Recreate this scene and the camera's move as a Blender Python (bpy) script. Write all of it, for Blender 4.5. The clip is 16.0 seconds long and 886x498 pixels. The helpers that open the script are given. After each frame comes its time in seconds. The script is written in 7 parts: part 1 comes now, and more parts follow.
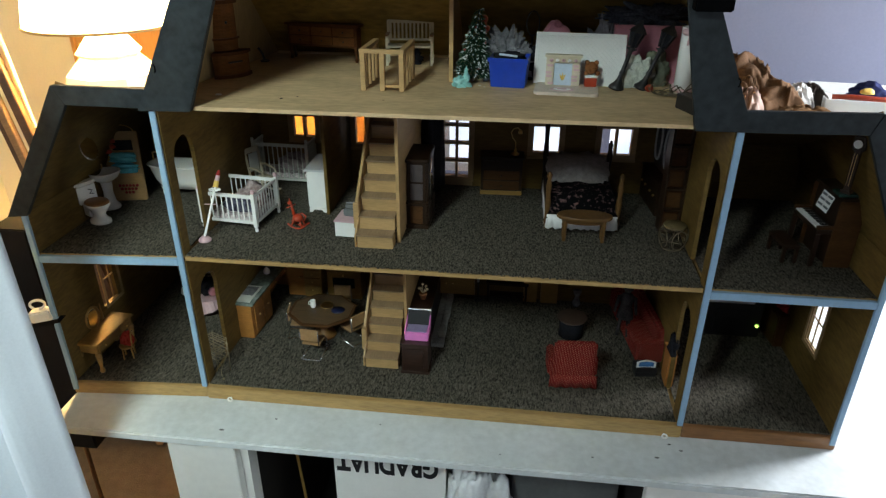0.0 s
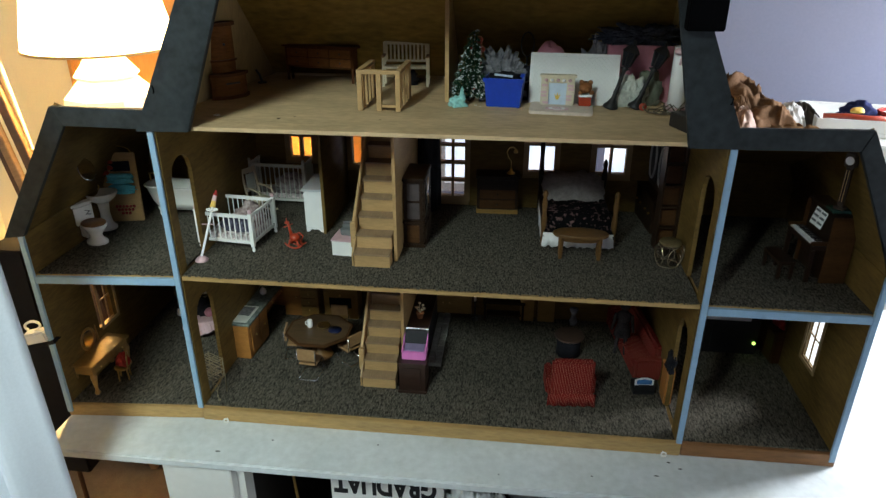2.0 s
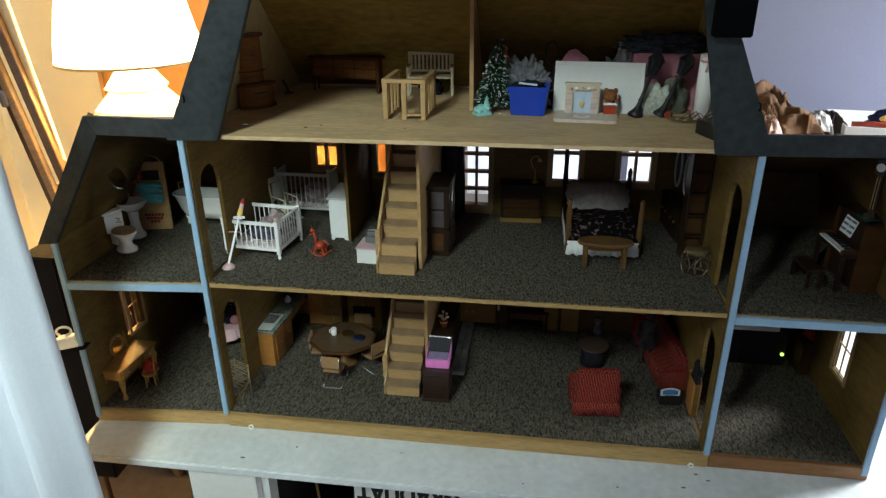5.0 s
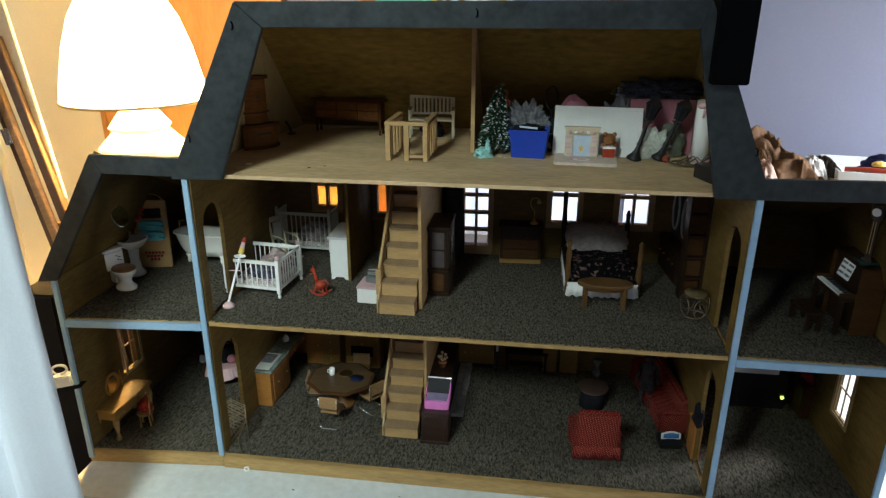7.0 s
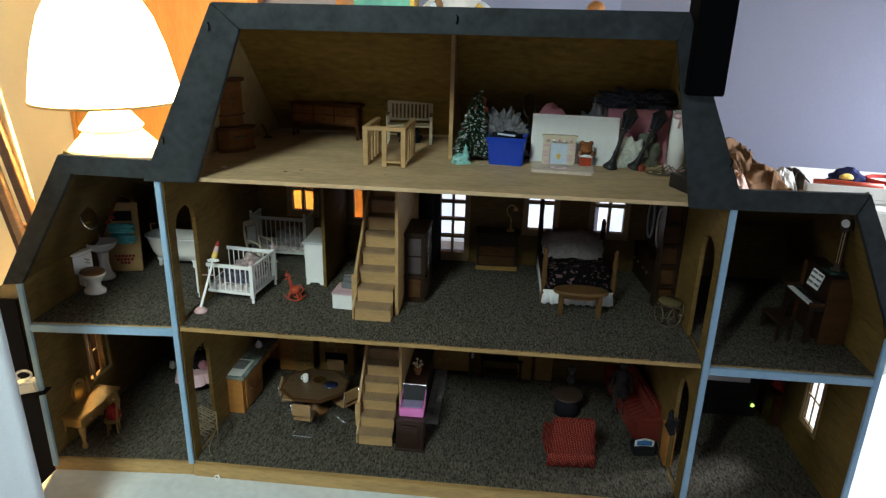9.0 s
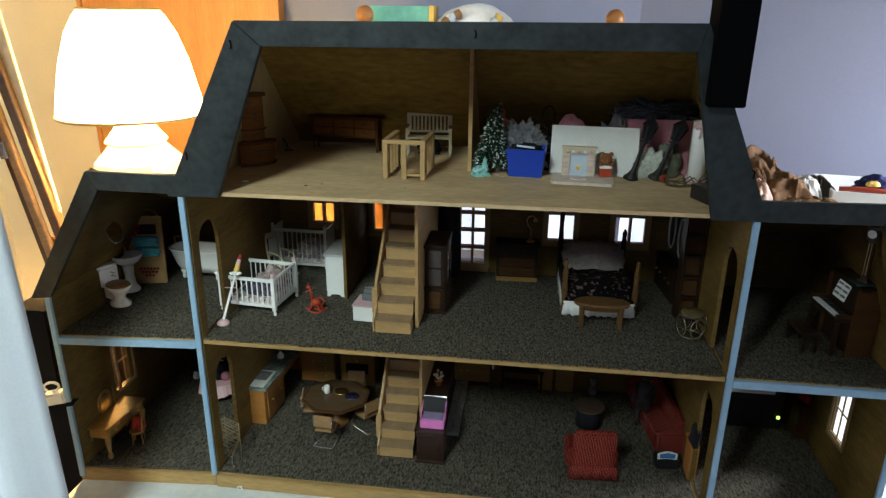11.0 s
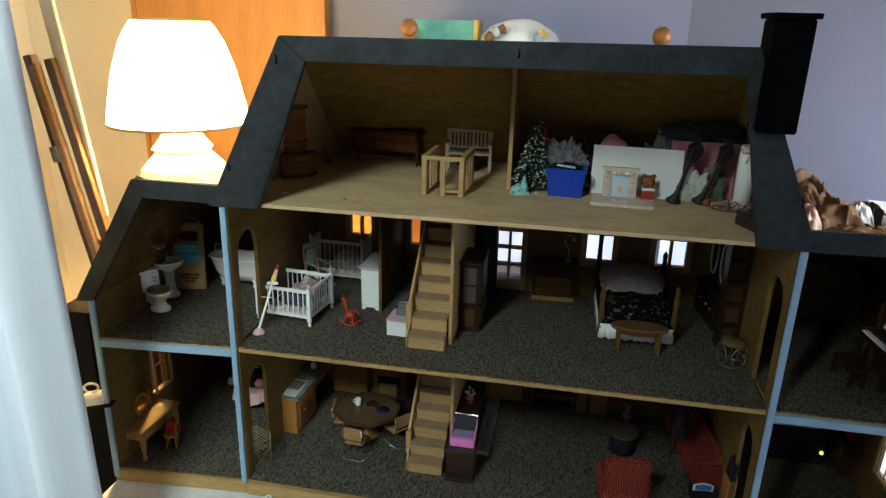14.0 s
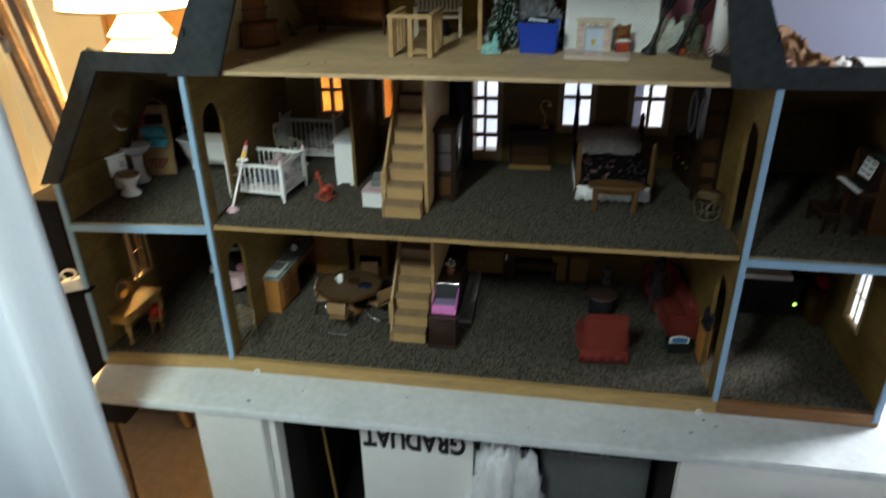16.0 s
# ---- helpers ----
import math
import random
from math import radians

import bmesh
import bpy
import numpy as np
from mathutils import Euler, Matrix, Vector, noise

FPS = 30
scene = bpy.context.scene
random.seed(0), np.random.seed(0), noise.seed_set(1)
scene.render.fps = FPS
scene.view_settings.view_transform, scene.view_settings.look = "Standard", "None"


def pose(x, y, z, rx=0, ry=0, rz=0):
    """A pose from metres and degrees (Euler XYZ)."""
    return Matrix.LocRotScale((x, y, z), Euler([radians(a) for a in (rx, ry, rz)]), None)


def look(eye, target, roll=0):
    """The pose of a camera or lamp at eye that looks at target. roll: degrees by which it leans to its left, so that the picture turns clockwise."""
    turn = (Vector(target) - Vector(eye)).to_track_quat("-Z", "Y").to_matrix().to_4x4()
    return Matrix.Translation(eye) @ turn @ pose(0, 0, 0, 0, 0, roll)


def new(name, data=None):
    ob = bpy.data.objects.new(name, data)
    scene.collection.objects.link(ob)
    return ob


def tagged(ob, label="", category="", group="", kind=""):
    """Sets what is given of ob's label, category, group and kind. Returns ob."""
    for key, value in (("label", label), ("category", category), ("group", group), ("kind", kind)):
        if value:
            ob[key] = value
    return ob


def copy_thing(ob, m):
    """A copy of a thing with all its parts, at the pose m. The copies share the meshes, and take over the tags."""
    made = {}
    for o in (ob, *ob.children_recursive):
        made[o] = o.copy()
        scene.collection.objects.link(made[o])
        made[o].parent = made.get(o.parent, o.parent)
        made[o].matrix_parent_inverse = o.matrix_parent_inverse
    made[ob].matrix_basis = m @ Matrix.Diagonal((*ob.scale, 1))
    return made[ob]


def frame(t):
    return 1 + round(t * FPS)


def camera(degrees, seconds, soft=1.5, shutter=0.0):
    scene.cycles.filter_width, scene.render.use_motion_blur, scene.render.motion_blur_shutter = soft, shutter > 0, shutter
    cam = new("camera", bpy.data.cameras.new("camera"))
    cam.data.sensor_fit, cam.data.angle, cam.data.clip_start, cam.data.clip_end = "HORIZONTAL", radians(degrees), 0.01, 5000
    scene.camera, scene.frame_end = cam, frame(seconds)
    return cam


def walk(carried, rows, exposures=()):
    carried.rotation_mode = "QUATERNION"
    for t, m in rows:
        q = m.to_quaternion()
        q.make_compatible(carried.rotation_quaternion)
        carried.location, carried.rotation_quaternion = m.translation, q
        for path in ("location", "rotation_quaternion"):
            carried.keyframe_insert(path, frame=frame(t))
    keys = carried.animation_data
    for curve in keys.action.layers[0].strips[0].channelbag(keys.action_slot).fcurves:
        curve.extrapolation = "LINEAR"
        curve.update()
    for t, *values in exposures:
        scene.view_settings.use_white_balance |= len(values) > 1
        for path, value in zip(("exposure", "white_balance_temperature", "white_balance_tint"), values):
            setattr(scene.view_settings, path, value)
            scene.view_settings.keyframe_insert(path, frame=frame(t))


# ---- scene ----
cam = camera(66.8, 16.0, soft=1.3, shutter=0.5)
PATH = [
    (0, (0.1250, -1.1010, 1.6710), (-0.0860, 0.6712, 0.7682), 0.25),
    (0.5, (0.1316, -1.1024, 1.6677), (-0.0876, 0.6665, 0.7606), 0.11),
    (1, (0.1208, -1.1045, 1.6699), (-0.0791, 0.6759, 0.7810), -0.17),
    (1.5, (0.1192, -1.1060, 1.6650), (-0.0630, 0.6770, 0.7774), 0.89),
    (2, (0.1225, -1.1071, 1.6663), (-0.0783, 0.6948, 0.8220), 0.10),
    (2.5, (0.1233, -1.1092, 1.6697), (-0.0852, 0.7058, 0.8558), 0.32),
    (3, (0.1193, -1.1143, 1.6664), (-0.1357, 0.6878, 0.8374), -0.57),
    (5.5, (0.1146, -1.1152, 1.6589), (-0.1511, 0.7021, 0.8673), -0.45),
    (6, (0.1127, -1.1163, 1.6614), (-0.1613, 0.7208, 0.9200), -0.17),
    (6.5, (0.1079, -1.1199, 1.6610), (-0.1597, 0.7312, 0.9525), 0.16),
    (7, (0.1036, -1.1213, 1.6618), (-0.1482, 0.7351, 0.9617), 0.12),
    (7.5, (0.1019, -1.1202, 1.6611), (-0.1389, 0.7371, 0.9593), 0.29),
    (8, (0.1052, -1.1184, 1.6643), (-0.1380, 0.7358, 0.9551), 0.24),
    (8.5, (0.1006, -1.1187, 1.6606), (-0.1325, 0.7378, 0.9542), 0.33),
    (9, (0.0972, -1.1182, 1.6587), (-0.0785, 0.7546, 0.9792), 1.52),
    (9.2, (0.1019, -1.1245, 1.6684), (-0.0700, 0.7489, 0.9896), 1.41),
    (11.5, (0.0983, -1.1116, 1.6736), (-0.1798, 0.7559, 1.0139), 0.46),
    (12, (0.0992, -1.1083, 1.6783), (-0.2291, 0.7518, 1.0210), 0.43),
    (12.5, (0.0969, -1.1079, 1.6773), (-0.2853, 0.7399, 1.0144), 0.30),
    (13, (0.0940, -1.1093, 1.6801), (-0.3038, 0.7381, 1.0253), 0.38),
    (13.5, (0.0924, -1.1075, 1.6819), (-0.2778, 0.7481, 1.0340), 0.77),
    (14, (0.0978, -1.1042, 1.6828), (-0.2501, 0.7589, 1.0442), 1.50),
    (14.5, (0.0910, -1.1110, 1.6784), (-0.2370, 0.7623, 1.0595), 1.83),
    (15, (0.0949, -1.1060, 1.6812), (-0.2424, 0.7596, 1.0442), 0.42),
    (15.5, (0.0839, -1.1127, 1.6690), (-0.1882, 0.7438, 0.9767), 0.18),
    (15.8, (0.1127, -1.1117, 1.6242), (-0.1304, 0.6940, 0.7992), -0.14),
    (16, (0.1234, -1.1155, 1.6027), (-0.1655, 0.6508, 0.7102), -0.71),
]
walk(cam, [(t, look(eye, target, roll)) for t, eye, target, roll in PATH],
     [(0, 0.20), (3, 0.20), (5.5, 0.24), (9.2, 0.20), (11.5, 0.18), (13, 0.08), (15, -0.05), (16, 0.18)])

# ---- light ----
world = bpy.data.worlds.new("daylight")
scene.world = world
world.use_nodes = True
wn = world.node_tree
sky = wn.nodes.new("ShaderNodeTexSky")
sky.sky_type, sky.sun_disc = "NISHITA", False
sky.sun_elevation, sky.sun_rotation = radians(35), radians(80)
wn.links.new(sky.outputs[0], wn.nodes["Background"].inputs[0])
wn.nodes["Background"].inputs[1].default_value = 0.05


def area_light(name, at, target, w, h, watts, colour):
    data = bpy.data.lights.new(name, "AREA")
    data.shape, data.size, data.size_y, data.energy, data.color = "RECTANGLE", w, h, watts, colour
    ob = new(name, data)
    ob.matrix_world = look(at, target)
    return ob


# daylight in the east and west windows of the room, with two added lights
area_light("window_light_east", (2.06, 0.67, 1.52), (0.75, -0.10, 0.80), 0.5, 0.80, 72, (0.88, 0.93, 1.0))
# fill added to brighten the shelf's right front; no window known there
area_light("window_light_southeast", (2.06, -0.62, 1.25), (0.60, -0.12, 0.66), 0.5, 0.7, 8, (0.86, 0.96, 1.0))
area_light("window_light_west", (-2.17, -1.05, 1.55), (-0.9, -0.35, 1.2), 0.7, 1.0, 11, (0.84, 0.93, 1.0))
# made-up main light, placed outside an invented opening in the south wall
area_light("window_light_south", (-0.56, -2.10, 2.80), (-0.40, 0.20, 1.10), 0.62, 0.50, 68, (0.80, 0.97, 0.93))
bulb = bpy.data.lights.new("lamp_bulb", "POINT")
bulb.energy, bulb.color, bulb.shadow_soft_size = 140, (1.0, 0.60, 0.20), 0.04


# ---- materials ----
def mat(name, colour, rough=0.6, metal=0.0, vary=0.15, scale=8.0, fine=60.0, bump=0.1, stretch=(1, 1, 1), second=None, gloss=0.5, rand=0.0, coat=0.0):
    """Two scales of noise round a base colour, with fine relief."""
    if rough >= 0.8 and gloss == 0.5:
        gloss = 0.12
    m = bpy.data.materials.new(name)
    m.use_nodes = True
    t = m.node_tree
    n, l = t.nodes, t.links
    b = n["Principled BSDF"]
    b.inputs["Roughness"].default_value = rough
    b.inputs["Metallic"].default_value = metal
    b.inputs["Specular IOR Level"].default_value = gloss
    b.inputs["Coat Weight"].default_value = coat
    tc = n.new("ShaderNodeTexCoord")
    mp = n.new("ShaderNodeMapping")
    mp.inputs["Scale"].default_value = stretch
    l.new(tc.outputs["Object"], mp.inputs[0])
    big, small = n.new("ShaderNodeTexNoise"), n.new("ShaderNodeTexNoise")
    big.inputs["Scale"].default_value, small.inputs["Scale"].default_value = scale, fine
    big.inputs["Detail"].default_value, small.inputs["Detail"].default_value = 4, 3
    l.new(mp.outputs[0], big.inputs[0])
    l.new(mp.outputs[0], small.inputs[0])
    mix = n.new("ShaderNodeMix")
    mix.data_type = "RGBA"
    dark = tuple(c * (1 - vary) for c in colour)
    lite = tuple(min(1, c * (1 + vary)) for c in (second or colour))
    mix.inputs["A"].default_value = (*dark, 1)
    mix.inputs["B"].default_value = (*lite, 1)
    add = n.new("ShaderNodeMath")
    add.operation = "MULTIPLY_ADD"
    add.inputs[1].default_value = 0.45
    l.new(small.outputs[0], add.inputs[0])
    half = n.new("ShaderNodeMath")
    half.operation = "MULTIPLY"
    half.inputs[1].default_value = 0.55
    l.new(big.outputs[0], half.inputs[0])
    l.new(half.outputs[0], add.inputs[2])
    ramp = n.new("ShaderNodeMapRange")
    ramp.inputs["From Min"].default_value, ramp.inputs["From Max"].default_value = 0.32, 0.68
    l.new(add.outputs[0], ramp.inputs[0])
    fac = ramp.outputs[0]
    if rand:
        info = n.new("ShaderNodeObjectInfo")
        ma = n.new("ShaderNodeMath")
        ma.operation = "MULTIPLY_ADD"
        ma.inputs[1].default_value = rand
        l.new(info.outputs["Random"], ma.inputs[0])
        l.new(fac, ma.inputs[2])
        fac = ma.outputs[0]
    l.new(fac, mix.inputs["Factor"])
    l.new(mix.outputs["Result"], b.inputs["Base Color"])
    if bump:
        bp = n.new("ShaderNodeBump")
        bp.inputs["Strength"].default_value, bp.inputs["Distance"].default_value = bump, 0.002
        l.new(small.outputs[0], bp.inputs["Height"])
        l.new(bp.outputs[0], b.inputs["Normal"])
    return m


def glow(name, colour, strength):
    m = bpy.data.materials.new(name)
    m.use_nodes = True
    b = m.node_tree.nodes["Principled BSDF"]
    b.inputs["Base Color"].default_value = (*colour, 1)
    b.inputs["Emission Color"].default_value = (*colour, 1)
    b.inputs["Emission Strength"].default_value = strength
    return m


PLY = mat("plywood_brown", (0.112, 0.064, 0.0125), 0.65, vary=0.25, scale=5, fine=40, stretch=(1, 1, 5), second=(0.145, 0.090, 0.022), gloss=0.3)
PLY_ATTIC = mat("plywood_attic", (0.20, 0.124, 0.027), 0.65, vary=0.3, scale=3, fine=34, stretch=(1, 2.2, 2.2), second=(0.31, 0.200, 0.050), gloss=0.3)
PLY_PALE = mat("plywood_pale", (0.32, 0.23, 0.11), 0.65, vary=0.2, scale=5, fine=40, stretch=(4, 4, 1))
PLY_LIGHT = mat("plywood_light", (0.47, 0.33, 0.175), 0.6, vary=0.16, scale=7, fine=60, stretch=(0.8, 2.0, 4), second=(0.58, 0.42, 0.235))
PINE = mat("pine", (0.43, 0.27, 0.115), 0.5, vary=0.2, scale=8, fine=70, stretch=(1, 1, 6))
PINE_EDGE = mat("pine_edge", (0.38, 0.24, 0.09), 0.6, vary=0.3, scale=7, fine=45, stretch=(1, 6, 6))
BASE_DARK = mat("stained_base", (0.22, 0.10, 0.035), 0.5, vary=0.3, scale=7, fine=45, stretch=(1, 6, 6))
CARPET = mat("carpet", (0.0175, 0.0162, 0.0120), 1.0, vary=0.7, scale=230, fine=800, bump=1.0, second=(0.122, 0.110, 0.086), gloss=0.08, stretch=(1.5, 0.55, 1))
_rg = [n for n in CARPET.node_tree.nodes if n.bl_idname == "ShaderNodeMapRange"][0]
_rg.inputs["From Min"].default_value, _rg.inputs["From Max"].default_value = 0.37, 0.67
BLACK = mat("roof_paint", (0.008, 0.0105, 0.012), 0.6, vary=0.35, scale=16, fine=70, second=(0.021, 0.027, 0.031), gloss=0.35)
CHIMNEY = mat("chimney_paint", (0.002, 0.002, 0.0025), 0.9, vary=0.3, scale=14, fine=60, gloss=0.04)
BLUE = mat("blue_trim", (0.26, 0.41, 0.56), 0.5, vary=0.1, scale=20, fine=120, bump=0.15)
WHITE = mat("white_paint", (0.78, 0.78, 0.75), 0.45, vary=0.05, scale=6, fine=60, bump=0.08)
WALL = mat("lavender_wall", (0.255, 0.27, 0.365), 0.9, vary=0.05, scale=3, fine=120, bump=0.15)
# darkened copy of the lavender for unseen walls, to cut bounce light
BOUNCE_CUT_WALL = mat("dusky_wall", (0.13, 0.13, 0.16), 0.9, vary=0.05, scale=3, fine=120, bump=0.15)
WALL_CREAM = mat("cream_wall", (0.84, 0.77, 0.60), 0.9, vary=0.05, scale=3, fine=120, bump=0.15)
DOOR_WOOD = mat("oak_veneer", (0.55, 0.24, 0.05), 0.45, vary=0.14, scale=3, fine=30, stretch=(5, 5, 0.5), second=(0.6, 0.28, 0.07))
ROOM_FLOOR = mat("room_carpet", (0.13, 0.10, 0.075), 1.0, vary=0.2, scale=30, fine=200, bump=0.5)
# ceiling is out of view; its grey is kept dark to reduce bounce
CEIL = mat("ceiling_grey", (0.22, 0.22, 0.22), 0.9, vary=0.03, scale=4, fine=80)


# glow of the panel added behind the dollhouse's back windows
DAY = mat("hazy_day", (0.0, 0.0, 0.0), 1.0, vary=0.0, scale=2.5, fine=9, bump=0)
_nd, _lk = DAY.node_tree.nodes, DAY.node_tree.links
_mx = [n for n in _nd if n.bl_idname == "ShaderNodeMix"][0]
_mx.inputs["A"].default_value, _mx.inputs["B"].default_value = (0.55, 0.66, 0.85, 1), (1.0, 1.0, 1.0, 1)
_lk.new(_mx.outputs["Result"], _nd["Principled BSDF"].inputs["Emission Color"])
_nd["Principled BSDF"].inputs["Emission Strength"].default_value = 1.3


# ---- builders ----
def box(bm, x0, x1, y0, y1, z0, z1):
    c = [bm.verts.new((x, y, z)) for z in (z0, z1) for y in (y0, y1) for x in (x0, x1)]
    for q in ((0, 2, 3, 1), (4, 5, 7, 6), (0, 1, 5, 4), (2, 6, 7, 3), (0, 4, 6, 2), (1, 3, 7, 5)):
        bm.faces.new([c[i] for i in q])
    return c


def prism(bm, pts, v0, v1, axis="y"):
    """An outline extruded along one axis: for y the points are (x, z), for x (y, z), for z (x, y)."""
    def place(p, v):
        return {"y": (p[0], v, p[1]), "x": (v, p[0], p[1]), "z": (p[0], p[1], v)}[axis]
    a = [bm.verts.new(place(p, v0)) for p in pts]
    b = [bm.verts.new(place(p, v1)) for p in pts]
    bm.faces.new(a)
    bm.faces.new(b[::-1])
    for i in range(len(pts)):
        k = (i + 1) % len(pts)
        bm.faces.new((a[k], a[i], b[i], b[k]))


def turned(bm, profile, x=0, y=0, z=0, n=20, sx=1.0, sy=1.0):
    """A turned shape about z: (radius, height) pairs."""
    rings = []
    for r, h in profile:
        rings.append([bm.verts.new((x + sx * max(r, 1e-5) * math.cos(2 * math.pi * i / n), y + sy * max(r, 1e-5) * math.sin(2 * math.pi * i / n), z + h)) for i in range(n)])
    for a, b in zip(rings, rings[1:]):
        for i in range(n):
            k = (i + 1) % n
            bm.faces.new((a[i], a[k], b[k], b[i]))
    bm.faces.new(rings[0][::-1])
    bm.faces.new(rings[-1])


def rod(bm, a, b, r, n=8, r2=None):
    """A straight round bar from a to b."""
    a, b = Vector(a), Vector(b)
    q = (b - a).to_track_quat("Z", "Y")
    r2 = r if r2 is None else r2
    lo = [bm.verts.new(a + q @ Vector((r * math.cos(2 * math.pi * i / n), r * math.sin(2 * math.pi * i / n), 0))) for i in range(n)]
    hi = [bm.verts.new(b + q @ Vector((r2 * math.cos(2 * math.pi * i / n), r2 * math.sin(2 * math.pi * i / n), 0))) for i in range(n)]
    for i in range(n):
        k = (i + 1) % n
        bm.faces.new((lo[i], lo[k], hi[k], hi[i]))
    bm.faces.new(lo[::-1])
    bm.faces.new(hi)


def tube(bm, pts, r, n=8, closed=False):
    """A bent round bar through the points."""
    pts = [Vector(p) for p in pts]
    rings = []
    m = len(pts)
    for i, p in enumerate(pts):
        d = (pts[(i + 1) % m] - pts[i - 1]) if closed else pts[min(i + 1, m - 1)] - pts[max(i - 1, 0)]
        q = d.to_track_quat("Z", "Y")
        rings.append([bm.verts.new(p + q @ Vector((r * math.cos(2 * math.pi * k / n), r * math.sin(2 * math.pi * k / n), 0))) for k in range(n)])
    pairs = list(zip(rings, rings[1:])) + ([(rings[-1], rings[0])] if closed else [])
    for a, b in pairs:
        shift = min(range(n), key=lambda s: (a[0].co - b[s].co).length)
        for k in range(n):
            bm.faces.new((a[k], a[(k + 1) % n], b[(k + 1 + shift) % n], b[(k + shift) % n]))
    if not closed:
        bm.faces.new(rings[0][::-1])
        bm.faces.new(rings[-1])


def ball(bm, c, r, sz=1.0, u=14, v=9):
    res = bmesh.ops.create_uvsphere(bm, u_segments=u, v_segments=v, radius=r)
    for w in res["verts"]:
        w.co = Vector(c) + Vector((w.co.x, w.co.y, w.co.z * sz))


def part(name, bm, material, parent=None, label="", bevel=0.0, smooth=False):
    """Link a bmesh as one mesh object, under a thing or a part."""
    bmesh.ops.recalc_face_normals(bm, faces=bm.faces)
    if bevel:
        es = [e for e in bm.edges if len(e.link_faces) == 2 and e.calc_face_angle(0) > 0.6]
        bmesh.ops.bevel(bm, geom=es, offset=bevel, segments=2, affect="EDGES", clamp_overlap=True)
    me = bpy.data.meshes.new(name)
    bm.to_mesh(me)
    bm.free()
    me.materials.append(material)
    if smooth:
        for p in me.polygons:
            p.use_smooth = True
    ob = new(name, me)
    if parent:
        ob.parent = parent
    if label:
        ob["label"] = label
    return ob


def boxpart(name, x0, x1, y0, y1, z0, z1, material, parent=None, label="", bevel=0.0):
    bm = bmesh.new()
    box(bm, x0, x1, y0, y1, z0, z1)
    return part(name, bm, material, parent, label, bevel)


def thing(name, m, label, category, group=""):
    ob = new(name)
    ob.matrix_world = m
    ob.empty_display_size = 0.02
    return tagged(ob, label, category, group)


def wall_with_holes(bm, u0, u1, v0, v1, holes, w0, w1, axis):
    """A board in the plane (u, v) with right-angled holes (u0, u1, v0, v1), from w0 to w1 thick; axis y: u is x; axis x: u is y."""
    us = sorted({u0, u1, *[h[0] for h in holes], *[h[1] for h in holes]})
    vs = sorted({v0, v1, *[h[2] for h in holes], *[h[3] for h in holes]})
    solid = {}
    for i in range(len(us) - 1):
        for j in range(len(vs) - 1):
            cu, cv = (us[i] + us[i + 1]) / 2, (vs[j] + vs[j + 1]) / 2
            solid[i, j] = not any(h[0] < cu < h[1] and h[2] < cv < h[3] for h in holes)
    cache = {}

    def vert(i, j, k):
        if (i, j, k) not in cache:
            w = (w0, w1)[k]
            cache[i, j, k] = bm.verts.new((us[i], w, vs[j]) if axis == "y" else (w, us[i], vs[j]))
        return cache[i, j, k]
    for (i, j), s in solid.items():
        if not s:
            continue
        bm.faces.new([vert(i, j, 0), vert(i + 1, j, 0), vert(i + 1, j + 1, 0), vert(i, j + 1, 0)])
        bm.faces.new([vert(i, j, 1), vert(i, j + 1, 1), vert(i + 1, j + 1, 1), vert(i + 1, j, 1)])
        for di, dj, a, b in ((-1, 0, (i, j), (i, j + 1)), (1, 0, (i + 1, j), (i + 1, j + 1)), (0, -1, (i, j), (i + 1, j)), (0, 1, (i, j + 1), (i + 1, j + 1))):
            if not solid.get((i + di, j + dj)):
                bm.faces.new([vert(*a, 0), vert(*b, 0), vert(*b, 1), vert(*a, 1)])


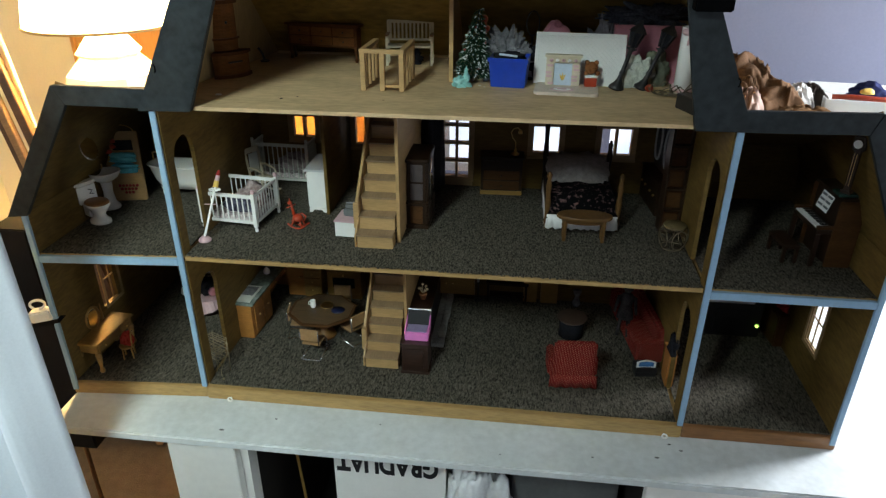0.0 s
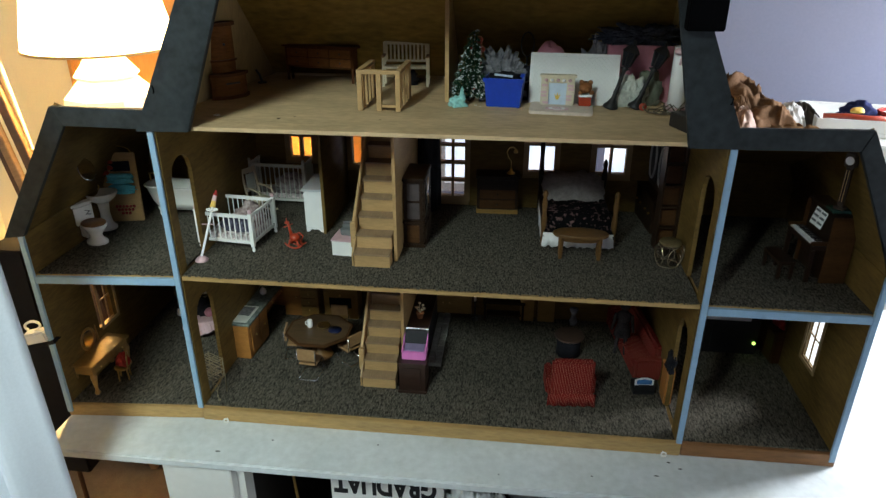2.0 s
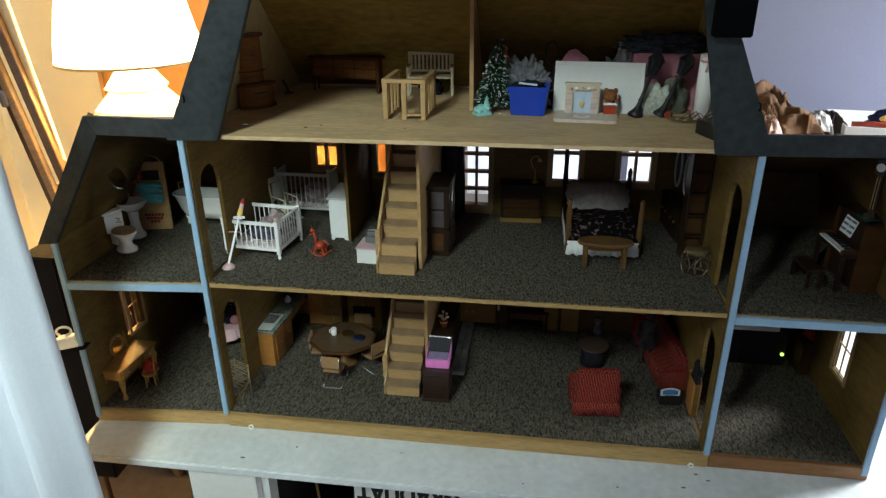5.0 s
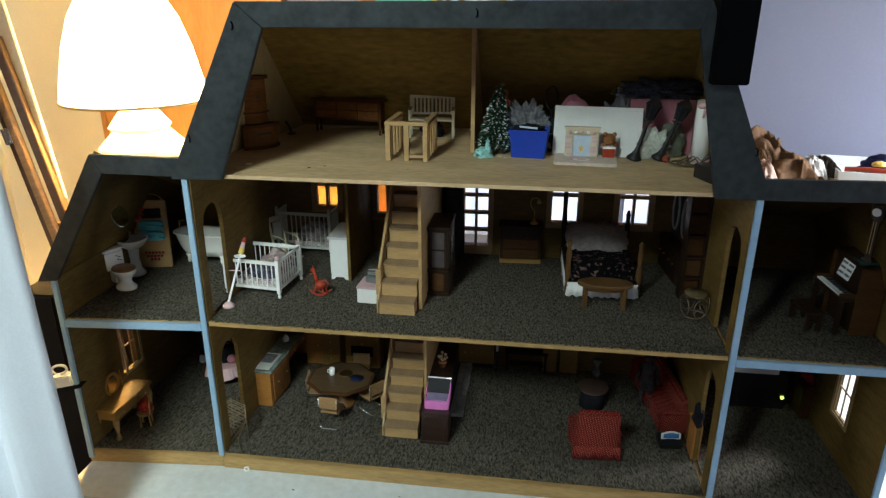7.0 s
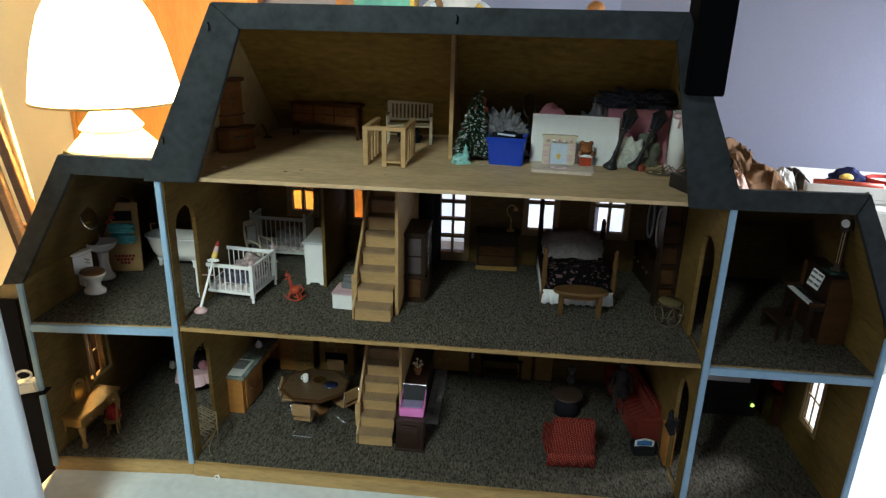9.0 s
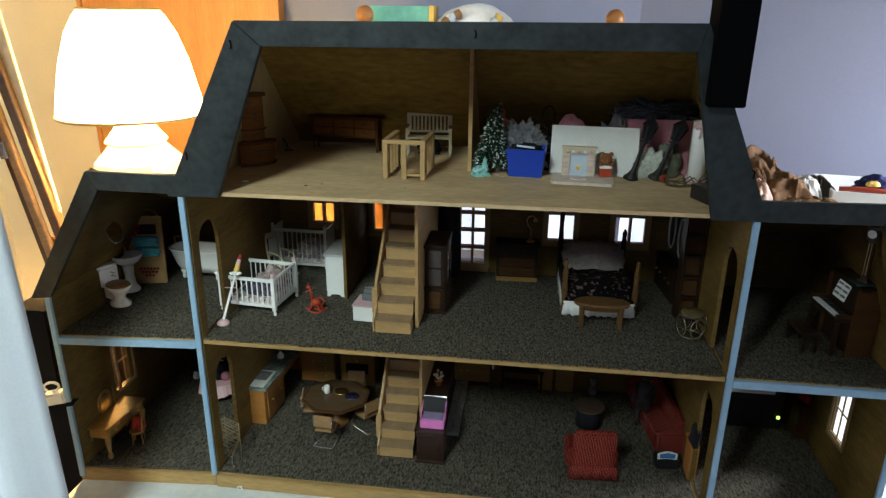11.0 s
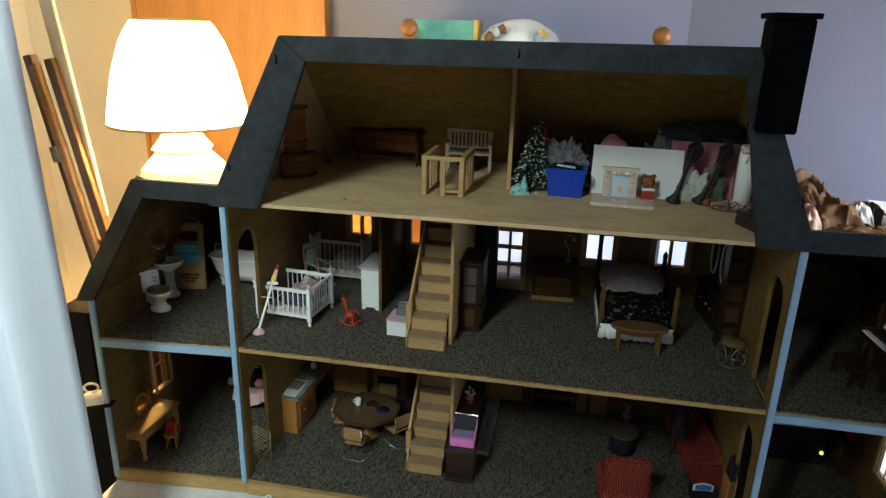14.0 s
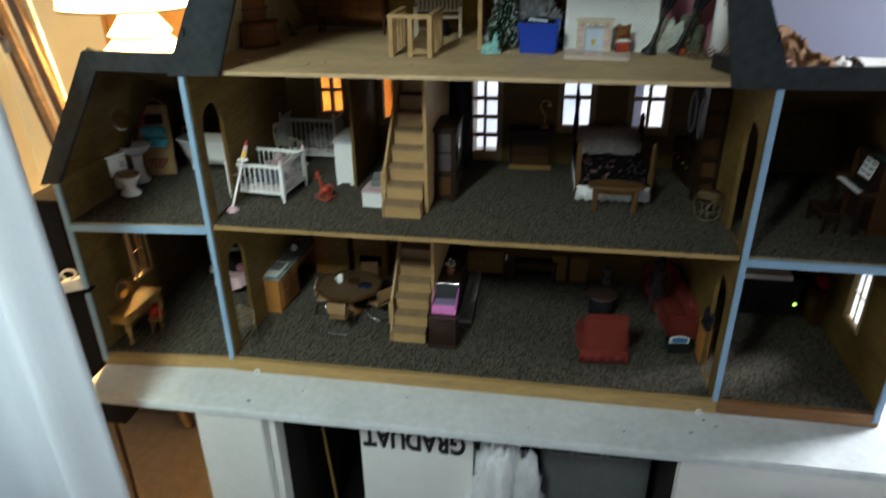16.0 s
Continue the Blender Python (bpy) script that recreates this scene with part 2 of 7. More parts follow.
# ---- the room ----
def room():
    def wall(name, bm, m):
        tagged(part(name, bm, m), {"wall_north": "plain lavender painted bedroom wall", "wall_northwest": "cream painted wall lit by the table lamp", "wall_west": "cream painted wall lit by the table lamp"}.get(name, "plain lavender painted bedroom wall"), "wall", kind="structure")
    # the low openings here and in wall_northeast are made up for the glowing panel
    bm = bmesh.new(); wall_with_holes(bm, -0.86, 0.47, 0, 2.9, [(-0.20, 0.44, 0.70, 1.30)], 1.50, 1.60, "y"); wall("wall_north", bm, WALL)
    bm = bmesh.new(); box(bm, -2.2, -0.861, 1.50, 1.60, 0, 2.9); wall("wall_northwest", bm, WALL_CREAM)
    bm = bmesh.new()
    wall_with_holes(bm, 0, 1.70, 0, 2.9, [(0, 0.32, 0.70, 1.30)], 0, 0.1, "y")
    bm.transform(Matrix.Translation((0.47, 1.50, 0)) @ Matrix.Rotation(math.atan2(-0.45, 1.63), 4, "Z"))
    wall("wall_northeast", bm, WALL)
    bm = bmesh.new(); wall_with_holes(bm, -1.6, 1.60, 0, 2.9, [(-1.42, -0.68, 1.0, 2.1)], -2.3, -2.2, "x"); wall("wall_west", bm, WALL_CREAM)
    # second opening is made up for the southeast fill
    bm = bmesh.new(); wall_with_holes(bm, -1.6, 1.15, 0, 2.9, [(0.36, 1.0, 0.88, 1.95), (-0.90, -0.34, 0.88, 1.65)], 2.1, 2.2, "x"); wall("wall_east", bm, BOUNCE_CUT_WALL)
    # unseen wall; invented opening whose edge keeps the south light off the right wing
    bm = bmesh.new(); wall_with_holes(bm, -2.2, 2.1, 0, 2.9, [(-0.95, -0.37, 1.95, 2.80)], -1.6, -1.5, "y"); wall("wall_south", bm, BOUNCE_CUT_WALL)
    bm = bmesh.new(); box(bm, -2.3, 2.2, -1.6, 1.6, -0.1, 0); tagged(part("floor", bm, ROOM_FLOOR), "beige carpeted bedroom floor", "floor", kind="structure")
    bm = bmesh.new(); box(bm, -2.3, 2.2, -1.6, 1.6, 2.9, 3.0); tagged(part("ceiling", bm, CEIL), "unseen bedroom ceiling, darkened to cut bounce light", "ceiling", kind="structure")

    # made-up low window behind the dollhouse; a glowing panel outside whitens its panes
    bm = bmesh.new(); wall_with_holes(bm, -0.20, 0.44, 0.70, 1.30, [(-0.165, 0.105, 0.735, 1.265), (0.135, 0.405, 0.735, 1.265)], 1.53, 1.57, "y")
    w = part("window_1", bm, WHITE)
    tagged(w, "made-up low white two-pane window behind the dollhouse", "window", kind="structure")
    bm = bmesh.new(); box(bm, -1.6, 2.0, 3.2, 3.22, -1.0, 2.4)
    tagged(part("backdrop", bm, DAY), "glowing panel added to whiten the dollhouse windows", "sky", kind="structure")


room()

# ---- the dollhouse ----
XL, XR, WL, WR = -0.52, 0.472, -0.8145, 0.773   # main walls and wing walls
Z0, Z1, Z2, ZB = 0.750, 1.062, 1.361, 0.716     # carpet levels, attic floor, shelf top
BACK, T = 0.447, 0.009
EAVE = 0.515


def front(x):
    """Where the front stands: the bathroom wing swings a little forward at its outer end."""
    return -0.023 * (XL - x) / (XL - WL) if x < XL else 0.0


def swung(ob):
    """Follow the swung front of the wing."""
    for v in ob.data.vertices:
        v.co.y += front(v.co.x) * max(0.0, 1 - v.co.y / BACK)
    return ob


def dollhouse():
    h = thing("dollhouse", pose(0, 0, 0), "large open-fronted wooden dollhouse with black roof and blue trim", "dollhouse")
    P = lambda *a, **k: part(*a, h, **k)

    def B(name, x0, x1, y0, y1, z0, z1, m, label="", bevel=0.0):
        return boxpart(name, x0, x1, y0, y1, z0, z1, m, h, label, bevel)
    # bases
    B("base", XL, XR + 0.008, -0.008, BACK, ZB, Z0 - 0.004, PINE_EDGE, "pale pine base board", 0.0015)
    swung(B("base", WL - 0.002, XL - 0.001, -0.004, BACK, ZB, Z0 - 0.004, PINE_EDGE, "pale pine base board", 0.0015))
    B("base", XR + 0.009, WR + 0.004, -0.006, BACK, ZB, Z0 - 0.004, BASE_DARK, "dark stained base board", 0.0015)

    # floors and carpets
    def floor(name, xa, xb, y0, z0, z1, m, label):
        swung(boxpart(name, xa, xb, y0, BACK, z0, z1, m, h, label))
    for xa, xb, y in ((XL + 0.003, XR - 0.003, 0.004), (WL, XL - 0.006, 0.003), (XR + 0.006, WR - 0.006, 0.003)):
        floor("carpet", xa, xb, y, Z0 - 0.004, Z0, CARPET, "dark grey-brown carpet")
        floor("floor_board", xa, xb, y - 0.003, Z1 - 0.011, Z1 - 0.003, PINE_EDGE, "thin plywood floor")
        floor("carpet", xa, xb, y + 0.002, Z1 - 0.003, Z1, CARPET, "dark grey-brown carpet")
    # frayed carpet edges
    rnd = random.Random(5)
    bm = bmesh.new()
    for xa, xb in ((XL + 0.003, XR - 0.003), (WL, XL - 0.006), (XR + 0.006, WR - 0.006)):
        for z in (Z1,):
            x = xa
            while x < xb - 0.006:
                w = rnd.uniform(0.0015, 0.0055)
                if rnd.random() < 0.6:
                    box(bm, x, x + w, front(x) + 0.0005 - rnd.uniform(0, 0.0025) - (0.007 if z == Z0 else 0), 0.010, z - rnd.uniform(0.0004, 0.0014), z + rnd.uniform(0.0002, 0.0012))
                x += w + rnd.uniform(0, 0.003)
    fr = part("carpet_fringe", bm, CARPET, h, "frayed dark carpet edge")
    tagged(fr, kind="stuff")
    # attic floor
    bm = bmesh.new()
    prism(bm, [(-0.540, 0.0), (0.488, 0.0), (0.462, EAVE + 0.01), (-0.486, EAVE + 0.01)], Z2 - 0.007, Z2, "z")
    part("attic_floor", bm, PLY_LIGHT, h, "bare pale plywood floor")
    # blue edge strips
    B("trim_strip", XL - T, XL + 0.002, -0.008, -0.002, Z0 - 0.004, Z2 - 0.007, BLUE, "chipped pale blue paint", 0.001)
    B("trim_strip", XR - 0.002, XR + T, -0.008, -0.002, Z0 - 0.004, Z2 - 0.007, BLUE, "chipped pale blue paint", 0.001)
    swung(B("trim_strip", WL - 0.002, WL + T, -0.008, -0.002, Z0 - 0.022, 1.148, BLUE, "chipped pale blue paint", 0.001))
    B("trim_strip", WR - T, WR + 0.002, -0.008, -0.002, Z0 - 0.022, 1.137, BLUE, "chipped pale blue paint", 0.001)
    swung(B("trim_strip", WL + T, XL - T, -0.008, 0.004, Z1 - 0.019, Z1 - 0.004, BLUE, "chipped pale blue paint", 0.001))
    B("trim_strip", XR + T, WR - T, -0.008, 0.004, Z1 - 0.019, Z1 - 0.004, BLUE, "chipped pale blue paint", 0.001)

    # roof frame on the front
    def strip(pts, y0=-0.012, y1=0.0):
        bm = bmesh.new()
        prism(bm, pts, y0, y1)
        swung(part("roof_trim", bm, BLACK, h, "black painted plywood trim", 0.001))
    strip([(-0.545, 1.353), (-0.394, 1.655), (-0.349, 1.615), (-0.449, 1.354)])
    strip([(0.491, 1.355), (0.402, 1.354), (0.346, 1.617), (0.359, 1.659)])
    strip([(-0.393, 1.656), (0.359, 1.660), (0.346, 1.618), (-0.348, 1.616)])
    strip([(-0.841, 1.142), (-0.692, 1.396), (-0.673, 1.362), (-0.802, 1.145)], -0.010)
    strip([(-0.691, 1.396), (-0.524, 1.391), (-0.541, 1.357), (-0.673, 1.361)], -0.010)
    strip([(0.474, 1.389), (0.680, 1.392), (0.667, 1.357), (0.491, 1.354)], -0.010)
    strip([(0.681, 1.392), (0.818, 1.133), (0.772, 1.133), (0.667, 1.357)], -0.010)
    return h


house = dollhouse()
# ---- the dollhouse's inner walls, roof and stairs ----
def side_wall(name, x, z0, z1, y0, y1, door=None, window=None, t=0.008, m=None, label="brown stained plywood wall", side=1):
    """A wall that runs back, with an arched doorway (y0, y1, height) and a window (y0, y1, z0, z1)."""
    bm = bmesh.new()
    holes = [window] if window else []
    if door:
        holes.append((door[0], door[1], z0, z0 + door[2]))
    cuts = sorted({y0, y1, *[h[0] for h in holes], *[h[1] for h in holes]})
    if door:
        n = 10
        cuts = sorted(set(cuts) | {door[0] + (door[1] - door[0]) * i / n for i in range(n + 1)})

    def slab(a, b, za, zb, za2=None):
        za2 = za if za2 is None else za2
        xa, xb = x, x
        v = [bm.verts.new(p) for p in ((xa - t / 2, a, za), (xb - t / 2, b, za2), (xb - t / 2, b, zb), (xa - t / 2, a, zb),
                                       (xa + t / 2, a, za), (xb + t / 2, b, za2), (xb + t / 2, b, zb), (xa + t / 2, a, zb))]
        for q in ((0, 1, 2, 3), (7, 6, 5, 4), (0, 4, 5, 1), (3, 2, 6, 7), (0, 3, 7, 4), (1, 5, 6, 2)):
            bm.faces.new([v[i] for i in q])
    for a, b in zip(cuts, cuts[1:]):
        mid = (a + b) / 2
        if door and door[0] <= mid <= door[1]:
            c, r = (door[0] + door[1]) / 2, (door[1] - door[0]) / 2
            arch = lambda y: z0 + door[2] - 0.035 + 0.035 * math.sqrt(max(0, 1 - ((y - c) / r) ** 2))
            slab(a, b, arch(a), z1, arch(b))
        elif window and window[0] <= mid <= window[1]:
            slab(a, b, z0, window[2])
            slab(a, b, window[3], z1)
        else:
            slab(a, b, z0, z1)
    bmesh.ops.remove_doubles(bm, verts=bm.verts, dist=1e-5)
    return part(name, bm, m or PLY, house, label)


FRAME = mat("window_frame_wood", (0.30, 0.195, 0.085), 0.55, vary=0.2, scale=10, fine=80, stretch=(1, 1, 5))
GLASS = bpy.data.materials.new("clear_pane")
GLASS.use_nodes = True
_b = GLASS.node_tree.nodes["Principled BSDF"]
_b.inputs["Transmission Weight"].default_value, _b.inputs["Roughness"].default_value, _b.inputs["IOR"].default_value = 1.0, 0.02, 1.02


def back_window(x0, x1, z0, z1, cols, rows, name="window", bar=0.006, edge=0.010):
    """A framed window of panes in the back wall."""
    bm = bmesh.new()
    holes = []
    cw, rh = (x1 - x0) / cols, (z1 - z0) / rows
    for i in range(cols):
        for j in range(rows):
            holes.append((x0 + i * cw + bar / 2, x0 + (i + 1) * cw - bar / 2, z0 + j * rh + bar / 2, z0 + (j + 1) * rh - bar / 2))
    wall_with_holes(bm, x0 - edge, x1 + edge, z0 - edge, z1 + edge, holes, BACK - 0.005, BACK + 0.012, "y")
    w = part(name, bm, FRAME, house, "pale wooden frame with glazing bars")
    bm = bmesh.new()
    box(bm, x0, x1, BACK + 0.003, BACK + 0.004, z0, z1)
    g = part("pane", bm, GLASS, w)
    g.visible_shadow = False
    if name == "window":
        boxpart("sill", x0 - edge - 0.001, x1 + edge + 0.001, BACK - 0.008, BACK - 0.005, z0 - edge - 0.002, z0 - edge + 0.003, FRAME, w)
    return w


def house_walls():
    # main side walls with arched doorways on both storeys
    top1, top2 = Z1 - 0.011, Z2 - 0.007
    side_wall("wall", XL, Z0, top1, 0.0, BACK, (0.030, 0.108, 0.235))
    side_wall("wall", XL, Z1, top2, 0.0, BACK, (0.026, 0.108, 0.224))
    side_wall("wall", XR, Z0, top1, 0.0, BACK, (0.030, 0.108, 0.235))
    side_wall("wall", XR, Z1, top2, 0.0, BACK, (0.026, 0.112, 0.220))
    swung(side_wall("wall", WL + 0.004, Z0, top1, 0.0, BACK, None, (0.135, 0.190, 0.848, 0.968)))
    side_wall("wall", WR - 0.004, Z0, top1, 0.0, BACK, None, (0.143, 0.205, 0.839, 0.965))
    swung(side_wall("wall", WL + 0.004, Z1 - 0.003, 1.148, 0.0, BACK))
    side_wall("wall", WR - 0.004, Z1 - 0.003, 1.136, 0.0, BACK)
    # windows in the wing walls
    for x, a, b, c, d in ((WL + 0.004, 0.135, 0.190, 0.848, 0.968), (WR - 0.004, 0.143, 0.205, 0.839, 0.965)):
        bm = bmesh.new()
        cy, cz = (a + b) / 2, (c + d) / 2
        e = 0.0055 if x < 0 else -0.0055
        wall_with_holes(bm, a - 0.008, b + 0.008, c - 0.008, d + 0.008, [(a, b, c, d)], x + e - 0.0012, x + e + 0.0012, "x")
        wall_with_holes(bm, a + 0.0002, b - 0.0002, c + 0.0002, d - 0.0002, [(u, v, w, z) for u, v in ((a + 0.002, cy - 0.0016), (cy + 0.0016, b - 0.002))
                        for w, z in ((c + 0.002, cz - 0.0016), (cz + 0.0016, d - 0.002))], x + e * 0.3 - 0.001, x + e * 0.3 + 0.001, "x")
        part("window", bm, FRAME, house, "four-pane wooden window")
    # back walls with windows
    bm = bmesh.new()
    wall_with_holes(bm, XL, XR, Z1 - 0.003, top2,
                    [(0.144, 0.226, 1.145, 1.300), (0.301, 0.391, 1.146, 1.300), (-0.0655, 0.0125, 1.0625, 1.312), (-0.439, -0.363, 1.161, 1.290), (-0.284, -0.239, 1.148, 1.290)], BACK, BACK + 0.008, "y")
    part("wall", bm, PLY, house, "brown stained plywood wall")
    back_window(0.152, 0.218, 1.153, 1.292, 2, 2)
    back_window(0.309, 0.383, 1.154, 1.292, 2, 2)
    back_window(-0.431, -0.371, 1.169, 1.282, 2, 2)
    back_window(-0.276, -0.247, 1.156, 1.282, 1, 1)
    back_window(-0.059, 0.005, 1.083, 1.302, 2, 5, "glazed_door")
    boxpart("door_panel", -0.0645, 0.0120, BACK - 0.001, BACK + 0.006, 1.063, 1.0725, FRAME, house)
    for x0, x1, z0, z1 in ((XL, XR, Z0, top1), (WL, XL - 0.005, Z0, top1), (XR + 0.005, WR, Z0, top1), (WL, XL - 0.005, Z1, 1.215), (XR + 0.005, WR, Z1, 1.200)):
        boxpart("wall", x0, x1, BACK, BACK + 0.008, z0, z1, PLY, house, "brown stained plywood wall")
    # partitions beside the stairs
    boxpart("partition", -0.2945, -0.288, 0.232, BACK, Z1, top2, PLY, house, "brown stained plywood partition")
    boxpart("partition", -0.1135, -0.107, 0.112, BACK, Z1, top2, PINE, house, "pale plywood partition")
    boxpart("partition", -0.1145, -0.108, 0.170, BACK, Z0, top1, PINE, house, "pale plywood partition")

    # sloping wing roofs
    def sheet(name, pts, t, m, label):
        bm = bmesh.new()
        vs = [Vector(p) for p in pts]
        n = (vs[1] - vs[0]).cross(vs[2] - vs[0]).normalized() * t
        a = [bm.verts.new(v) for v in vs]
        b = [bm.verts.new(v + n) for v in vs]
        bm.faces.new(a)
        bm.faces.new(b[::-1])
        for i in range(len(vs)):
            k = (i + 1) % len(vs)
            bm.faces.new((a[i], a[k], b[k], b[i]))
        part(name, bm, m, house, label)
    # side slopes of the wings
    f0 = front(-0.69)
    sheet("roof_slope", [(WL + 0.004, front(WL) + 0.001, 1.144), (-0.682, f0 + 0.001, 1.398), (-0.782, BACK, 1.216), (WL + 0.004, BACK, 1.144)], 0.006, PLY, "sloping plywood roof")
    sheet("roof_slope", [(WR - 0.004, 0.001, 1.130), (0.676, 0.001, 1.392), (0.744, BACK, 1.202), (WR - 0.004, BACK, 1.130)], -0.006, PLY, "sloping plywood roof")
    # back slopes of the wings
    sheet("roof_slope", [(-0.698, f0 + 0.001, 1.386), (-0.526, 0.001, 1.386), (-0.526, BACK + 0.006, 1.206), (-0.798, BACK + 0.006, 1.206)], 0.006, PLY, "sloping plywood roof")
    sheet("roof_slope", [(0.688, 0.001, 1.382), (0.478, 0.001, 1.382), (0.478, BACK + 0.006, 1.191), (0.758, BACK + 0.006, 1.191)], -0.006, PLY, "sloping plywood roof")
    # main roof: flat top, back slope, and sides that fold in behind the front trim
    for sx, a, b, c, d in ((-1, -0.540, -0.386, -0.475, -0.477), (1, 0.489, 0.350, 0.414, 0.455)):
        # left side sheets are paler than the right ones
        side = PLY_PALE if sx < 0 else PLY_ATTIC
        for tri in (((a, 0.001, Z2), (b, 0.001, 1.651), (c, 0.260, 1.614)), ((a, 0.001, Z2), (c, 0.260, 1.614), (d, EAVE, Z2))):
            sheet("roof_side", tri, 0.004 * sx, side, "sloping plywood roof side, paler on the left")
    sheet("roof_slope", [(-0.476, 0.262, 1.610), (0.415, 0.262, 1.610), (0.456, EAVE, Z2), (-0.478, EAVE, Z2)], 0.006, PLY_ATTIC, "sloping plywood roof")
    sheet("roof_top", [(-0.388, 0.001, 1.646), (0.352, 0.001, 1.648), (0.416, 0.264, 1.611), (-0.477, 0.264, 1.611)], 0.006, PLY_ATTIC, "plywood roof")
    # attic divider
    bm = bmesh.new()
    prism(bm, [(0.249, Z2), (0.249, 1.609), (0.262, 1.606), (EAVE - 0.012, Z2 + 0.003)], -0.0255, -0.0175, "x")
    part("attic_divider", bm, PINE, house, "plywood divider with a raw edge")
    # pale strip painted in for the light gap along the foot of the back slope
    boxpart("edge_strip", -0.465, 0.445, EAVE - 0.022, EAVE - 0.016, Z2, Z2 + 0.005, PLY_LIGHT, house)
    # chimney
    ch = boxpart("chimney", 0.366, 0.421, -0.035, 0.030, 1.539, 1.700, CHIMNEY, house, "black painted square chimney", 0.002)
    boxpart("cap", 0.361, 0.426, -0.040, 0.036, 1.700, 1.708, CHIMNEY, ch, "", 0.001)
    # hooks on the trim
    for x, z in ((-0.499, 1.428), (-0.399, 1.618), (0.005, 1.640), (0.4535, 1.434), (-0.765, 1.278), (0.754, 1.274)):
        bm = bmesh.new()
        tube(bm, [(x, -0.012, z + 0.006), (x, -0.016, z + 0.006), (x + 0.002, -0.016, z + 0.004), (x + 0.002, -0.016, z - 0.004), (x, -0.015, z - 0.006)], 0.0012, 6)
        part("hook", bm, CHIMNEY, house, "small black screw hook")
    # screw eyes in the base
    for x in (-0.466, 0.447):
        bm = bmesh.new()
        tube(bm, [(x + 0.005 * math.cos(a), -0.016, ZB + 0.008 + 0.005 * math.sin(a)) for a in [i * math.pi / 6 for i in range(12)]], 0.0017, 6, True)
        rod(bm, (x, -0.012, ZB + 0.008), (x, -0.007, ZB + 0.008), 0.0016)
        part("screw_eye", bm, WHITE, house, "white screw eye")


house_walls()


def staircase(x0, x1, y, z, top, rise, run):
    """Boxed stairs with a leaning hand board on the open side."""
    s = thing("staircase", pose(0, 0, 0), "boxed pale pine dollhouse staircase with side board", "staircase", "stairs of the dollhouse")
    k, zz, yy = 0, z, y
    while zz + rise < top - 0.004:
        bm = bmesh.new()
        box(bm, x0 + 0.004, x1, yy + 0.002, yy + run + 0.004, zz, zz + rise - 0.003)
        part("riser", bm, PINE, s)
        bm = bmesh.new()
        box(bm, x0 + 0.002, x1, yy - 0.002, yy + run + 0.003, zz + rise - 0.003, zz + rise)
        part("tread", bm, TREAD, s)
        zz += rise
        yy += run
        k += 1
    yend, zend = yy, zz
    bm = bmesh.new()
    prism(bm, [(y + run * 1.05, z + rise), (y + run * 1.05, z + rise + 0.045), (yend, min(top - 0.002, zend + 0.045)), (yend, zend)], x0 - 0.006, x0 - 0.0005, "x")
    part("side_board", bm, PINE, s, "", 0.0008)
    bm = bmesh.new()
    prism(bm, [(y + 0.004, z), (y + 0.004, z + rise * 0.8), (yend, zend), (yend, z)], x0 - 0.002, x0 + 0.0015, "x")
    part("stringer", bm, PINE, s)
    bm = bmesh.new()
    box(bm, x0 - 0.008, x0 + 0.003, y + run * 1.0, y + run * 1.0 + 0.010, z + rise, z + rise + 0.055)
    part("newel", bm, PINE, s, "", 0.001)
    return s


TREAD = mat("worn_tread", (0.27, 0.18, 0.10), 0.6, vary=0.2, scale=12, fine=80, stretch=(5, 1, 1))
staircase(-0.193, -0.117, 0.078, Z1, Z2 - 0.007, 0.0291, 0.0286)
staircase(-0.196, -0.118, 0.100, Z0, Z1 - 0.011, 0.0283, 0.0258)
# ---- attic things ----
DARKWOOD = mat("dark_walnut", (0.024, 0.012, 0.0055), 0.45, vary=0.35, scale=12, fine=90, stretch=(1, 1, 5), gloss=0.3)
WALNUT = mat("walnut", (0.078, 0.034, 0.011), 0.5, vary=0.3, scale=12, fine=90, stretch=(1, 1, 5), gloss=0.25)
HONEY = mat("honey_wood", (0.24, 0.115, 0.034), 0.45, vary=0.25, scale=12, fine=90, stretch=(1, 1, 5))
CREAM = mat("cream_paint", (0.62, 0.55, 0.40), 0.5, vary=0.12, scale=20, fine=100)
GLOSSW = mat("white_gloss", (0.80, 0.80, 0.78), 0.22, vary=0.04, scale=10, fine=60, bump=0.03)
PORCELAIN = mat("porcelain", (0.82, 0.81, 0.78), 0.12, vary=0.03, scale=10, fine=60, bump=0.0)
BRASS = mat("brass", (0.75, 0.52, 0.20), 0.28, 1.0, vary=0.15, scale=40, fine=200, bump=0.05)
STEEL = mat("steel_wire", (0.6, 0.6, 0.6), 0.25, 1.0, vary=0.1, scale=40, fine=200, bump=0.05)
BLACKP = mat("black_plastic", (0.012, 0.012, 0.013), 0.4, vary=0.3, scale=30, fine=120)
BLUEP = mat("blue_plastic", (0.004, 0.045, 0.42), 0.35, vary=0.12, scale=20, fine=100, bump=0.05)
PINK = mat("pink_plastic", (0.75, 0.22, 0.55), 0.4, vary=0.1, scale=20, fine=100)
PALEPINK = mat("pale_pink", (0.62, 0.42, 0.44), 0.5, vary=0.1, scale=20, fine=100)
ROSE = mat("rose_card", (0.46, 0.18, 0.23), 0.7, vary=0.15, scale=15, fine=90)
RED = mat("red_cloth", (0.34, 0.035, 0.03), 0.85, vary=0.25, scale=40, fine=300, bump=0.3)
ORANGE = mat("orange_red_plastic", (0.36, 0.040, 0.012), 0.4, vary=0.2, scale=30, fine=100)
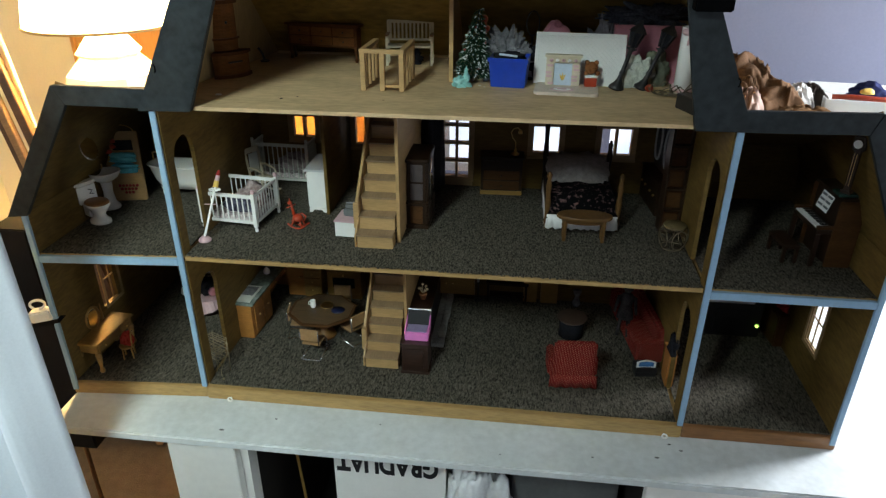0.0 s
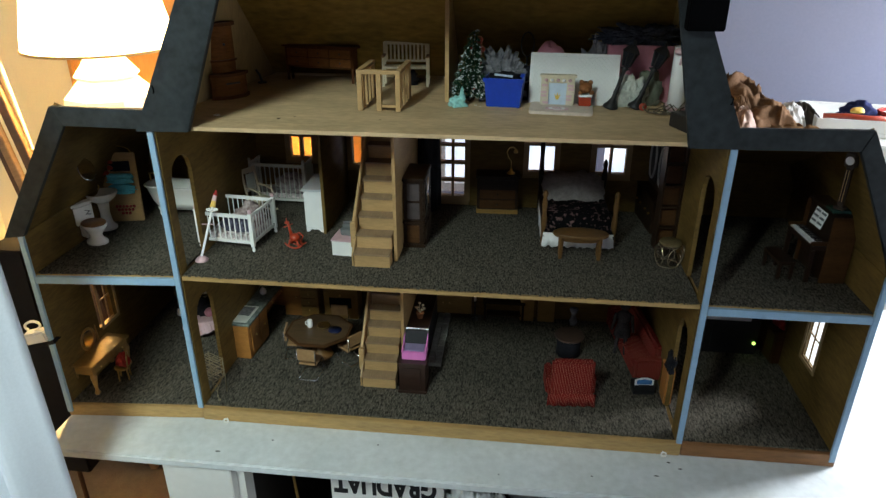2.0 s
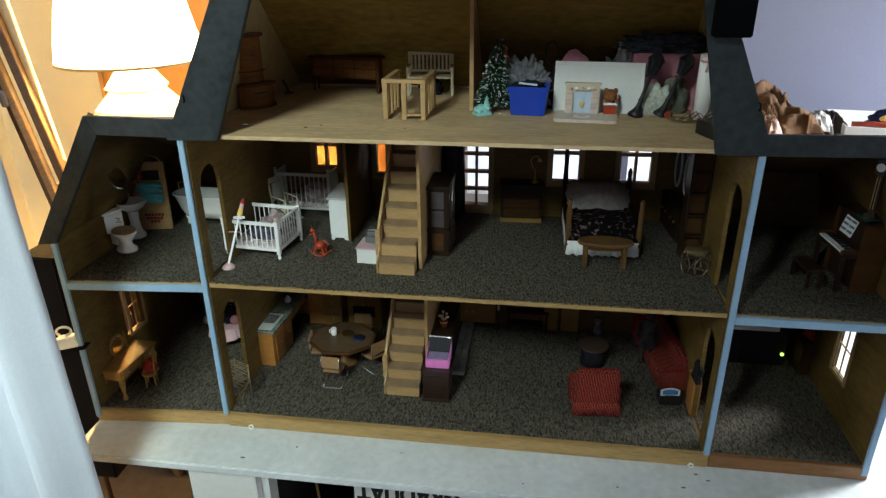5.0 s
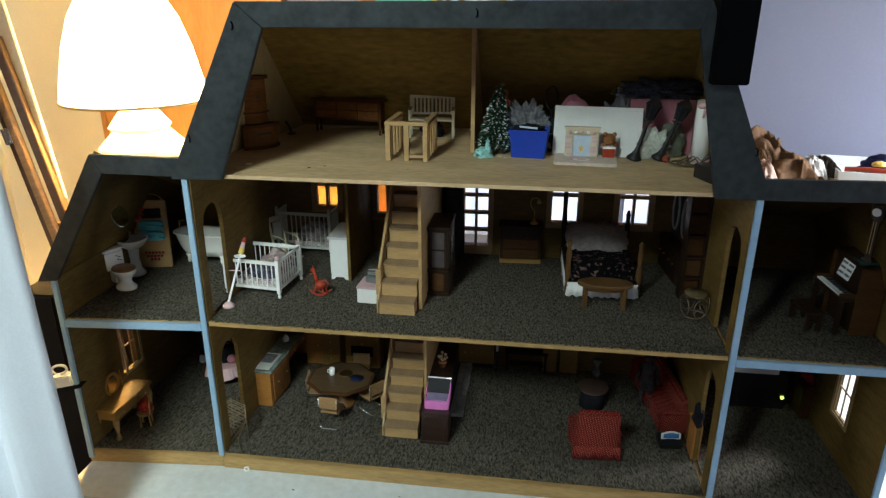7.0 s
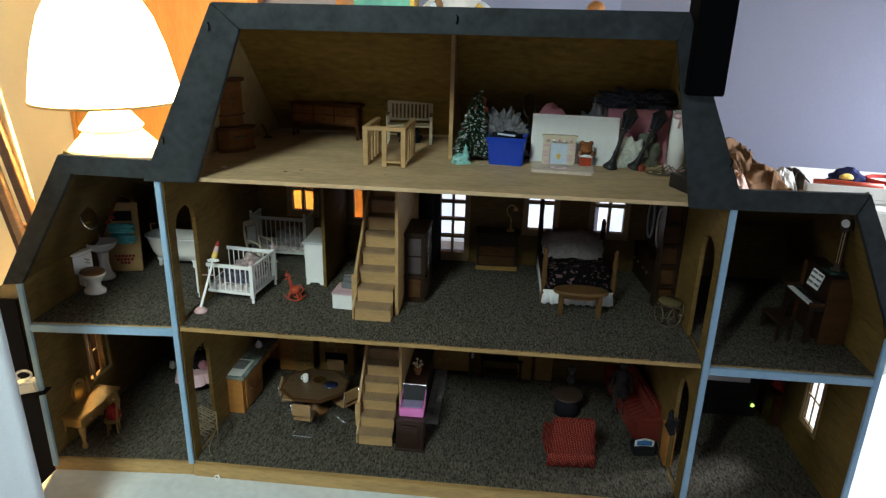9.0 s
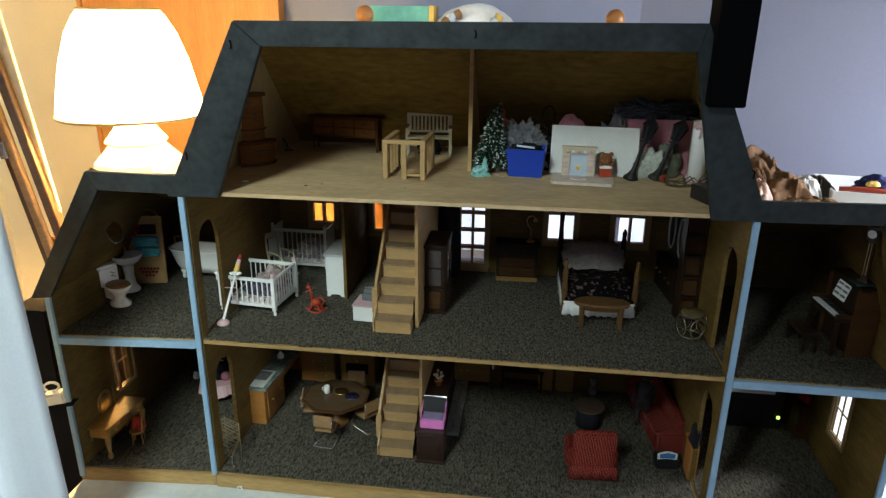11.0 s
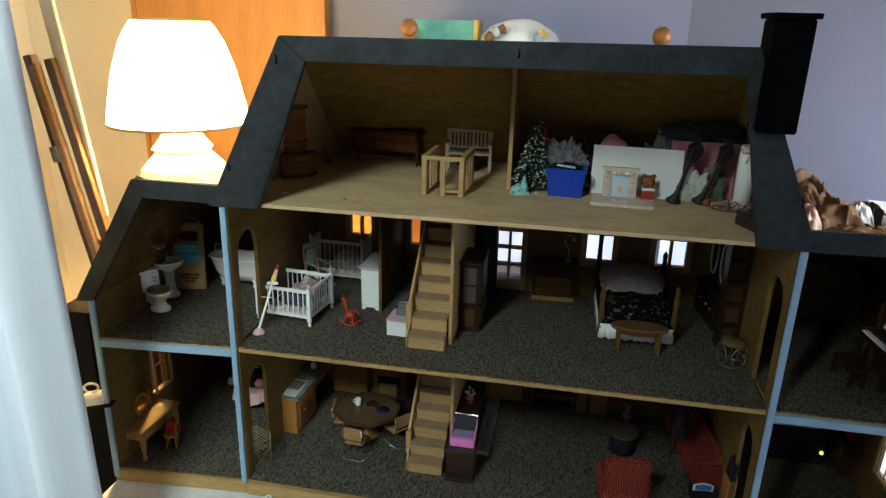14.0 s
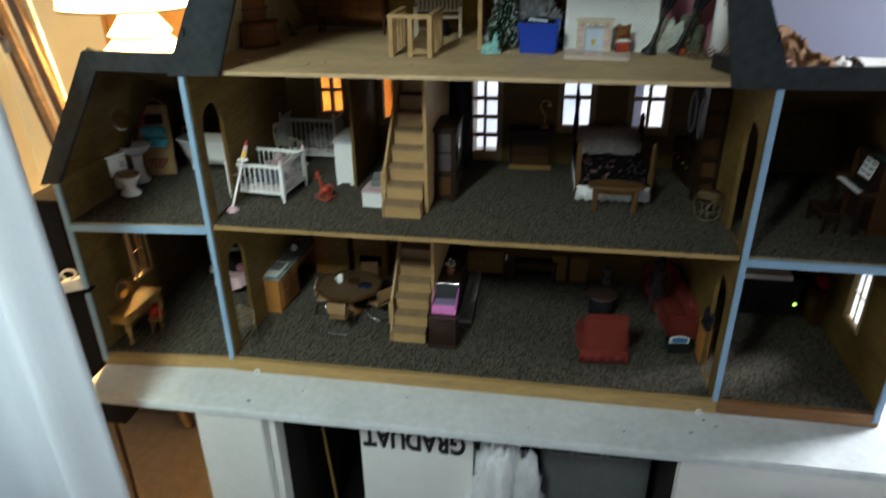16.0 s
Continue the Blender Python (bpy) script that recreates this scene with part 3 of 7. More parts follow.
GREYFILM = mat("grey_plastic_film", (0.19, 0.19, 0.20), 0.18, vary=0.6, scale=30, fine=140, bump=0.5)
WHITEFILM = mat("white_plastic_film", (0.72, 0.73, 0.75), 0.3, vary=0.12, scale=20, fine=120, bump=0.3)
BLACKCLOTH = mat("black_cloth", (0.014, 0.014, 0.018), 0.9, vary=0.4, scale=40, fine=250, bump=0.4)
TEAL = mat("teal_film", (0.28, 0.58, 0.55), 0.3, vary=0.2, scale=40, fine=160, bump=0.4)
FIR = mat("fir_green", (0.012, 0.035, 0.016), 0.8, vary=0.4, scale=60, fine=260, bump=0.5)
SNOW = mat("snow_flock", (0.75, 0.77, 0.76), 0.9, vary=0.08, scale=60, fine=300, bump=0.4)
TEDDY = mat("teddy_brown", (0.22, 0.09, 0.035), 0.9, vary=0.2, scale=60, fine=300, bump=0.4)
BEIGE = mat("beige_resin", (0.64, 0.54, 0.45), 0.6, vary=0.12, scale=40, fine=160, bump=0.3)
PALEBLUE = mat("pale_blue_paint", (0.50, 0.60, 0.72), 0.6, vary=0.08, scale=40, fine=160)
YELLOW = mat("yellow_paint", (0.75, 0.50, 0.10), 0.5, vary=0.1, scale=40, fine=160)
STONE = mat("grey_stone", (0.34, 0.34, 0.31), 0.8, vary=0.35, scale=50, fine=220, bump=0.6)
BROWNCLOTH = mat("brown_cloth", (0.11, 0.060, 0.032), 0.9, vary=0.3, scale=16, fine=200, bump=0.4)
LACE = mat("white_lace", (0.27, 0.245, 0.23), 0.9, vary=0.3, scale=90, fine=400, bump=0.6)
GOLDWOOD = mat("golden_oak", (0.30, 0.175, 0.048), 0.4, vary=0.25, scale=12, fine=90, stretch=(1, 1, 5))
PAPER = mat("paper", (0.82, 0.82, 0.80), 0.8, vary=0.03, scale=20, fine=100, bump=0.02)
INK = mat("ink", (0.01, 0.01, 0.012), 0.7, vary=0.1, scale=20, fine=100, bump=0.0)
GREY = mat("grey_plastic", (0.14, 0.15, 0.15), 0.55, vary=0.15, scale=20, fine=100)


def crumple(name, c, size, material, parent=None, label="", seed=1, amp=0.35, subdiv=4, freq=2.2, floor=None, sharp=False):
    """A lump of cloth or film with folds, flattened where it rests."""
    bm = bmesh.new()
    bmesh.ops.create_icosphere(bm, subdivisions=subdiv, radius=1.0)
    for v in bm.verts:
        d = v.co.normalized()
        n1 = noise.noise(d * freq + Vector((seed * 7.3, seed * 1.7, 0)))
        n2 = abs(noise.noise(d * freq * 2.7 + Vector((0, seed * 3.1, seed))))
        n3 = noise.noise(d * freq * 6 + Vector((seed, 0, seed * 2.0)))
        k = 1 + amp * n1 - amp * 0.9 * n2 + amp * 0.25 * n3
        v.co = Vector((d.x * k * size[0], d.y * k * size[1], d.z * k * size[2]))
    lo = -size[2] * 0.55 if floor is None else floor
    for v in bm.verts:
        v.co.z = min(max(v.co.z, lo), size[2] * 1.25)
    bmesh.ops.translate(bm, verts=bm.verts, vec=Vector(c) - Vector((0, 0, lo)))
    return part(name, bm, material, parent, label, smooth=not sharp)


def drawers(parent, x0, x1, z0, z1, y, cols, rows, material, knob=BRASS, gap=0.003, depth=0.003, r=0.0022):
    """Drawer fronts with knobs on a front at depth y."""
    w, h = (x1 - x0) / cols, (z1 - z0) / rows
    for i in range(cols):
        for j in range(rows):
            d = boxpart("drawer", x0 + i * w + gap / 2, x0 + (i + 1) * w - gap / 2, y - depth, y + 0.001, z0 + j * h + gap / 2, z0 + (j + 1) * h - gap / 2, material, parent, "", 0.0008)
            bm = bmesh.new()
            ball(bm, (x0 + (i + .5) * w, y - depth - r * 0.8, z0 + (j + .5) * h), r, u=8, v=6)
            part("knob", bm, knob, d)


BROWNWOOD = mat("mid_brown_wood", (0.105, 0.053, 0.016), 0.5, vary=0.3, scale=12, fine=90, stretch=(1, 1, 5), gloss=0.25)
REDWOOD = mat("red_brown_wood", (0.165, 0.064, 0.018), 0.6, vary=0.35, scale=12, fine=90, stretch=(1, 1, 5), gloss=0.12)
REDDARK = mat("dark_red_brown_wood", (0.085, 0.031, 0.010), 0.6, vary=0.3, scale=12, fine=90, stretch=(1, 1, 5), gloss=0.12)


def corner_cabinet():
    t = thing("corner_cabinet", pose(-0.569, 0.404, Z2, 0, 0, 6), "dark wooden stepped corner cabinet on the attic floor", "cabinet")
    q = lambda r: [(0, 0)] + [(r * math.cos(a), -r * math.sin(a)) for a in [i * math.pi / 16 for i in range(9)]]
    def layer(name, r, z0, z1, m, lab=""):
        bm = bmesh.new(); prism(bm, q(r), z0, z1, "z"); return part(name, bm, m, t, lab)
    layer("base", 0.068, 0, 0.008, REDDARK)
    layer("lower_body", 0.064, 0.008, 0.052, REDWOOD)
    layer("counter", 0.070, 0.052, 0.058, REDDARK)
    layer("upper_body", 0.043, 0.058, 0.160, REDWOOD)
    layer("shelf", 0.048, 0.082, 0.086, REDDARK)
    layer("cornice", 0.051, 0.160, 0.168, REDDARK)
    bm = bmesh.new(); rod(bm, (0.034, -0.058, 0.036), (0.058, -0.034, 0.036), 0.002); part("handle", bm, BLACKP, t)
    bm = bmesh.new(); ball(bm, (0.031, -0.031, 0.12), 0.003); part("knob", bm, BLACKP, t)


def credenza():
    t = thing("credenza", pose(-0.392, 0.644, Z2, 0, 0, -11), "dark brown wooden sideboard with six small drawers", "sideboard")
    boxpart("body", -0.100, 0.100, -0.014, 0.014, 0.036, 0.089, REDDARK, t, "", 0.001)
    boxpart("top", -0.108, 0.108, -0.018, 0.018, 0.089, 0.095, REDDARK, t, "", 0.001)
    drawers(t, -0.094, 0.094, 0.040, 0.087, -0.014, 3, 2, REDWOOD, BLACKP)
    for x in (-0.096, 0.096):
        for y in (-0.011, 0.011):
            bm = bmesh.new(); turned(bm, [(0.003, 0), (0.004, 0.006), (0.0028, 0.012), (0.0048, 0.028), (0.0048, 0.040)], x, y, 0, 10); part("leg", bm, REDDARK, t, smooth=True)


def slat_bench():
    t = thing("slatted_bench", pose(-0.152, 0.582, Z2, 0, 0, 4), "cream painted miniature bench with a slatted back", "bench")
    boxpart("seat", -0.056, 0.056, -0.022, 0.018, 0.044, 0.049, CREAM, t, "", 0.0008)
    boxpart("top_rail", -0.058, 0.058, 0.016, 0.021, 0.098, 0.106, CREAM, t, "", 0.0008)
    boxpart("lower_rail", -0.056, 0.056, 0.016, 0.020, 0.056, 0.061, CREAM, t, "", 0.0005)
    for i in range(11):
        x = -0.05 + i * 0.010
        boxpart("slat", x - 0.0024, x + 0.0024, 0.017, 0.020, 0.060, 0.099, CREAM, t)
    for x in (-0.056, 0.056):
        boxpart("back_post", x - 0.003, x + 0.003, 0.016, 0.022, 0, 0.104, CREAM, t)
        boxpart("front_leg", x - 0.003, x + 0.003, -0.022, -0.016, 0, 0.072, CREAM, t)
        boxpart("armrest", x - 0.004, x + 0.004, -0.025, 0.020, 0.072, 0.076, HONEY, t, "", 0.0005)
    crumple("dark_bundle", (-0.152, 0.593, Z2), (0.034, 0.018, 0.024), BLACKCLOTH, None, "", 5)


def stair_railing():
    t = thing("stair_railing", pose(-0.149, 0.301, Z2, 0, 0, -1), "bare pine stairwell railing standing on the attic floor", "railing")
    x0, x1, y0, y1, h = -0.040, 0.040, -0.06, 0.06, 0.083
    def post(x, y): boxpart("post", x - 0.005, x + 0.005, y - 0.005, y + 0.005, 0, h - 0.008, PINE, t, "", 0.0006)
    for x, y in ((x0, y0), (x1, y0), (x0, y1), (x1, y1), (0.0, y0)):
        post(x, y)
    for y in (-0.03, 0.0, 0.03):
        for x in (x0, x1):
            boxpart("baluster", x - 0.003, x + 0.003, y - 0.003, y + 0.003, 0, h - 0.008, PINE, t)
    boxpart("rail", x0 - 0.006, x1 + 0.006, y0 - 0.006, y0 + 0.006, h - 0.008, h, PINE, t, "", 0.0008)
    for x in (x0, x1):
        boxpart("rail", x - 0.006, x + 0.006, y0 + 0.0065, y1 + 0.006, h - 0.008, h, PINE, t, "", 0.0008)
    boxpart("foot_rail", 0.006, x1 - 0.006, y0 - 0.004, y0 + 0.004, 0.008, 0.013, PINE, t)


def fir_tree():
    t = thing("toy_christmas_tree", pose(0.026, 0.350, Z2, 0, 4, 0), "snowy dark green toy christmas tree on the attic floor", "christmas tree")
    bm = bmesh.new(); rod(bm, (0, 0, 0), (0, 0, 0.150), 0.003, 8, 0.001); part("trunk", bm, DARKWOOD, t)
    rnd = random.Random(4)
    g, s = bmesh.new(), bmesh.new()
    for i in range(2600):
        h = 0.014 + 0.138 * (1 - math.sqrt(rnd.random()))
        R = 0.043 * (1 - h / 0.160) + 0.003
        R *= 0.86 + 0.14 * math.cos(h * 330)          # tiers of boughs
        a, rr = rnd.random() * 6.283, R * math.sqrt(0.10 + 0.90 * rnd.random())
        p = Vector((rr * math.cos(a), rr * math.sin(a), h))
        d = Vector((math.cos(a + rnd.uniform(-.6, .6)), math.sin(a + rnd.uniform(-.6, .6)), -0.55 + 0.7 * rnd.random())).normalized()
        q = d.cross(Vector((0, 0, 1))).normalized()
        up = q.cross(d)
        snowy = rr > 0.60 * R and rnd.random() < 0.20
        L, W = (0.0045 + 0.003 * rnd.random(), 0.0015) if snowy else (0.006 + 0.005 * rnd.random(), 0.0015)
        tgt = s if snowy else g
        if snowy:
            p = p + Vector((0, 0, 0.002)) + d * 0.002
        v = [tgt.verts.new(x) for x in (p - q * W, p + q * W, p + d * L, p + up * W * 1.2)]
        for f in ((0, 1, 2), (0, 2, 3), (1, 3, 2), (0, 3, 1)):
            tgt.faces.new([v[k] for k in f])
    tagged(part("foliage", g, FIR, t), kind="stuff")
    tagged(part("snow", s, SNOW, t, "white flocked snow"), kind="stuff")
    for a in range(6):
        h = 0.035 + 0.016 * a
        R = 0.042 * (1 - h / 0.160)
        bm = bmesh.new(); ball(bm, (R * math.cos(a * 2.4 - 1.2), R * math.sin(a * 2.4 - 1.2), h), 0.0022, u=8, v=6); part("bauble", bm, RED, t)


def blue_tub():
    t = thing("storage_tub", pose(0.106, 0.315, Z2, 0, 0, -6), "bright blue plastic tub filled with small things", "tub")
    bm = bmesh.new()
    b, u, h, w = 0.035, 0.040, 0.060, 0.0018
    rings = [[(-b, -0.026, 0), (b, -0.026, 0), (b, 0.026, 0), (-b, 0.026, 0)], [(-u, -0.031, h), (u, -0.031, h), (u, 0.031, h), (-u, 0.031, h)],
             [(-u + w, -0.031 + w, h), (u - w, -0.031 + w, h), (u - w, 0.031 - w, h), (-u + w, 0.031 - w, h)], [(-b + w, -0.026 + w, w), (b - w, -0.026 + w, w), (b - w, 0.026 - w, w), (-b + w, 0.026 - w, w)]]
    vs = [[bm.verts.new(p) for p in r] for r in rings]
    bm.faces.new(vs[0])
    for a, c in zip(vs, vs[1:]):
        for i in range(4):
            bm.faces.new((a[i], a[(i + 1) % 4], c[(i + 1) % 4], c[i]))
    bm.faces.new(vs[3][::-1])
    part("tub_shell", bm, BLUEP, t, "", 0.0008)
    boxpart("rim", -u - 0.002, u + 0.002, -0.034, -0.031, h - 0.008, h, BLUEP, t, "", 0.0006)
    crumple("tub_fill", (0, 0, 0.05), (0.034, 0.026, 0.012), BLACKCLOTH, t, "dark odds and ends", 3)
    bm = bmesh.new(); rod(bm, (-0.02, -0.02, 0.066), (0.018, -0.026, 0.064), 0.0022); part("toy_brush", bm, PALEBLUE, t)
    crumple("film_bag", (0.095, 0.39, Z2), (0.058, 0.036, 0.066), GREYFILM, None, "", 11, 0.55, 5, 4.2, sharp=True)


def white_board():
    t = thing("lattice_tray", pose(0.247, 0.320, Z2, -14, 0, -5), "white plastic lattice board leaning against the attic clutter", "board")
    w, h = 0.092, 0.105
    boxpart("panel", -w, w, 0.0035, 0.006, 0.001, h, GLOSSW, t)
    for n, a in (("rim", (-w, w, 0.001, 0.007, 0.001, 0.008)), ("rim", (-w, w, 0.001, 0.007, h - 0.007, h)), ("rim", (-w, -w + 0.008, 0.0012, 0.0068, 0.008, h - 0.007)), ("rim", (w - 0.008, w, 0.0012, 0.0068, 0.008, h - 0.007))):
        boxpart(n, *a, GLOSSW, t, "", 0.001)
    bm = bmesh.new()
    for i in range(-9, 18):
        for s in (1, -1):
            x0 = -w + 0.008 + i * 0.0098
            za, zb = 0.008, h - 0.007
            xa, xb = (x0, x0 + (zb - za)) if s > 0 else (x0 + (zb - za), x0)
            lo, hi = -w + 0.008, w - 0.008
            f = lambda x: za + (zb - za) * (x - xa) / (xb - xa)
            pa, pb = max(lo, min(hi, xa)), max(lo, min(hi, xb))
            if abs(pa - pb) > 0.006:
                rod(bm, (pa, 0.003, f(pa)), (pb, 0.003, f(pb)), 0.0008, 4)
    tagged(part("lattice", bm, GLOSSW, t), kind="stuff")


def fireplace_plaque():
    t = thing("hearth_plate", pose(0.222, 0.262, Z2, 0, 0, -4), "beige board with a round rug pattern lying flat", "board")
    bm = bmesh.new()
    pts = []
    for cx, cy, a0 in ((0.054, 0.030, 0), (-0.054, 0.030, 90), (-0.054, -0.038, 180), (0.054, -0.038, 270)):
        pts += [(cx + 0.009 * math.cos(radians(a0 + k * 22.5)), cy + 0.009 * math.sin(radians(a0 + k * 22.5))) for k in range(5)]
    prism(bm, pts, 0, 0.006, "z"); part("board", bm, BEIGE, t, "", 0.001)
    for i, (r, m) in enumerate(((0.024, PALEPINK), (0.017, PAPER), (0.010, PALEPINK))):
        bm = bmesh.new(); turned(bm, [(r, 0.006 + i * 0.0005), (r, 0.0068 + i * 0.0005)], -0.008, -0.018, 0, 24, 1.0, 0.6); part("rug_ring", bm, m, t)
    f = thing("toy_fireplace", pose(0.214, 0.285, Z2 + 0.006, 0, 0, -4), "small cream resin fireplace with a pale blue opening", "toy fireplace")
    boxpart("back", -0.033, 0.033, 0.004, 0.012, 0, 0.056, BEIGE, f)
    for x0, x1, z0, z1 in ((-0.034, -0.018, 0, 0.045), (0.018, 0.034, 0, 0.045), (-0.034, 0.034, 0.045, 0.056)):
        boxpart("surround", x0, x1, -0.003, 0.0035, z0, z1, CREAM, f, "", 0.001)
    boxpart("mantel", -0.037, 0.037, -0.006, 0.012, 0.0565, 0.061, CREAM, f, "", 0.001)
    boxpart("opening", -0.018, 0.018, 0.002, 0.0038, 0, 0.045, PALEBLUE, f)
    rnd = random.Random(8)
    for i in range(12):
        x, z = (-0.026 if i % 2 else 0.026) + rnd.uniform(-.003, .003), 0.005 + (i // 2) * 0.007
        boxpart("stone", x - 0.006, x + 0.006, -0.0048, -0.0028, z - 0.0026, z + 0.0026, PALEPINK if i % 3 else BEIGE, f, "", 0.0008)
    for i in range(5):
        bm = bmesh.new(); ball(bm, (-0.024 + i * 0.012, -0.0065, 0.051), 0.004, 0.8, 8, 6); part("swag", bm, PAPER if i % 2 else PALEPINK, f)
    bm = bmesh.new()
    for a in (-40, 0, 40):
        rod(bm, (0, 0.0005, 0.012), (0.009 * math.sin(radians(a)), 0.0005, 0.012 + 0.013 * math.cos(radians(a))), 0.003, 6, 0.0005)
    part("flame", bm, YELLOW, f)
    bm = bmesh.new()
    ball(bm, (0, 0, 0.036), 0.013, 0.95); ball(bm, (-0.009, 0, 0.046), 0.005); ball(bm, (0.009, 0, 0.046), 0.005); ball(bm, (0.003, -0.011, 0.033), 0.006); ball(bm, (-0.010, -0.006, 0.026), 0.005); ball(bm, (0.012, -0.006, 0.027), 0.005)
    b = part("bear_figurine", bm, TEDDY, None, smooth=True)
    b.matrix_world = pose(0.270, 0.285, Z2 + 0.006)
    tagged(b, "brown toy bear head peeping out of a red pot", "figurine")
    p = thing("red_pot", pose(0.270, 0.285, Z2 + 0.006), "small red square pot with a white rim", "pot")
    boxpart("pot", -0.012, 0.012, -0.010, 0.010, 0, 0.018, ORANGE, p, "", 0.001)
    boxpart("pot_rim", -0.0135, 0.0135, -0.0115, 0.0115, 0.018, 0.023, PAPER, p, "", 0.001)


def street_lamp(m, lean):
    t = thing("toy_street_lamp", m @ pose(0, 0, 0, 0, lean, 0), "black toy street lamp leaning askew in the clutter", "street lamp", "toy lamps in the attic")
    bm = bmesh.new(); turned(bm, [(0.016, 0), (0.016, 0.005), (0.010, 0.012), (0.006, 0.020), (0.0045, 0.030), (0.006, 0.034), (0.0042, 0.040), (0.0040, 0.078), (0.008, 0.083), (0.003, 0.088)], n=12); part("post", bm, BLACKP, t, smooth=True)
    bm = bmesh.new(); turned(bm, [(0.007, 0.088), (0.0135, 0.114), (0.014, 0.116)], n=6); part("lantern", bm, BLACKCLOTH, t, "dark lantern glass")
    bm = bmesh.new()
    for k in range(6):
        a = k * math.pi / 3
        rod(bm, (0.0078 * math.cos(a), 0.0078 * math.sin(a), 0.087), (0.0148 * math.cos(a), 0.0148 * math.sin(a), 0.116), 0.0014, 5)
    turned(bm, [(0.018, 0.116), (0.012, 0.124), (0.004, 0.131), (0.0025, 0.139)], n=6)
    part("lantern_frame", bm, BLACKP, t)
    for x in (-0.010, 0.010):
        bm = bmesh.new(); rod(bm, (0, 0, 0.080), (x, 0, 0.084), 0.0016, 6); part("ladder_bar", bm, BLACKP, t)


def attic_clutter():
    c = thing("white_candle", pose(0.441, 0.243, Z2) @ Matrix.Diagonal((1, 1, 1.12, 1)), "tall white cylinder tied with a pink bow", "candle")
    bm = bmesh.new(); turned(bm, [(0.0165, 0), (0.0165, 0.112), (0.014, 0.113), (0.013, 0.108), (0.002, 0.107)], n=24); part("cylinder", bm, GLOSSW, c, smooth=True)
    bm = bmesh.new(); ball(bm, (-0.009, -0.014, 0.106), 0.010, 0.6); ball(bm, (0.009, -0.015, 0.107), 0.009, 0.6); rod(bm, (-0.002, -0.017, 0.104), (-0.007, -0.018, 0.085), 0.004, 6, 0.002); part("bow", bm, PALEPINK, c, smooth=True)
    bm = bmesh.new(); tube(bm, [(0.0172 * math.cos(a), 0.0172 * math.sin(a), 0.012 + 0.004 * math.sin(a)) for a in [i * math.pi / 10 for i in range(20)]], 0.004, 6, True); part("ribbon", bm, PALEPINK, c)
    tagged(boxpart("pink_carton", 0.318, 0.452, 0.365, 0.405, Z2, Z2 + 0.118, ROSE, None, "", 0.001), "flat pink cardboard carton standing on edge", "carton")
    tagged(crumple("black_bag", (0.385, 0.392, Z2 + 0.118), (0.085, 0.026, 0.026), mat("blue_black_cloth", (0.016, 0.018, 0.024), 0.8, vary=0.6, scale=40, fine=220, second=(0.05, 0.055, 0.07), bump=0.4), None, "", 21, 0.6, 5, 3.4), "crumpled black bag lying on a pink carton", "bag")
    o = bpy.data.objects["dark_bundle"]; tagged(o, "dark crumpled bundle under the small bench", "bundle")
    tagged(bpy.data.objects["film_bag"], "crumpled clear plastic wrapping behind a blue tub", "plastic wrap")
    tagged(crumple("film_heap", (0.300, 0.40, Z2), (0.036, 0.018, 0.080), GREYFILM, None, "", 31, 0.5, 4, 3.2, sharp=True), "grey translucent plastic wrapping behind the white board", "plastic wrap")
    tagged(crumple("pink_cushion", (0.200, 0.388, Z2), (0.046, 0.016, 0.080), ROSE, None, "", 33, 0.15), "dusty pink cushion behind the white board", "cushion")
    tagged(crumple("white_wrap", (0.365, 0.315, Z2), (0.034, 0.018, 0.040), mat("plush_white", (0.50, 0.52, 0.46), 0.9, vary=0.3, scale=40, fine=200, bump=0.5), None, "", 41, 0.4, 5, 2.6), "crumpled white toy bundle between street lamps", "bundle")
    tagged(crumple("green_rag", (0.405, 0.332, Z2), (0.026, 0.012, 0.045), mat("sage_cloth", (0.13, 0.14, 0.105), 0.9, vary=0.3, scale=40, fine=200, bump=0.4), None, "", 43, 0.45), "muted green rag among attic toys", "rag")
    tagged(crumple("teal_bag", (0.008, 0.285, Z2), (0.020, 0.014, 0.014), TEAL, None, "", 51, 0.6), "scrunched teal plastic bag on the attic floor", "bag")
    tagged(crumple("teal_twist", (0.018, 0.284, Z2 + 0.010), (0.006, 0.006, 0.018), TEAL, None, "", 52, 0.6), "upright twist of teal plastic film", "bag")
    street_lamp(pose(0.322, 0.285, Z2, 0, 0, 0), 15)
    street_lamp(pose(0.372, 0.290, Z2, 0, 0, 0), 20)
    bm = bmesh.new()
    rnd = random.Random(6)
    for k in range(5):
        cx, cy, r = 0.415 + 0.01 * k, 0.225 + 0.006 * rnd.random(), 0.022 + 0.010 * rnd.random()
        tube(bm, [(cx + r * 1.3 * math.cos(a), cy + r * 0.7 * math.sin(a), Z2 + 0.004 + 0.012 * rnd.random() * (1 + math.sin(a + k))) for a in [i * math.pi / 9 for i in range(18)]], 0.0014, 5, True)
    tagged(part("cable_tangle", bm, mat("olive_cable", (0.10, 0.075, 0.045), 0.5), None), "tangle of thin brown cable at the foot of a candle", "cable")
    bm = bmesh.new(); prism(bm, [(0.402, 0.112), (0.43, 0.040), (0.475, 0.050), (0.470, 0.125)], Z2, Z2 + 0.026, "z")
    tagged(part("black_box", bm, BLACKP, None, "", 0.001), "small matt black box at the attic's edge", "box")
    bm = bmesh.new(); ball(bm, (0.383, 0.262, Z2 + 0.008), 0.008); tagged(part("red_ball", bm, ORANGE, None, smooth=True), "small red toy ball among the clutter", "ball")
    bm = bmesh.new()
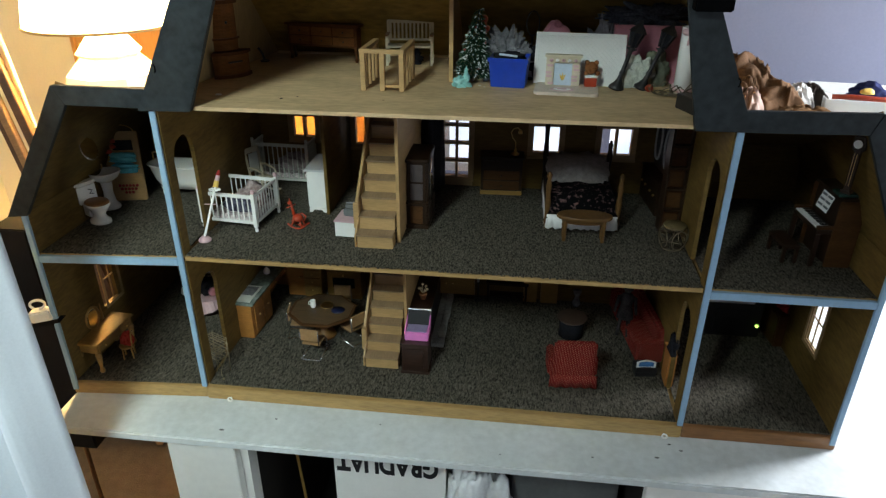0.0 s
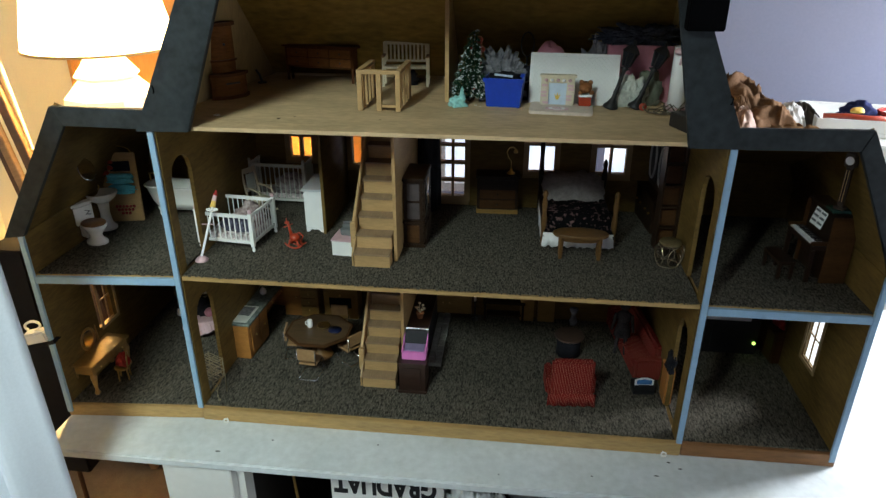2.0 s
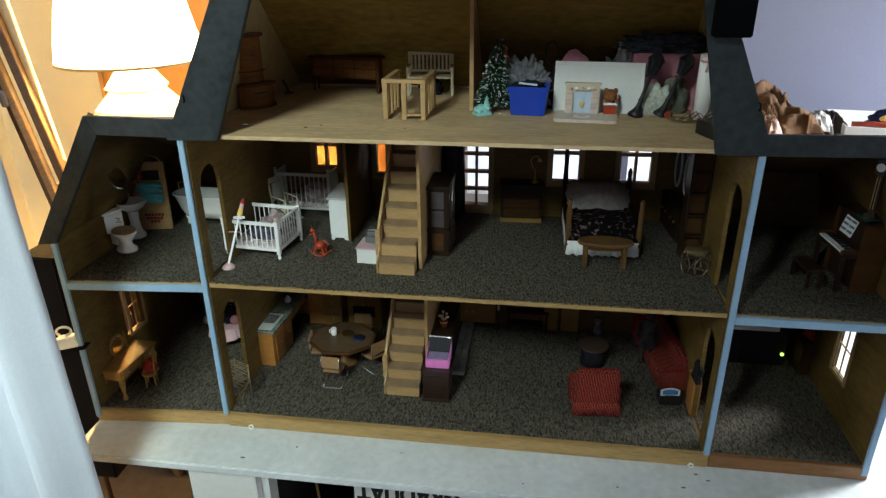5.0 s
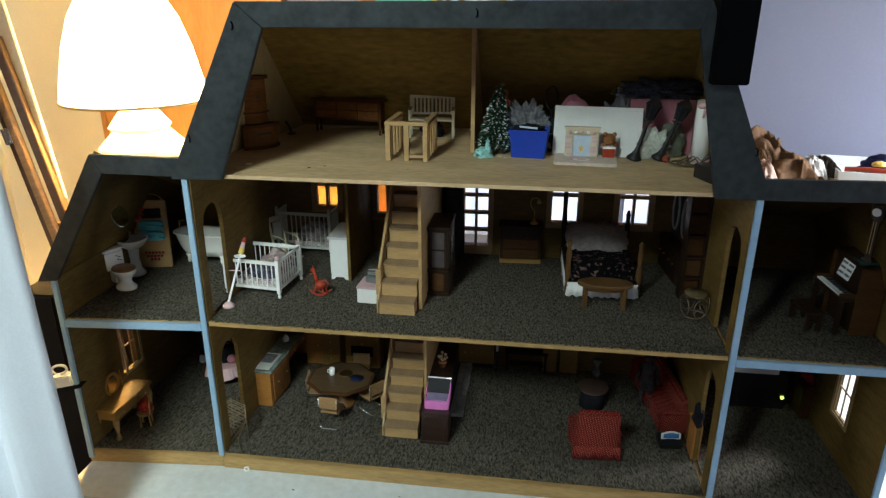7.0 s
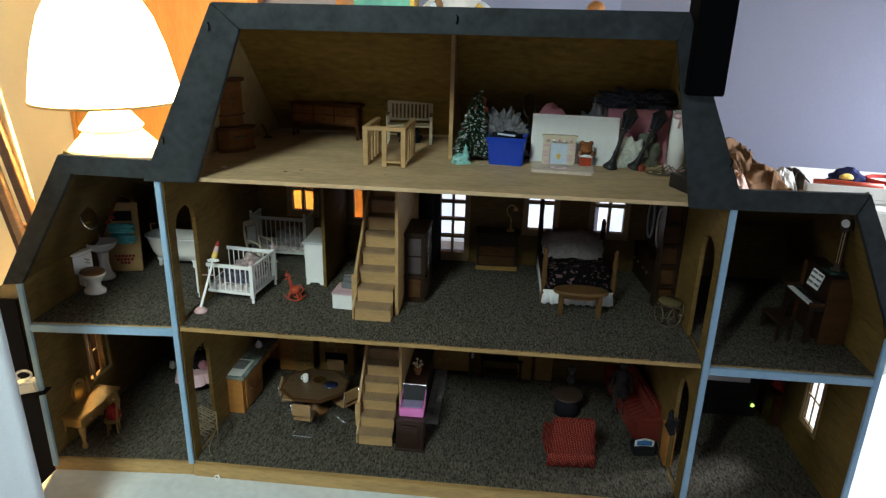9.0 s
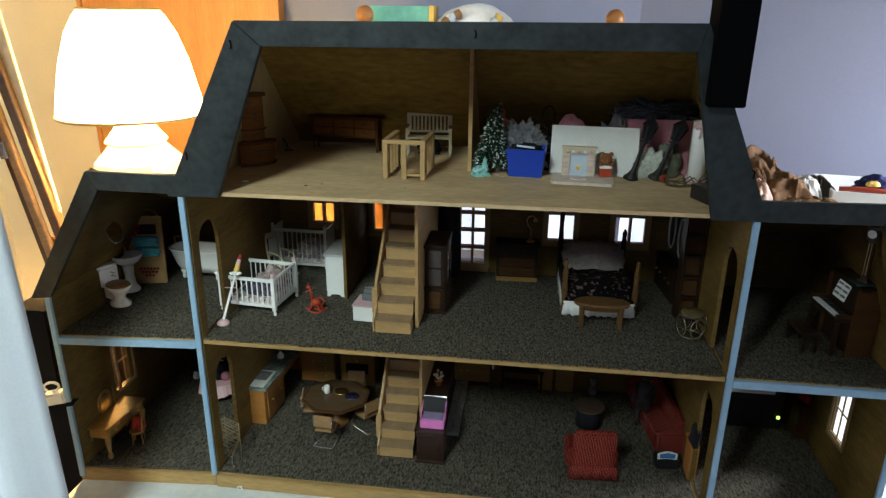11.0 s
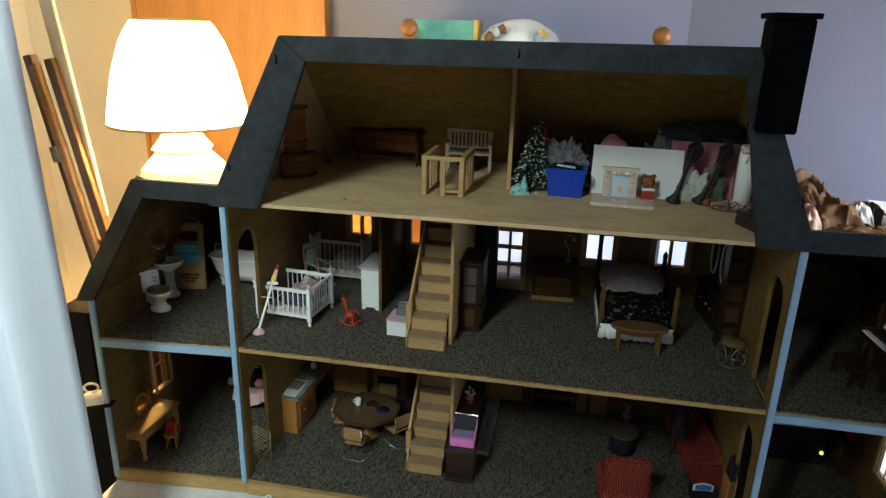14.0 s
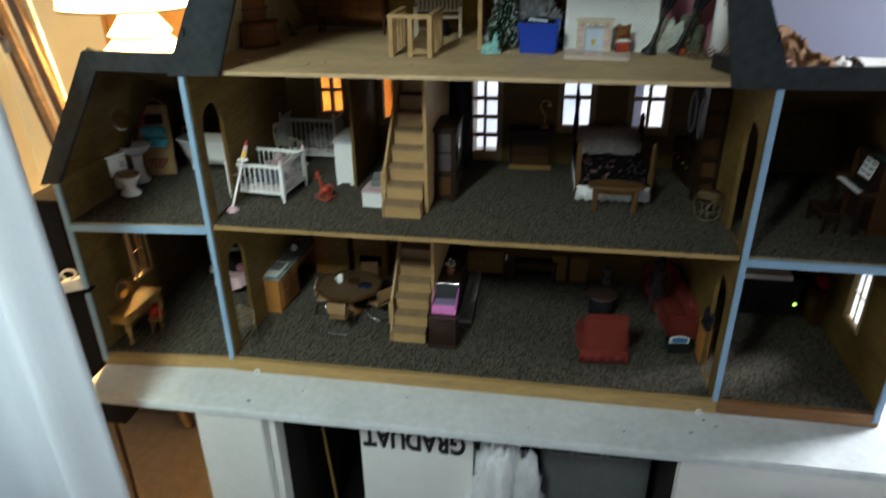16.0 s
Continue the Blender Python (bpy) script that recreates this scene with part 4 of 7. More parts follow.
    tube(bm, [(0.150 + 0.014 * math.cos(a), 0.42, Z2 + 0.115 + 0.026 * math.sin(a)) for a in [i * math.pi / 8 for i in range(16)]], 0.0016, 5, True)
    rod(bm, (0.150, 0.42, Z2 + 0.09), (0.150, 0.42, Z2), 0.0016)
    tagged(part("wire_hoop", bm, BLACKP, None), "thin black wire hoop on a stem", "hoop")
    rnd = random.Random(9)
    tagged(crumple("dark_heap", (0.150, 0.395, Z2), (0.05, 0.02, 0.05), BLACKCLOTH, None, "", 61, 0.4), "dark heap of cloth behind toys", "heap")
    bm = bmesh.new(); ball(bm, (0.046, 0.375, Z2 + 0.128), 0.008); ball(bm, (0.052, 0.376, Z2 + 0.108), 0.007); rod(bm, (0.05, 0.376, Z2), (0.05, 0.376, Z2 + 0.13), 0.002)
    tagged(part("red_ornament", bm, ORANGE, None, smooth=True), "red ornament on a stem behind the tree", "ornament")
    for n, (x, y, r, m, lab) in enumerate(((-0.462, 0.15, 0.008, PAPER, "torn white paper scrap on the plywood"), (-0.325, 0.128, 0.0035, INK, "dark speck of dirt on the plywood"), (-0.30, 0.150, 0.0025, INK, "dark speck of dirt on the plywood"), (-0.125, 0.130, 0.003, TREAD, "small brown chip on the plywood"), (0.045, 0.30, 0.003, PAPER, "tiny white crumb near the tree"), (0.056, 0.285, 0.0025, PAPER, "tiny white crumb near the tree"))):
        tagged(crumple("scrap", (x, y, Z2), (r, r * 0.6, r * 0.25), m, None, "", 70 + n, 0.4, 2), lab, "scrap", "scraps on the attic floor")
    bm = bmesh.new(); tube(bm, [(-0.545, 0.60, Z2 + 0.001), (-0.550, 0.60, Z2 + 0.02), (-0.560, 0.60, Z2 + 0.035)], 0.003, 6); turned(bm, [(0.012, 0), (0.012, 0.003)], -0.545, 0.60, Z2)
    tagged(part("wall_hook", bm, BLACKP, None), "small black stand in the attic corner", "stand")


corner_cabinet(); credenza(); slat_bench(); stair_railing(); fir_tree(); blue_tub(); white_board(); fireplace_plaque(); attic_clutter()
# ---- upper storey: bathroom ----
def toilet():
    t = thing("toilet", pose(-0.815, 0.188, Z1, 0, 0, 66) @ Matrix.Scale(0.88, 4), "white porcelain toilet with a brown wooden seat", "toilet")
    bm = bmesh.new(); turned(bm, [(0.026, 0), (0.026, 0.006), (0.017, 0.014), (0.015, 0.024), (0.022, 0.036), (0.030, 0.046), (0.031, 0.052), (0.025, 0.053)], 0, 0, 0, 24, 0.92, 1.2); part("bowl", bm, PORCELAIN, t, smooth=True)
    bm = bmesh.new(); turned(bm, [(0.028, 0.053), (0.030, 0.055), (0.028, 0.058), (0.002, 0.0585)], 0, 0, 0, 24, 0.95, 1.15); part("seat", bm, HONEY, t, "brown wooden seat and lid", smooth=True)
    boxpart("neck", -0.014, 0.014, 0.016, 0.050, 0.010, 0.046, PORCELAIN, t, "", 0.004)
    boxpart("tank", -0.029, 0.028, 0.034, 0.053, 0.044, 0.096, PORCELAIN, t, "", 0.004)
    boxpart("tank_lid", -0.031, 0.030, 0.032, 0.055, 0.096, 0.102, PORCELAIN, t, "", 0.002)
    bm = bmesh.new(); tube(bm, [(0.004, 0.0334, 0.082), (0.016, 0.0332, 0.076), (0.006, 0.0332, 0.070), (0.018, 0.0334, 0.066)], 0.0012, 5); part("motif", bm, BLACKP, t, "dark painted motif")


def wash_basin():
    t = thing("pedestal_sink", pose(-0.846, 0.276, Z1, 0, 0, 40), "white porcelain pedestal sink beside the toilet", "sink")
    bm = bmesh.new(); turned(bm, [(0.022, 0), (0.022, 0.005), (0.014, 0.016), (0.011, 0.040), (0.013, 0.066)], n=20); part("pedestal", bm, PORCELAIN, t, smooth=True)
    bm = bmesh.new(); turned(bm, [(0.013, 0.066), (0.030, 0.078), (0.037, 0.090), (0.037, 0.093), (0.032, 0.093), (0.022, 0.084), (0.004, 0.082)], 0, 0, 0, 24, 1.0, 0.85); part("basin", bm, PORCELAIN, t, smooth=True)
    bm = bmesh.new(); tube(bm, [(0, 0.027, 0.092), (0, 0.027, 0.103), (0, 0.016, 0.105), (0, 0.012, 0.101)], 0.0018, 6); part("tap", bm, BRASS, t)


def towel_board():
    t = thing("towel_rack", pose(-0.840, 0.322, Z1, -4, 0, 12) @ Matrix.Scale(1.10, 4), "wooden towel board with blue towels and red flowers", "towel rack")
    boxpart("board", -0.036, 0.050, 0, 0.010, 0, 0.158, PINE, t, "", 0.002)
    bm = bmesh.new(); tube(bm, [(0.011 + 0.032 * math.cos(a), 0.005, 0.157 + 0.016 * math.sin(a)) for a in [i * math.pi / 10 for i in range(11)]], 0.0012, 6); part("hoop", bm, BRASS, t)
    blue = mat("blue_towel", (0.12, 0.48, 0.58), 0.95, vary=0.2, scale=60, fine=300, bump=0.5)
    for z in (0.092, 0.068):
        for k in (0, 0.006, 0.012):
            o = crumple("towel", (0.016, -0.008 - 0.001 * k, z + k), (0.030, 0.009, 0.007), blue, t, "", int(z * 1000 + k * 900), 0.3, 3)
    for i in range(9):
        crumple("flower", (-0.026 + 0.008 * (i % 4) + 0.002 * (i // 4), -0.008, 0.112 + 0.012 * (i // 3)), (0.007, 0.006, 0.006), ORANGE if i % 4 else BLACKCLOTH, t, "", i, 0.5, 2)
    boxpart("dark_patch", -0.004, 0.038, -0.003, -0.0005, 0.118, 0.140, BLACKCLOTH, t)
    appl = mat("dark_red_paint", (0.30, 0.02, 0.02), 0.6)
    for j, n in enumerate((3, 5, 6)):
        for i in range(n):
            bm = bmesh.new(); ball(bm, (0.014 + (i - (n - 1) / 2) * 0.0075, 0.0, 0.020 + j * 0.008), 0.0034, 1, 8, 5); part("apple", bm, appl, t)


def bathtub():
    t = thing("bathtub", pose(-0.719, 0.400, Z1, 0, 0, -2), "white footed bathtub along the bathroom wall", "bathtub")
    bm = bmesh.new()
    def ring(hx, hy, z, shift=0):
        return [bm.verts.new((shift + hx * math.copysign(abs(math.cos(a)) ** 0.5, math.cos(a)), hy * math.copysign(abs(math.sin(a)) ** 0.6, math.sin(a)), z)) for a in [i * math.pi / 16 for i in range(32)]]
    R = [ring(0.055, 0.024, 0.018), ring(0.068, 0.032, 0.040), ring(0.080, 0.036, 0.074), ring(0.085, 0.040, 0.078), ring(0.085, 0.040, 0.081), ring(0.077, 0.034, 0.080), ring(0.064, 0.028, 0.045), ring(0.050, 0.020, 0.026)]
    for a, b in zip(R, R[1:]):
        for i in range(32):
            bm.faces.new((a[i], a[(i + 1) % 32], b[(i + 1) % 32], b[i]))
    bm.faces.new(R[0][::-1]); bm.faces.new(R[-1])
    part("tub", bm, PORCELAIN, t, smooth=True)
    for x in (-0.046, 0.046):
        for y in (-0.018, 0.018):
            bm = bmesh.new(); turned(bm, [(0.005, 0), (0.006, 0.006), (0.0045, 0.012), (0.009, 0.022)], x, y, 0, 10); part("foot", bm, PORCELAIN, t, smooth=True)
    bm = bmesh.new(); tube(bm, [(-0.080, 0.01, 0.080), (-0.080, 0.01, 0.100), (-0.066, 0.01, 0.102)], 0.0025, 6); part("tap", bm, BRASS, t)


def oval_mirror(m, rx, rz, frame_m, label):
    t = thing("oval_mirror", m, label, "mirror")
    bm = bmesh.new(); tube(bm, [(rx * math.cos(a), 0.001, rz * math.sin(a)) for a in [i * math.pi / 12 for i in range(24)]], 0.0018, 6, True); part("frame", bm, frame_m, t, smooth=True)
    bm = bmesh.new(); vs = [bm.verts.new((rx * math.cos(a), y, rz * math.sin(a))) for y in (-0.001, 0.001) for a in [i * math.pi / 12 for i in range(24)]]
    bm.faces.new(vs[:24]); bm.faces.new(vs[24:][::-1])
    for i in range(24):
        bm.faces.new((vs[i], vs[(i + 1) % 24], vs[24 + (i + 1) % 24], vs[24 + i]))
    part("glass", bm, STEEL_MIRROR, t)
    return t


STEEL_MIRROR = mat("mirror_glass", (0.9, 0.9, 0.9), 0.04, 1.0, vary=0.01, bump=0.0)
toilet(); wash_basin(); towel_board(); bathtub()
oval_mirror(pose(-0.796, 0.180, 1.240, -24, 0, 62), 0.017, 0.024, STEEL, "small oval silver mirror on the sloping wall")


# ---- nursery ----
def crib(m, w, d, h, label, caps, material, bedding, rails=11):
    t = thing("crib", m, label, "crib", "cribs in the nursery")
    for x in (-w / 2, w / 2):
        for y in (-d / 2, d / 2):
            bm = bmesh.new(); turned(bm, [(0.003, 0), (0.0042, 0.004), (0.003, 0.008), (0.0042, 0.012)], x, y, 0, 8); box(bm, x - 0.004, x + 0.004, y - 0.004, y + 0.004, 0.012, h)
            p = part("post", bm, material, t)
            bm = bmesh.new(); turned(bm, [(0.0035, h), (0.0048, h + 0.005), (0.003, h + 0.009)], x, y, 0, 8); part("cap", bm, caps, p, smooth=True)
    for y in (-d / 2, d / 2):
        boxpart("rail", -w / 2 + 0.004, w / 2 - 0.004, y - 0.0025, y + 0.0025, h - 0.012, h - 0.004, material, t, "", 0.0006)
        boxpart("rail", -w / 2 + 0.004, w / 2 - 0.004, y - 0.0025, y + 0.0025, 0.018, 0.025, material, t, "", 0.0006)
        for i in range(rails):
            x = -w / 2 + 0.008 + (w - 0.016) * (i + 0.5) / rails
            bm = bmesh.new(); rod(bm, (x, y, 0.025), (x, y, h - 0.012), 0.0016, 6); part("bar", bm, material, t)
    for x in (-w / 2, w / 2):
        boxpart("rail", x - 0.0025, x + 0.0025, -d / 2 + 0.004, d / 2 - 0.004, h - 0.010, h - 0.003, material, t, "", 0.0006)
        boxpart("rail", x - 0.0025, x + 0.0025, -d / 2 + 0.004, d / 2 - 0.004, 0.018, 0.025, material, t, "", 0.0006)
        for i in range(8):
            y = -d / 2 + 0.008 + (d - 0.016) * (i + 0.5) / 8
            bm = bmesh.new(); rod(bm, (x, y, 0.025), (x, y, h - 0.010), 0.0016, 6); part("bar", bm, material, t)
    boxpart("mattress", -w / 2 + 0.005, w / 2 - 0.005, -d / 2 + 0.005, d / 2 - 0.005, 0.020, 0.036, bedding, t, "patterned pale mattress", 0.002)
    return t


MATTRESS = mat("floral_mattress", (0.50, 0.40, 0.42), 0.9, vary=0.5, scale=90, fine=220, second=(0.62, 0.56, 0.55), bump=0.3)
SAGEWHITE = mat("pale_green_white", (0.58, 0.60, 0.54), 0.5, vary=0.08, scale=20, fine=100)
crib(pose(-0.495, 0.240, Z1, 0, 0, -6), 0.129, 0.112, 0.090, "white wooden crib with pink-tipped posts and bedding", PALEPINK, GLOSSW, MATTRESS, 9)
tagged(crumple("crib_blanket", (-0.470, 0.250, Z1 + 0.036), (0.034, 0.036, 0.034), mat("dusky_blanket", (0.30, 0.17, 0.16), 0.9, vary=0.6, scale=70, fine=200, second=(0.30, 0.25, 0.24), bump=0.4), None, "", 91, 0.35), "crumpled dusky pink blanket heaped in the crib", "blanket")
tagged(crumple("navy_cloth", (-0.480, 0.205, Z1 + 0.036), (0.038, 0.012, 0.024), mat("navy_print", (0.02, 0.02, 0.04), 0.9, vary=0.6, scale=120, fine=300, second=(0.10, 0.10, 0.14)), None, "", 92, 0.25), "dark printed cloth pushed against the crib bars", "cloth")
crib(pose(-0.484, 0.520, Z1, 0, 0, -2), 0.146, 0.085, 0.122, "pale green-white wooden crib by the back wall", SAGEWHITE, SAGEWHITE, MATTRESS, 10)
tagged(crumple("crib_quilt", (-0.470, 0.535, Z1 + 0.036), (0.044, 0.030, 0.026), mat("pale_quilt", (0.42, 0.36, 0.36), 0.9, vary=0.4, scale=60, fine=200), None, "", 93, 0.3), "pale patterned quilt heaped in the back crib", "quilt")


def rocking_chair():
    t = thing("rocking_chair", pose(-0.517, 0.428, Z1, 0, 0, 62) @ Matrix.Scale(1.15, 4), "cream painted rocking chair beside the cribs", "chair")
    boxpart("seat", -0.020, 0.020, -0.022, 0.020, 0.030, 0.034, CREAM, t, "", 0.001)
    boxpart("back_panel", -0.011, 0.011, 0.024, 0.027, 0.045, 0.086, SAGEWHITE, t)
    for x in (-0.018, 0.018):
        bm = bmesh.new(); rod(bm, (x, 0.019, 0.034), (x, 0.031, 0.098), 0.0028, 8); part("back_post", bm, CREAM, t)
        bm = bmesh.new(); tube(bm, [(x, -0.034 + 0.009 * k, 0.002 + 0.00045 * (k - 4) ** 2) for k in range(9)], 0.0022, 6); part("rocker", bm, CREAM, t)
        for y in (-0.018, 0.016):
            bm = bmesh.new(); rod(bm, (x, y, 0.004), (x, y, 0.031), 0.0024, 8); part("leg", bm, CREAM, t)
        bm = bmesh.new(); tube(bm, [(x, 0.024, 0.058), (x, 0.0, 0.058), (x, -0.020, 0.055), (x, -0.024, 0.048), (x, -0.020, 0.034)], 0.0022, 6); part("armrest", bm, CREAM, t)
    boxpart("top_rail", -0.019, 0.019, 0.029, 0.033, 0.086, 0.098, CREAM, t, "", 0.001)


rocking_chair()


def white_cabinet():
    t = thing("white_cabinet", pose(-0.336, 0.365, Z1), "tall white painted cabinet against the partition", "cabinet")
    boxpart("body", -0.021, 0.021, -0.056, 0.056, 0.006, 0.102, GLOSSW, t, "", 0.001)
    boxpart("top", -0.027, 0.0225, -0.060, 0.058, 0.102, 0.107, mat("grey_white_top", (0.50, 0.52, 0.53), 0.4, vary=0.08, scale=20, fine=80), t, "greyish white top", 0.001)
    bm = bmesh.new(); prism(bm, [(-0.021, 0.0), (-0.014, 0.0), (-0.010, 0.006), (0.010, 0.006), (0.014, 0.0), (0.021, 0.0), (0.021, 0.010), (-0.021, 0.010)], -0.058, -0.0565, "y"); part("plinth", bm, GLOSSW, t)
    for y in (-0.028, 0.028):
        boxpart("door", -0.0235, -0.0215, y - 0.025, y + 0.025, 0.012, 0.098, GLOSSW, t, "", 0.0006)


white_cabinet()


def red_giraffe():
    bm = bmesh.new()
    ball(bm, (0, 0, 0.024), 0.012, 0.8)
    rod(bm, (-0.008, 0, 0.028), (-0.014, 0, 0.056), 0.004, 8, 0.0026)
    ball(bm, (-0.017, 0, 0.058), 0.0055, 0.8)
    rod(bm, (-0.018, -0.012, 0.051), (-0.010, 0.012, 0.051), 0.0014, 6)
    rod(bm, (-0.0155, -0.002, 0.062), (-0.0155, -0.003, 0.070), 0.0012, 6)
    for x in (-0.011, 0.010):
        for y in (-0.008, 0.008):
            rod(bm, (x * 0.7, y * 0.6, 0.020), (x * 1.3, y, 0.004), 0.0024, 7)
    for y in (-0.009, 0.009):
        tube(bm, [(-0.022 + 0.0055 * k, y, 0.0018 + 0.0006 * (k - 4) ** 2) for k in range(9)], 0.002, 6)
    tube(bm, [(0.016, 0, 0.020), (0.021, 0, 0.030), (0.012, 0, 0.038), (0.006, 0, 0.034)], 0.0018, 6)
    o = part("rocking_giraffe", bm, ORANGE, None, smooth=True)
    o.matrix_world = pose(-0.348, 0.205, Z1, 0, 0, -12)
    tagged(o, "small red rocking giraffe toy on the carpet", "toy")


red_giraffe()


def toy_wand():
    t = thing("toy_floor_lamp", pose(-0.524, 0.112, Z1), "white toy stick with pink foot leaning on a crib", "toy lamp")
    bm = bmesh.new(); turned(bm, [(0.013, 0), (0.014, 0.003), (0.009, 0.008), (0.004, 0.011)], n=20); part("foot", bm, PALEPINK, t, "pink flared foot", smooth=True)
    a, b = Vector((0, 0, 0.008)), Vector((0.014, 0.060, 0.106))
    bm = bmesh.new(); rod(bm, a, b, 0.0026); part("stick", bm, PAPER, t)
    d = (b - a).normalized()
    bm = bmesh.new(); q = b - d * 0.012
    for k in range(8):
        ang = k * math.pi / 4
        ball(bm, q + Vector((0.010 * math.cos(ang), 0.006 * math.sin(ang), 0.001)), 0.004, 0.6, 7, 5)
    part("collar", bm, PAPER, t, "", smooth=True)
    bm = bmesh.new(); rod(bm, b - d * 0.006, b + d * 0.008, 0.006, 10, 0.005); part("head", bm, YELLOW, t)
    bm = bmesh.new(); rod(bm, b + d * 0.008, b + d * 0.020, 0.005, 10, 0.004); part("pink_band", bm, PALEPINK, t)
    bm = bmesh.new(); rod(bm, b + d * 0.020, b + d * 0.032, 0.0055, 10, 0.002); part("tip", bm, RED, t)
    bm = bmesh.new(); rod(bm, a + d * 0.072 + Vector((-0.016, 0, 0)), a + d * 0.072 + Vector((0.012, 0, 0.001)), 0.0012, 6); part("cross_bar", bm, PALEPINK, t)


toy_wand()


def toy_box():
    t = thing("toy_box", pose(-0.229, 0.195, Z1, 0, 0, -3), "white toy box with pink lid edge beside the stairs", "box")
    boxpart("box_body", -0.022, 0.022, -0.030, 0.030, 0.002, 0.036, GLOSSW, t, "", 0.001)
    boxpart("lid", -0.024, 0.024, -0.032, 0.032, 0.036, 0.039, PALEPINK, t, "", 0.001)
    o = thing("grey_toy_machine", pose(-0.224, 0.200, Z1 + 0.039, 0, 0, -10), "grey plastic toy lying on a toy box", "toy")
    boxpart("machine_body", -0.014, 0.014, -0.010, 0.016, 0, 0.016, GREY, o, "", 0.002)
    boxpart("machine_top", -0.012, 0.012, -0.004, 0.015, 0.016, 0.024, GREY, o, "", 0.002)
    bm = bmesh.new(); rod(bm, (-0.012, 0.004, 0.026), (0.012, 0.008, 0.028), 0.002); part("handle", bm, GREYFILM, o)


toy_box()
bm = bmesh.new(); prism(bm, [(-0.136, 0.218), (-0.122, 0.214), (-0.118, 0.224), (-0.132, 0.227)], Z1 + 0.0291 * 4, Z1 + 0.0291 * 4 + 0.003, "z")
tagged(part("black_scrap", bm, BLACKP, None), "thin black scrap lying on a stair tread", "scrap")


# ---- upper storey: bedroom ----
def wardrobe():
    t = thing("wardrobe", pose(-0.083, 0.288, Z1) @ Matrix.Scale(1.06, 4), "tall dark walnut wardrobe against the partition", "wardrobe")
    boxpart("base", -0.025, 0.023, -0.052, 0.052, 0, 0.008, DARKWOOD, t, "", 0.001)
    boxpart("lower_body", -0.023, 0.020, -0.050, 0.050, 0.008, 0.055, DARKWOOD, t, "", 0.001)
    boxpart("waist", -0.024, 0.022, -0.052, 0.052, 0.055, 0.059, DARKWOOD, t)
    boxpart("upper_body", -0.022, 0.018, -0.048, 0.048, 0.059, 0.145, DARKWOOD, t, "", 0.001)
    boxpart("cornice", -0.025, 0.023, -0.053, 0.053, 0.145, 0.153, DARKWOOD, t, "", 0.002)
    greyp = mat("grey_wood_panel", (0.075, 0.060, 0.058), 0.45, vary=0.2, scale=15, fine=90)
    for z0, z1, m in ((0.064, 0.100, greyp), (0.104, 0.141, greyp), (0.012, 0.051, WALNUT)):
        boxpart("side_panel", -0.015, 0.011, -0.0505 - (0.002 if z0 < 0.05 else -0.001), -0.047, z0, z1, m, t, "", 0.001)
    for y in (-0.024, 0.024):
        d = boxpart("door", 0.0182, 0.0215, y - 0.022, y + 0.022, 0.062, 0.142, DARKWOOD, t, "", 0.001)
        bm = bmesh.new(); tube(bm, [(0.023, y, 0.085 + 0.004 * k) for k in range(8)], 0.0018, 6); part("handle", bm, STEEL, d)
        d = boxpart("drawer", 0.0202, 0.0235, y - 0.022, y + 0.022, 0.013, 0.050, DARKWOOD, t, "", 0.001)
    bm = bmesh.new(); prism(bm, [(-0.050, 0.125), (-0.028, 0.150), (-0.020, 0.090), (-0.040, 0.075)], 0.026, 0.0275, "x"); part("door_mirror", bm, STEEL_MIRROR, t, "narrow mirror on the open door")


def dresser():
    t = thing("dresser", pose(0.090, 0.500, Z1, 0, 0, 2) @ Matrix.Scale(1.10, 4), "dark wooden dresser with five drawers on a pale plinth", "dresser")
    boxpart("plinth", -0.048, 0.048, -0.024, 0.024, 0, 0.010, GOLDWOOD, t, "pale wooden plinth", 0.001)
    boxpart("body", -0.047, 0.047, -0.022, 0.024, 0.010, 0.086, DARKWOOD, t, "", 0.001)
    boxpart("top", -0.050, 0.050, -0.026, 0.026, 0.086, 0.091, DARKWOOD, t, "", 0.001)
    drawers(t, -0.042, 0.042, 0.012, 0.060, -0.022, 1, 2, WALNUT, DARKWOOD)
    drawers(t, -0.042, 0.042, 0.060, 0.084, -0.022, 3, 1, DARKWOOD, DARKWOOD)
    l = thing("brass_lamp", pose(0.122, 0.500, Z1 + 0.1004), "slender brass swan-neck lamp on the dresser", "lamp")
    bm = bmesh.new(); turned(bm, [(0.011, 0), (0.010, 0.003), (0.004, 0.006), (0.003, 0.014)], n=14); part("lamp_foot", bm, BRASS, l, smooth=True)
    bm = bmesh.new(); tube(bm, [(0, 0, 0.012), (0, 0, 0.032), (-0.008, 0, 0.042), (-0.012, 0, 0.056), (-0.006, 0, 0.066), (0.004, 0, 0.068), (0.010, 0, 0.062)], 0.0014, 6); part("neck", bm, BRASS, l, smooth=True)
    bm = bmesh.new(); turned(bm, [(0.006, 0), (0.005, 0.006), (0.002, 0.009)], 0.010, 0, 0.054, 12); part("shade", bm, BRASS, l, smooth=True)


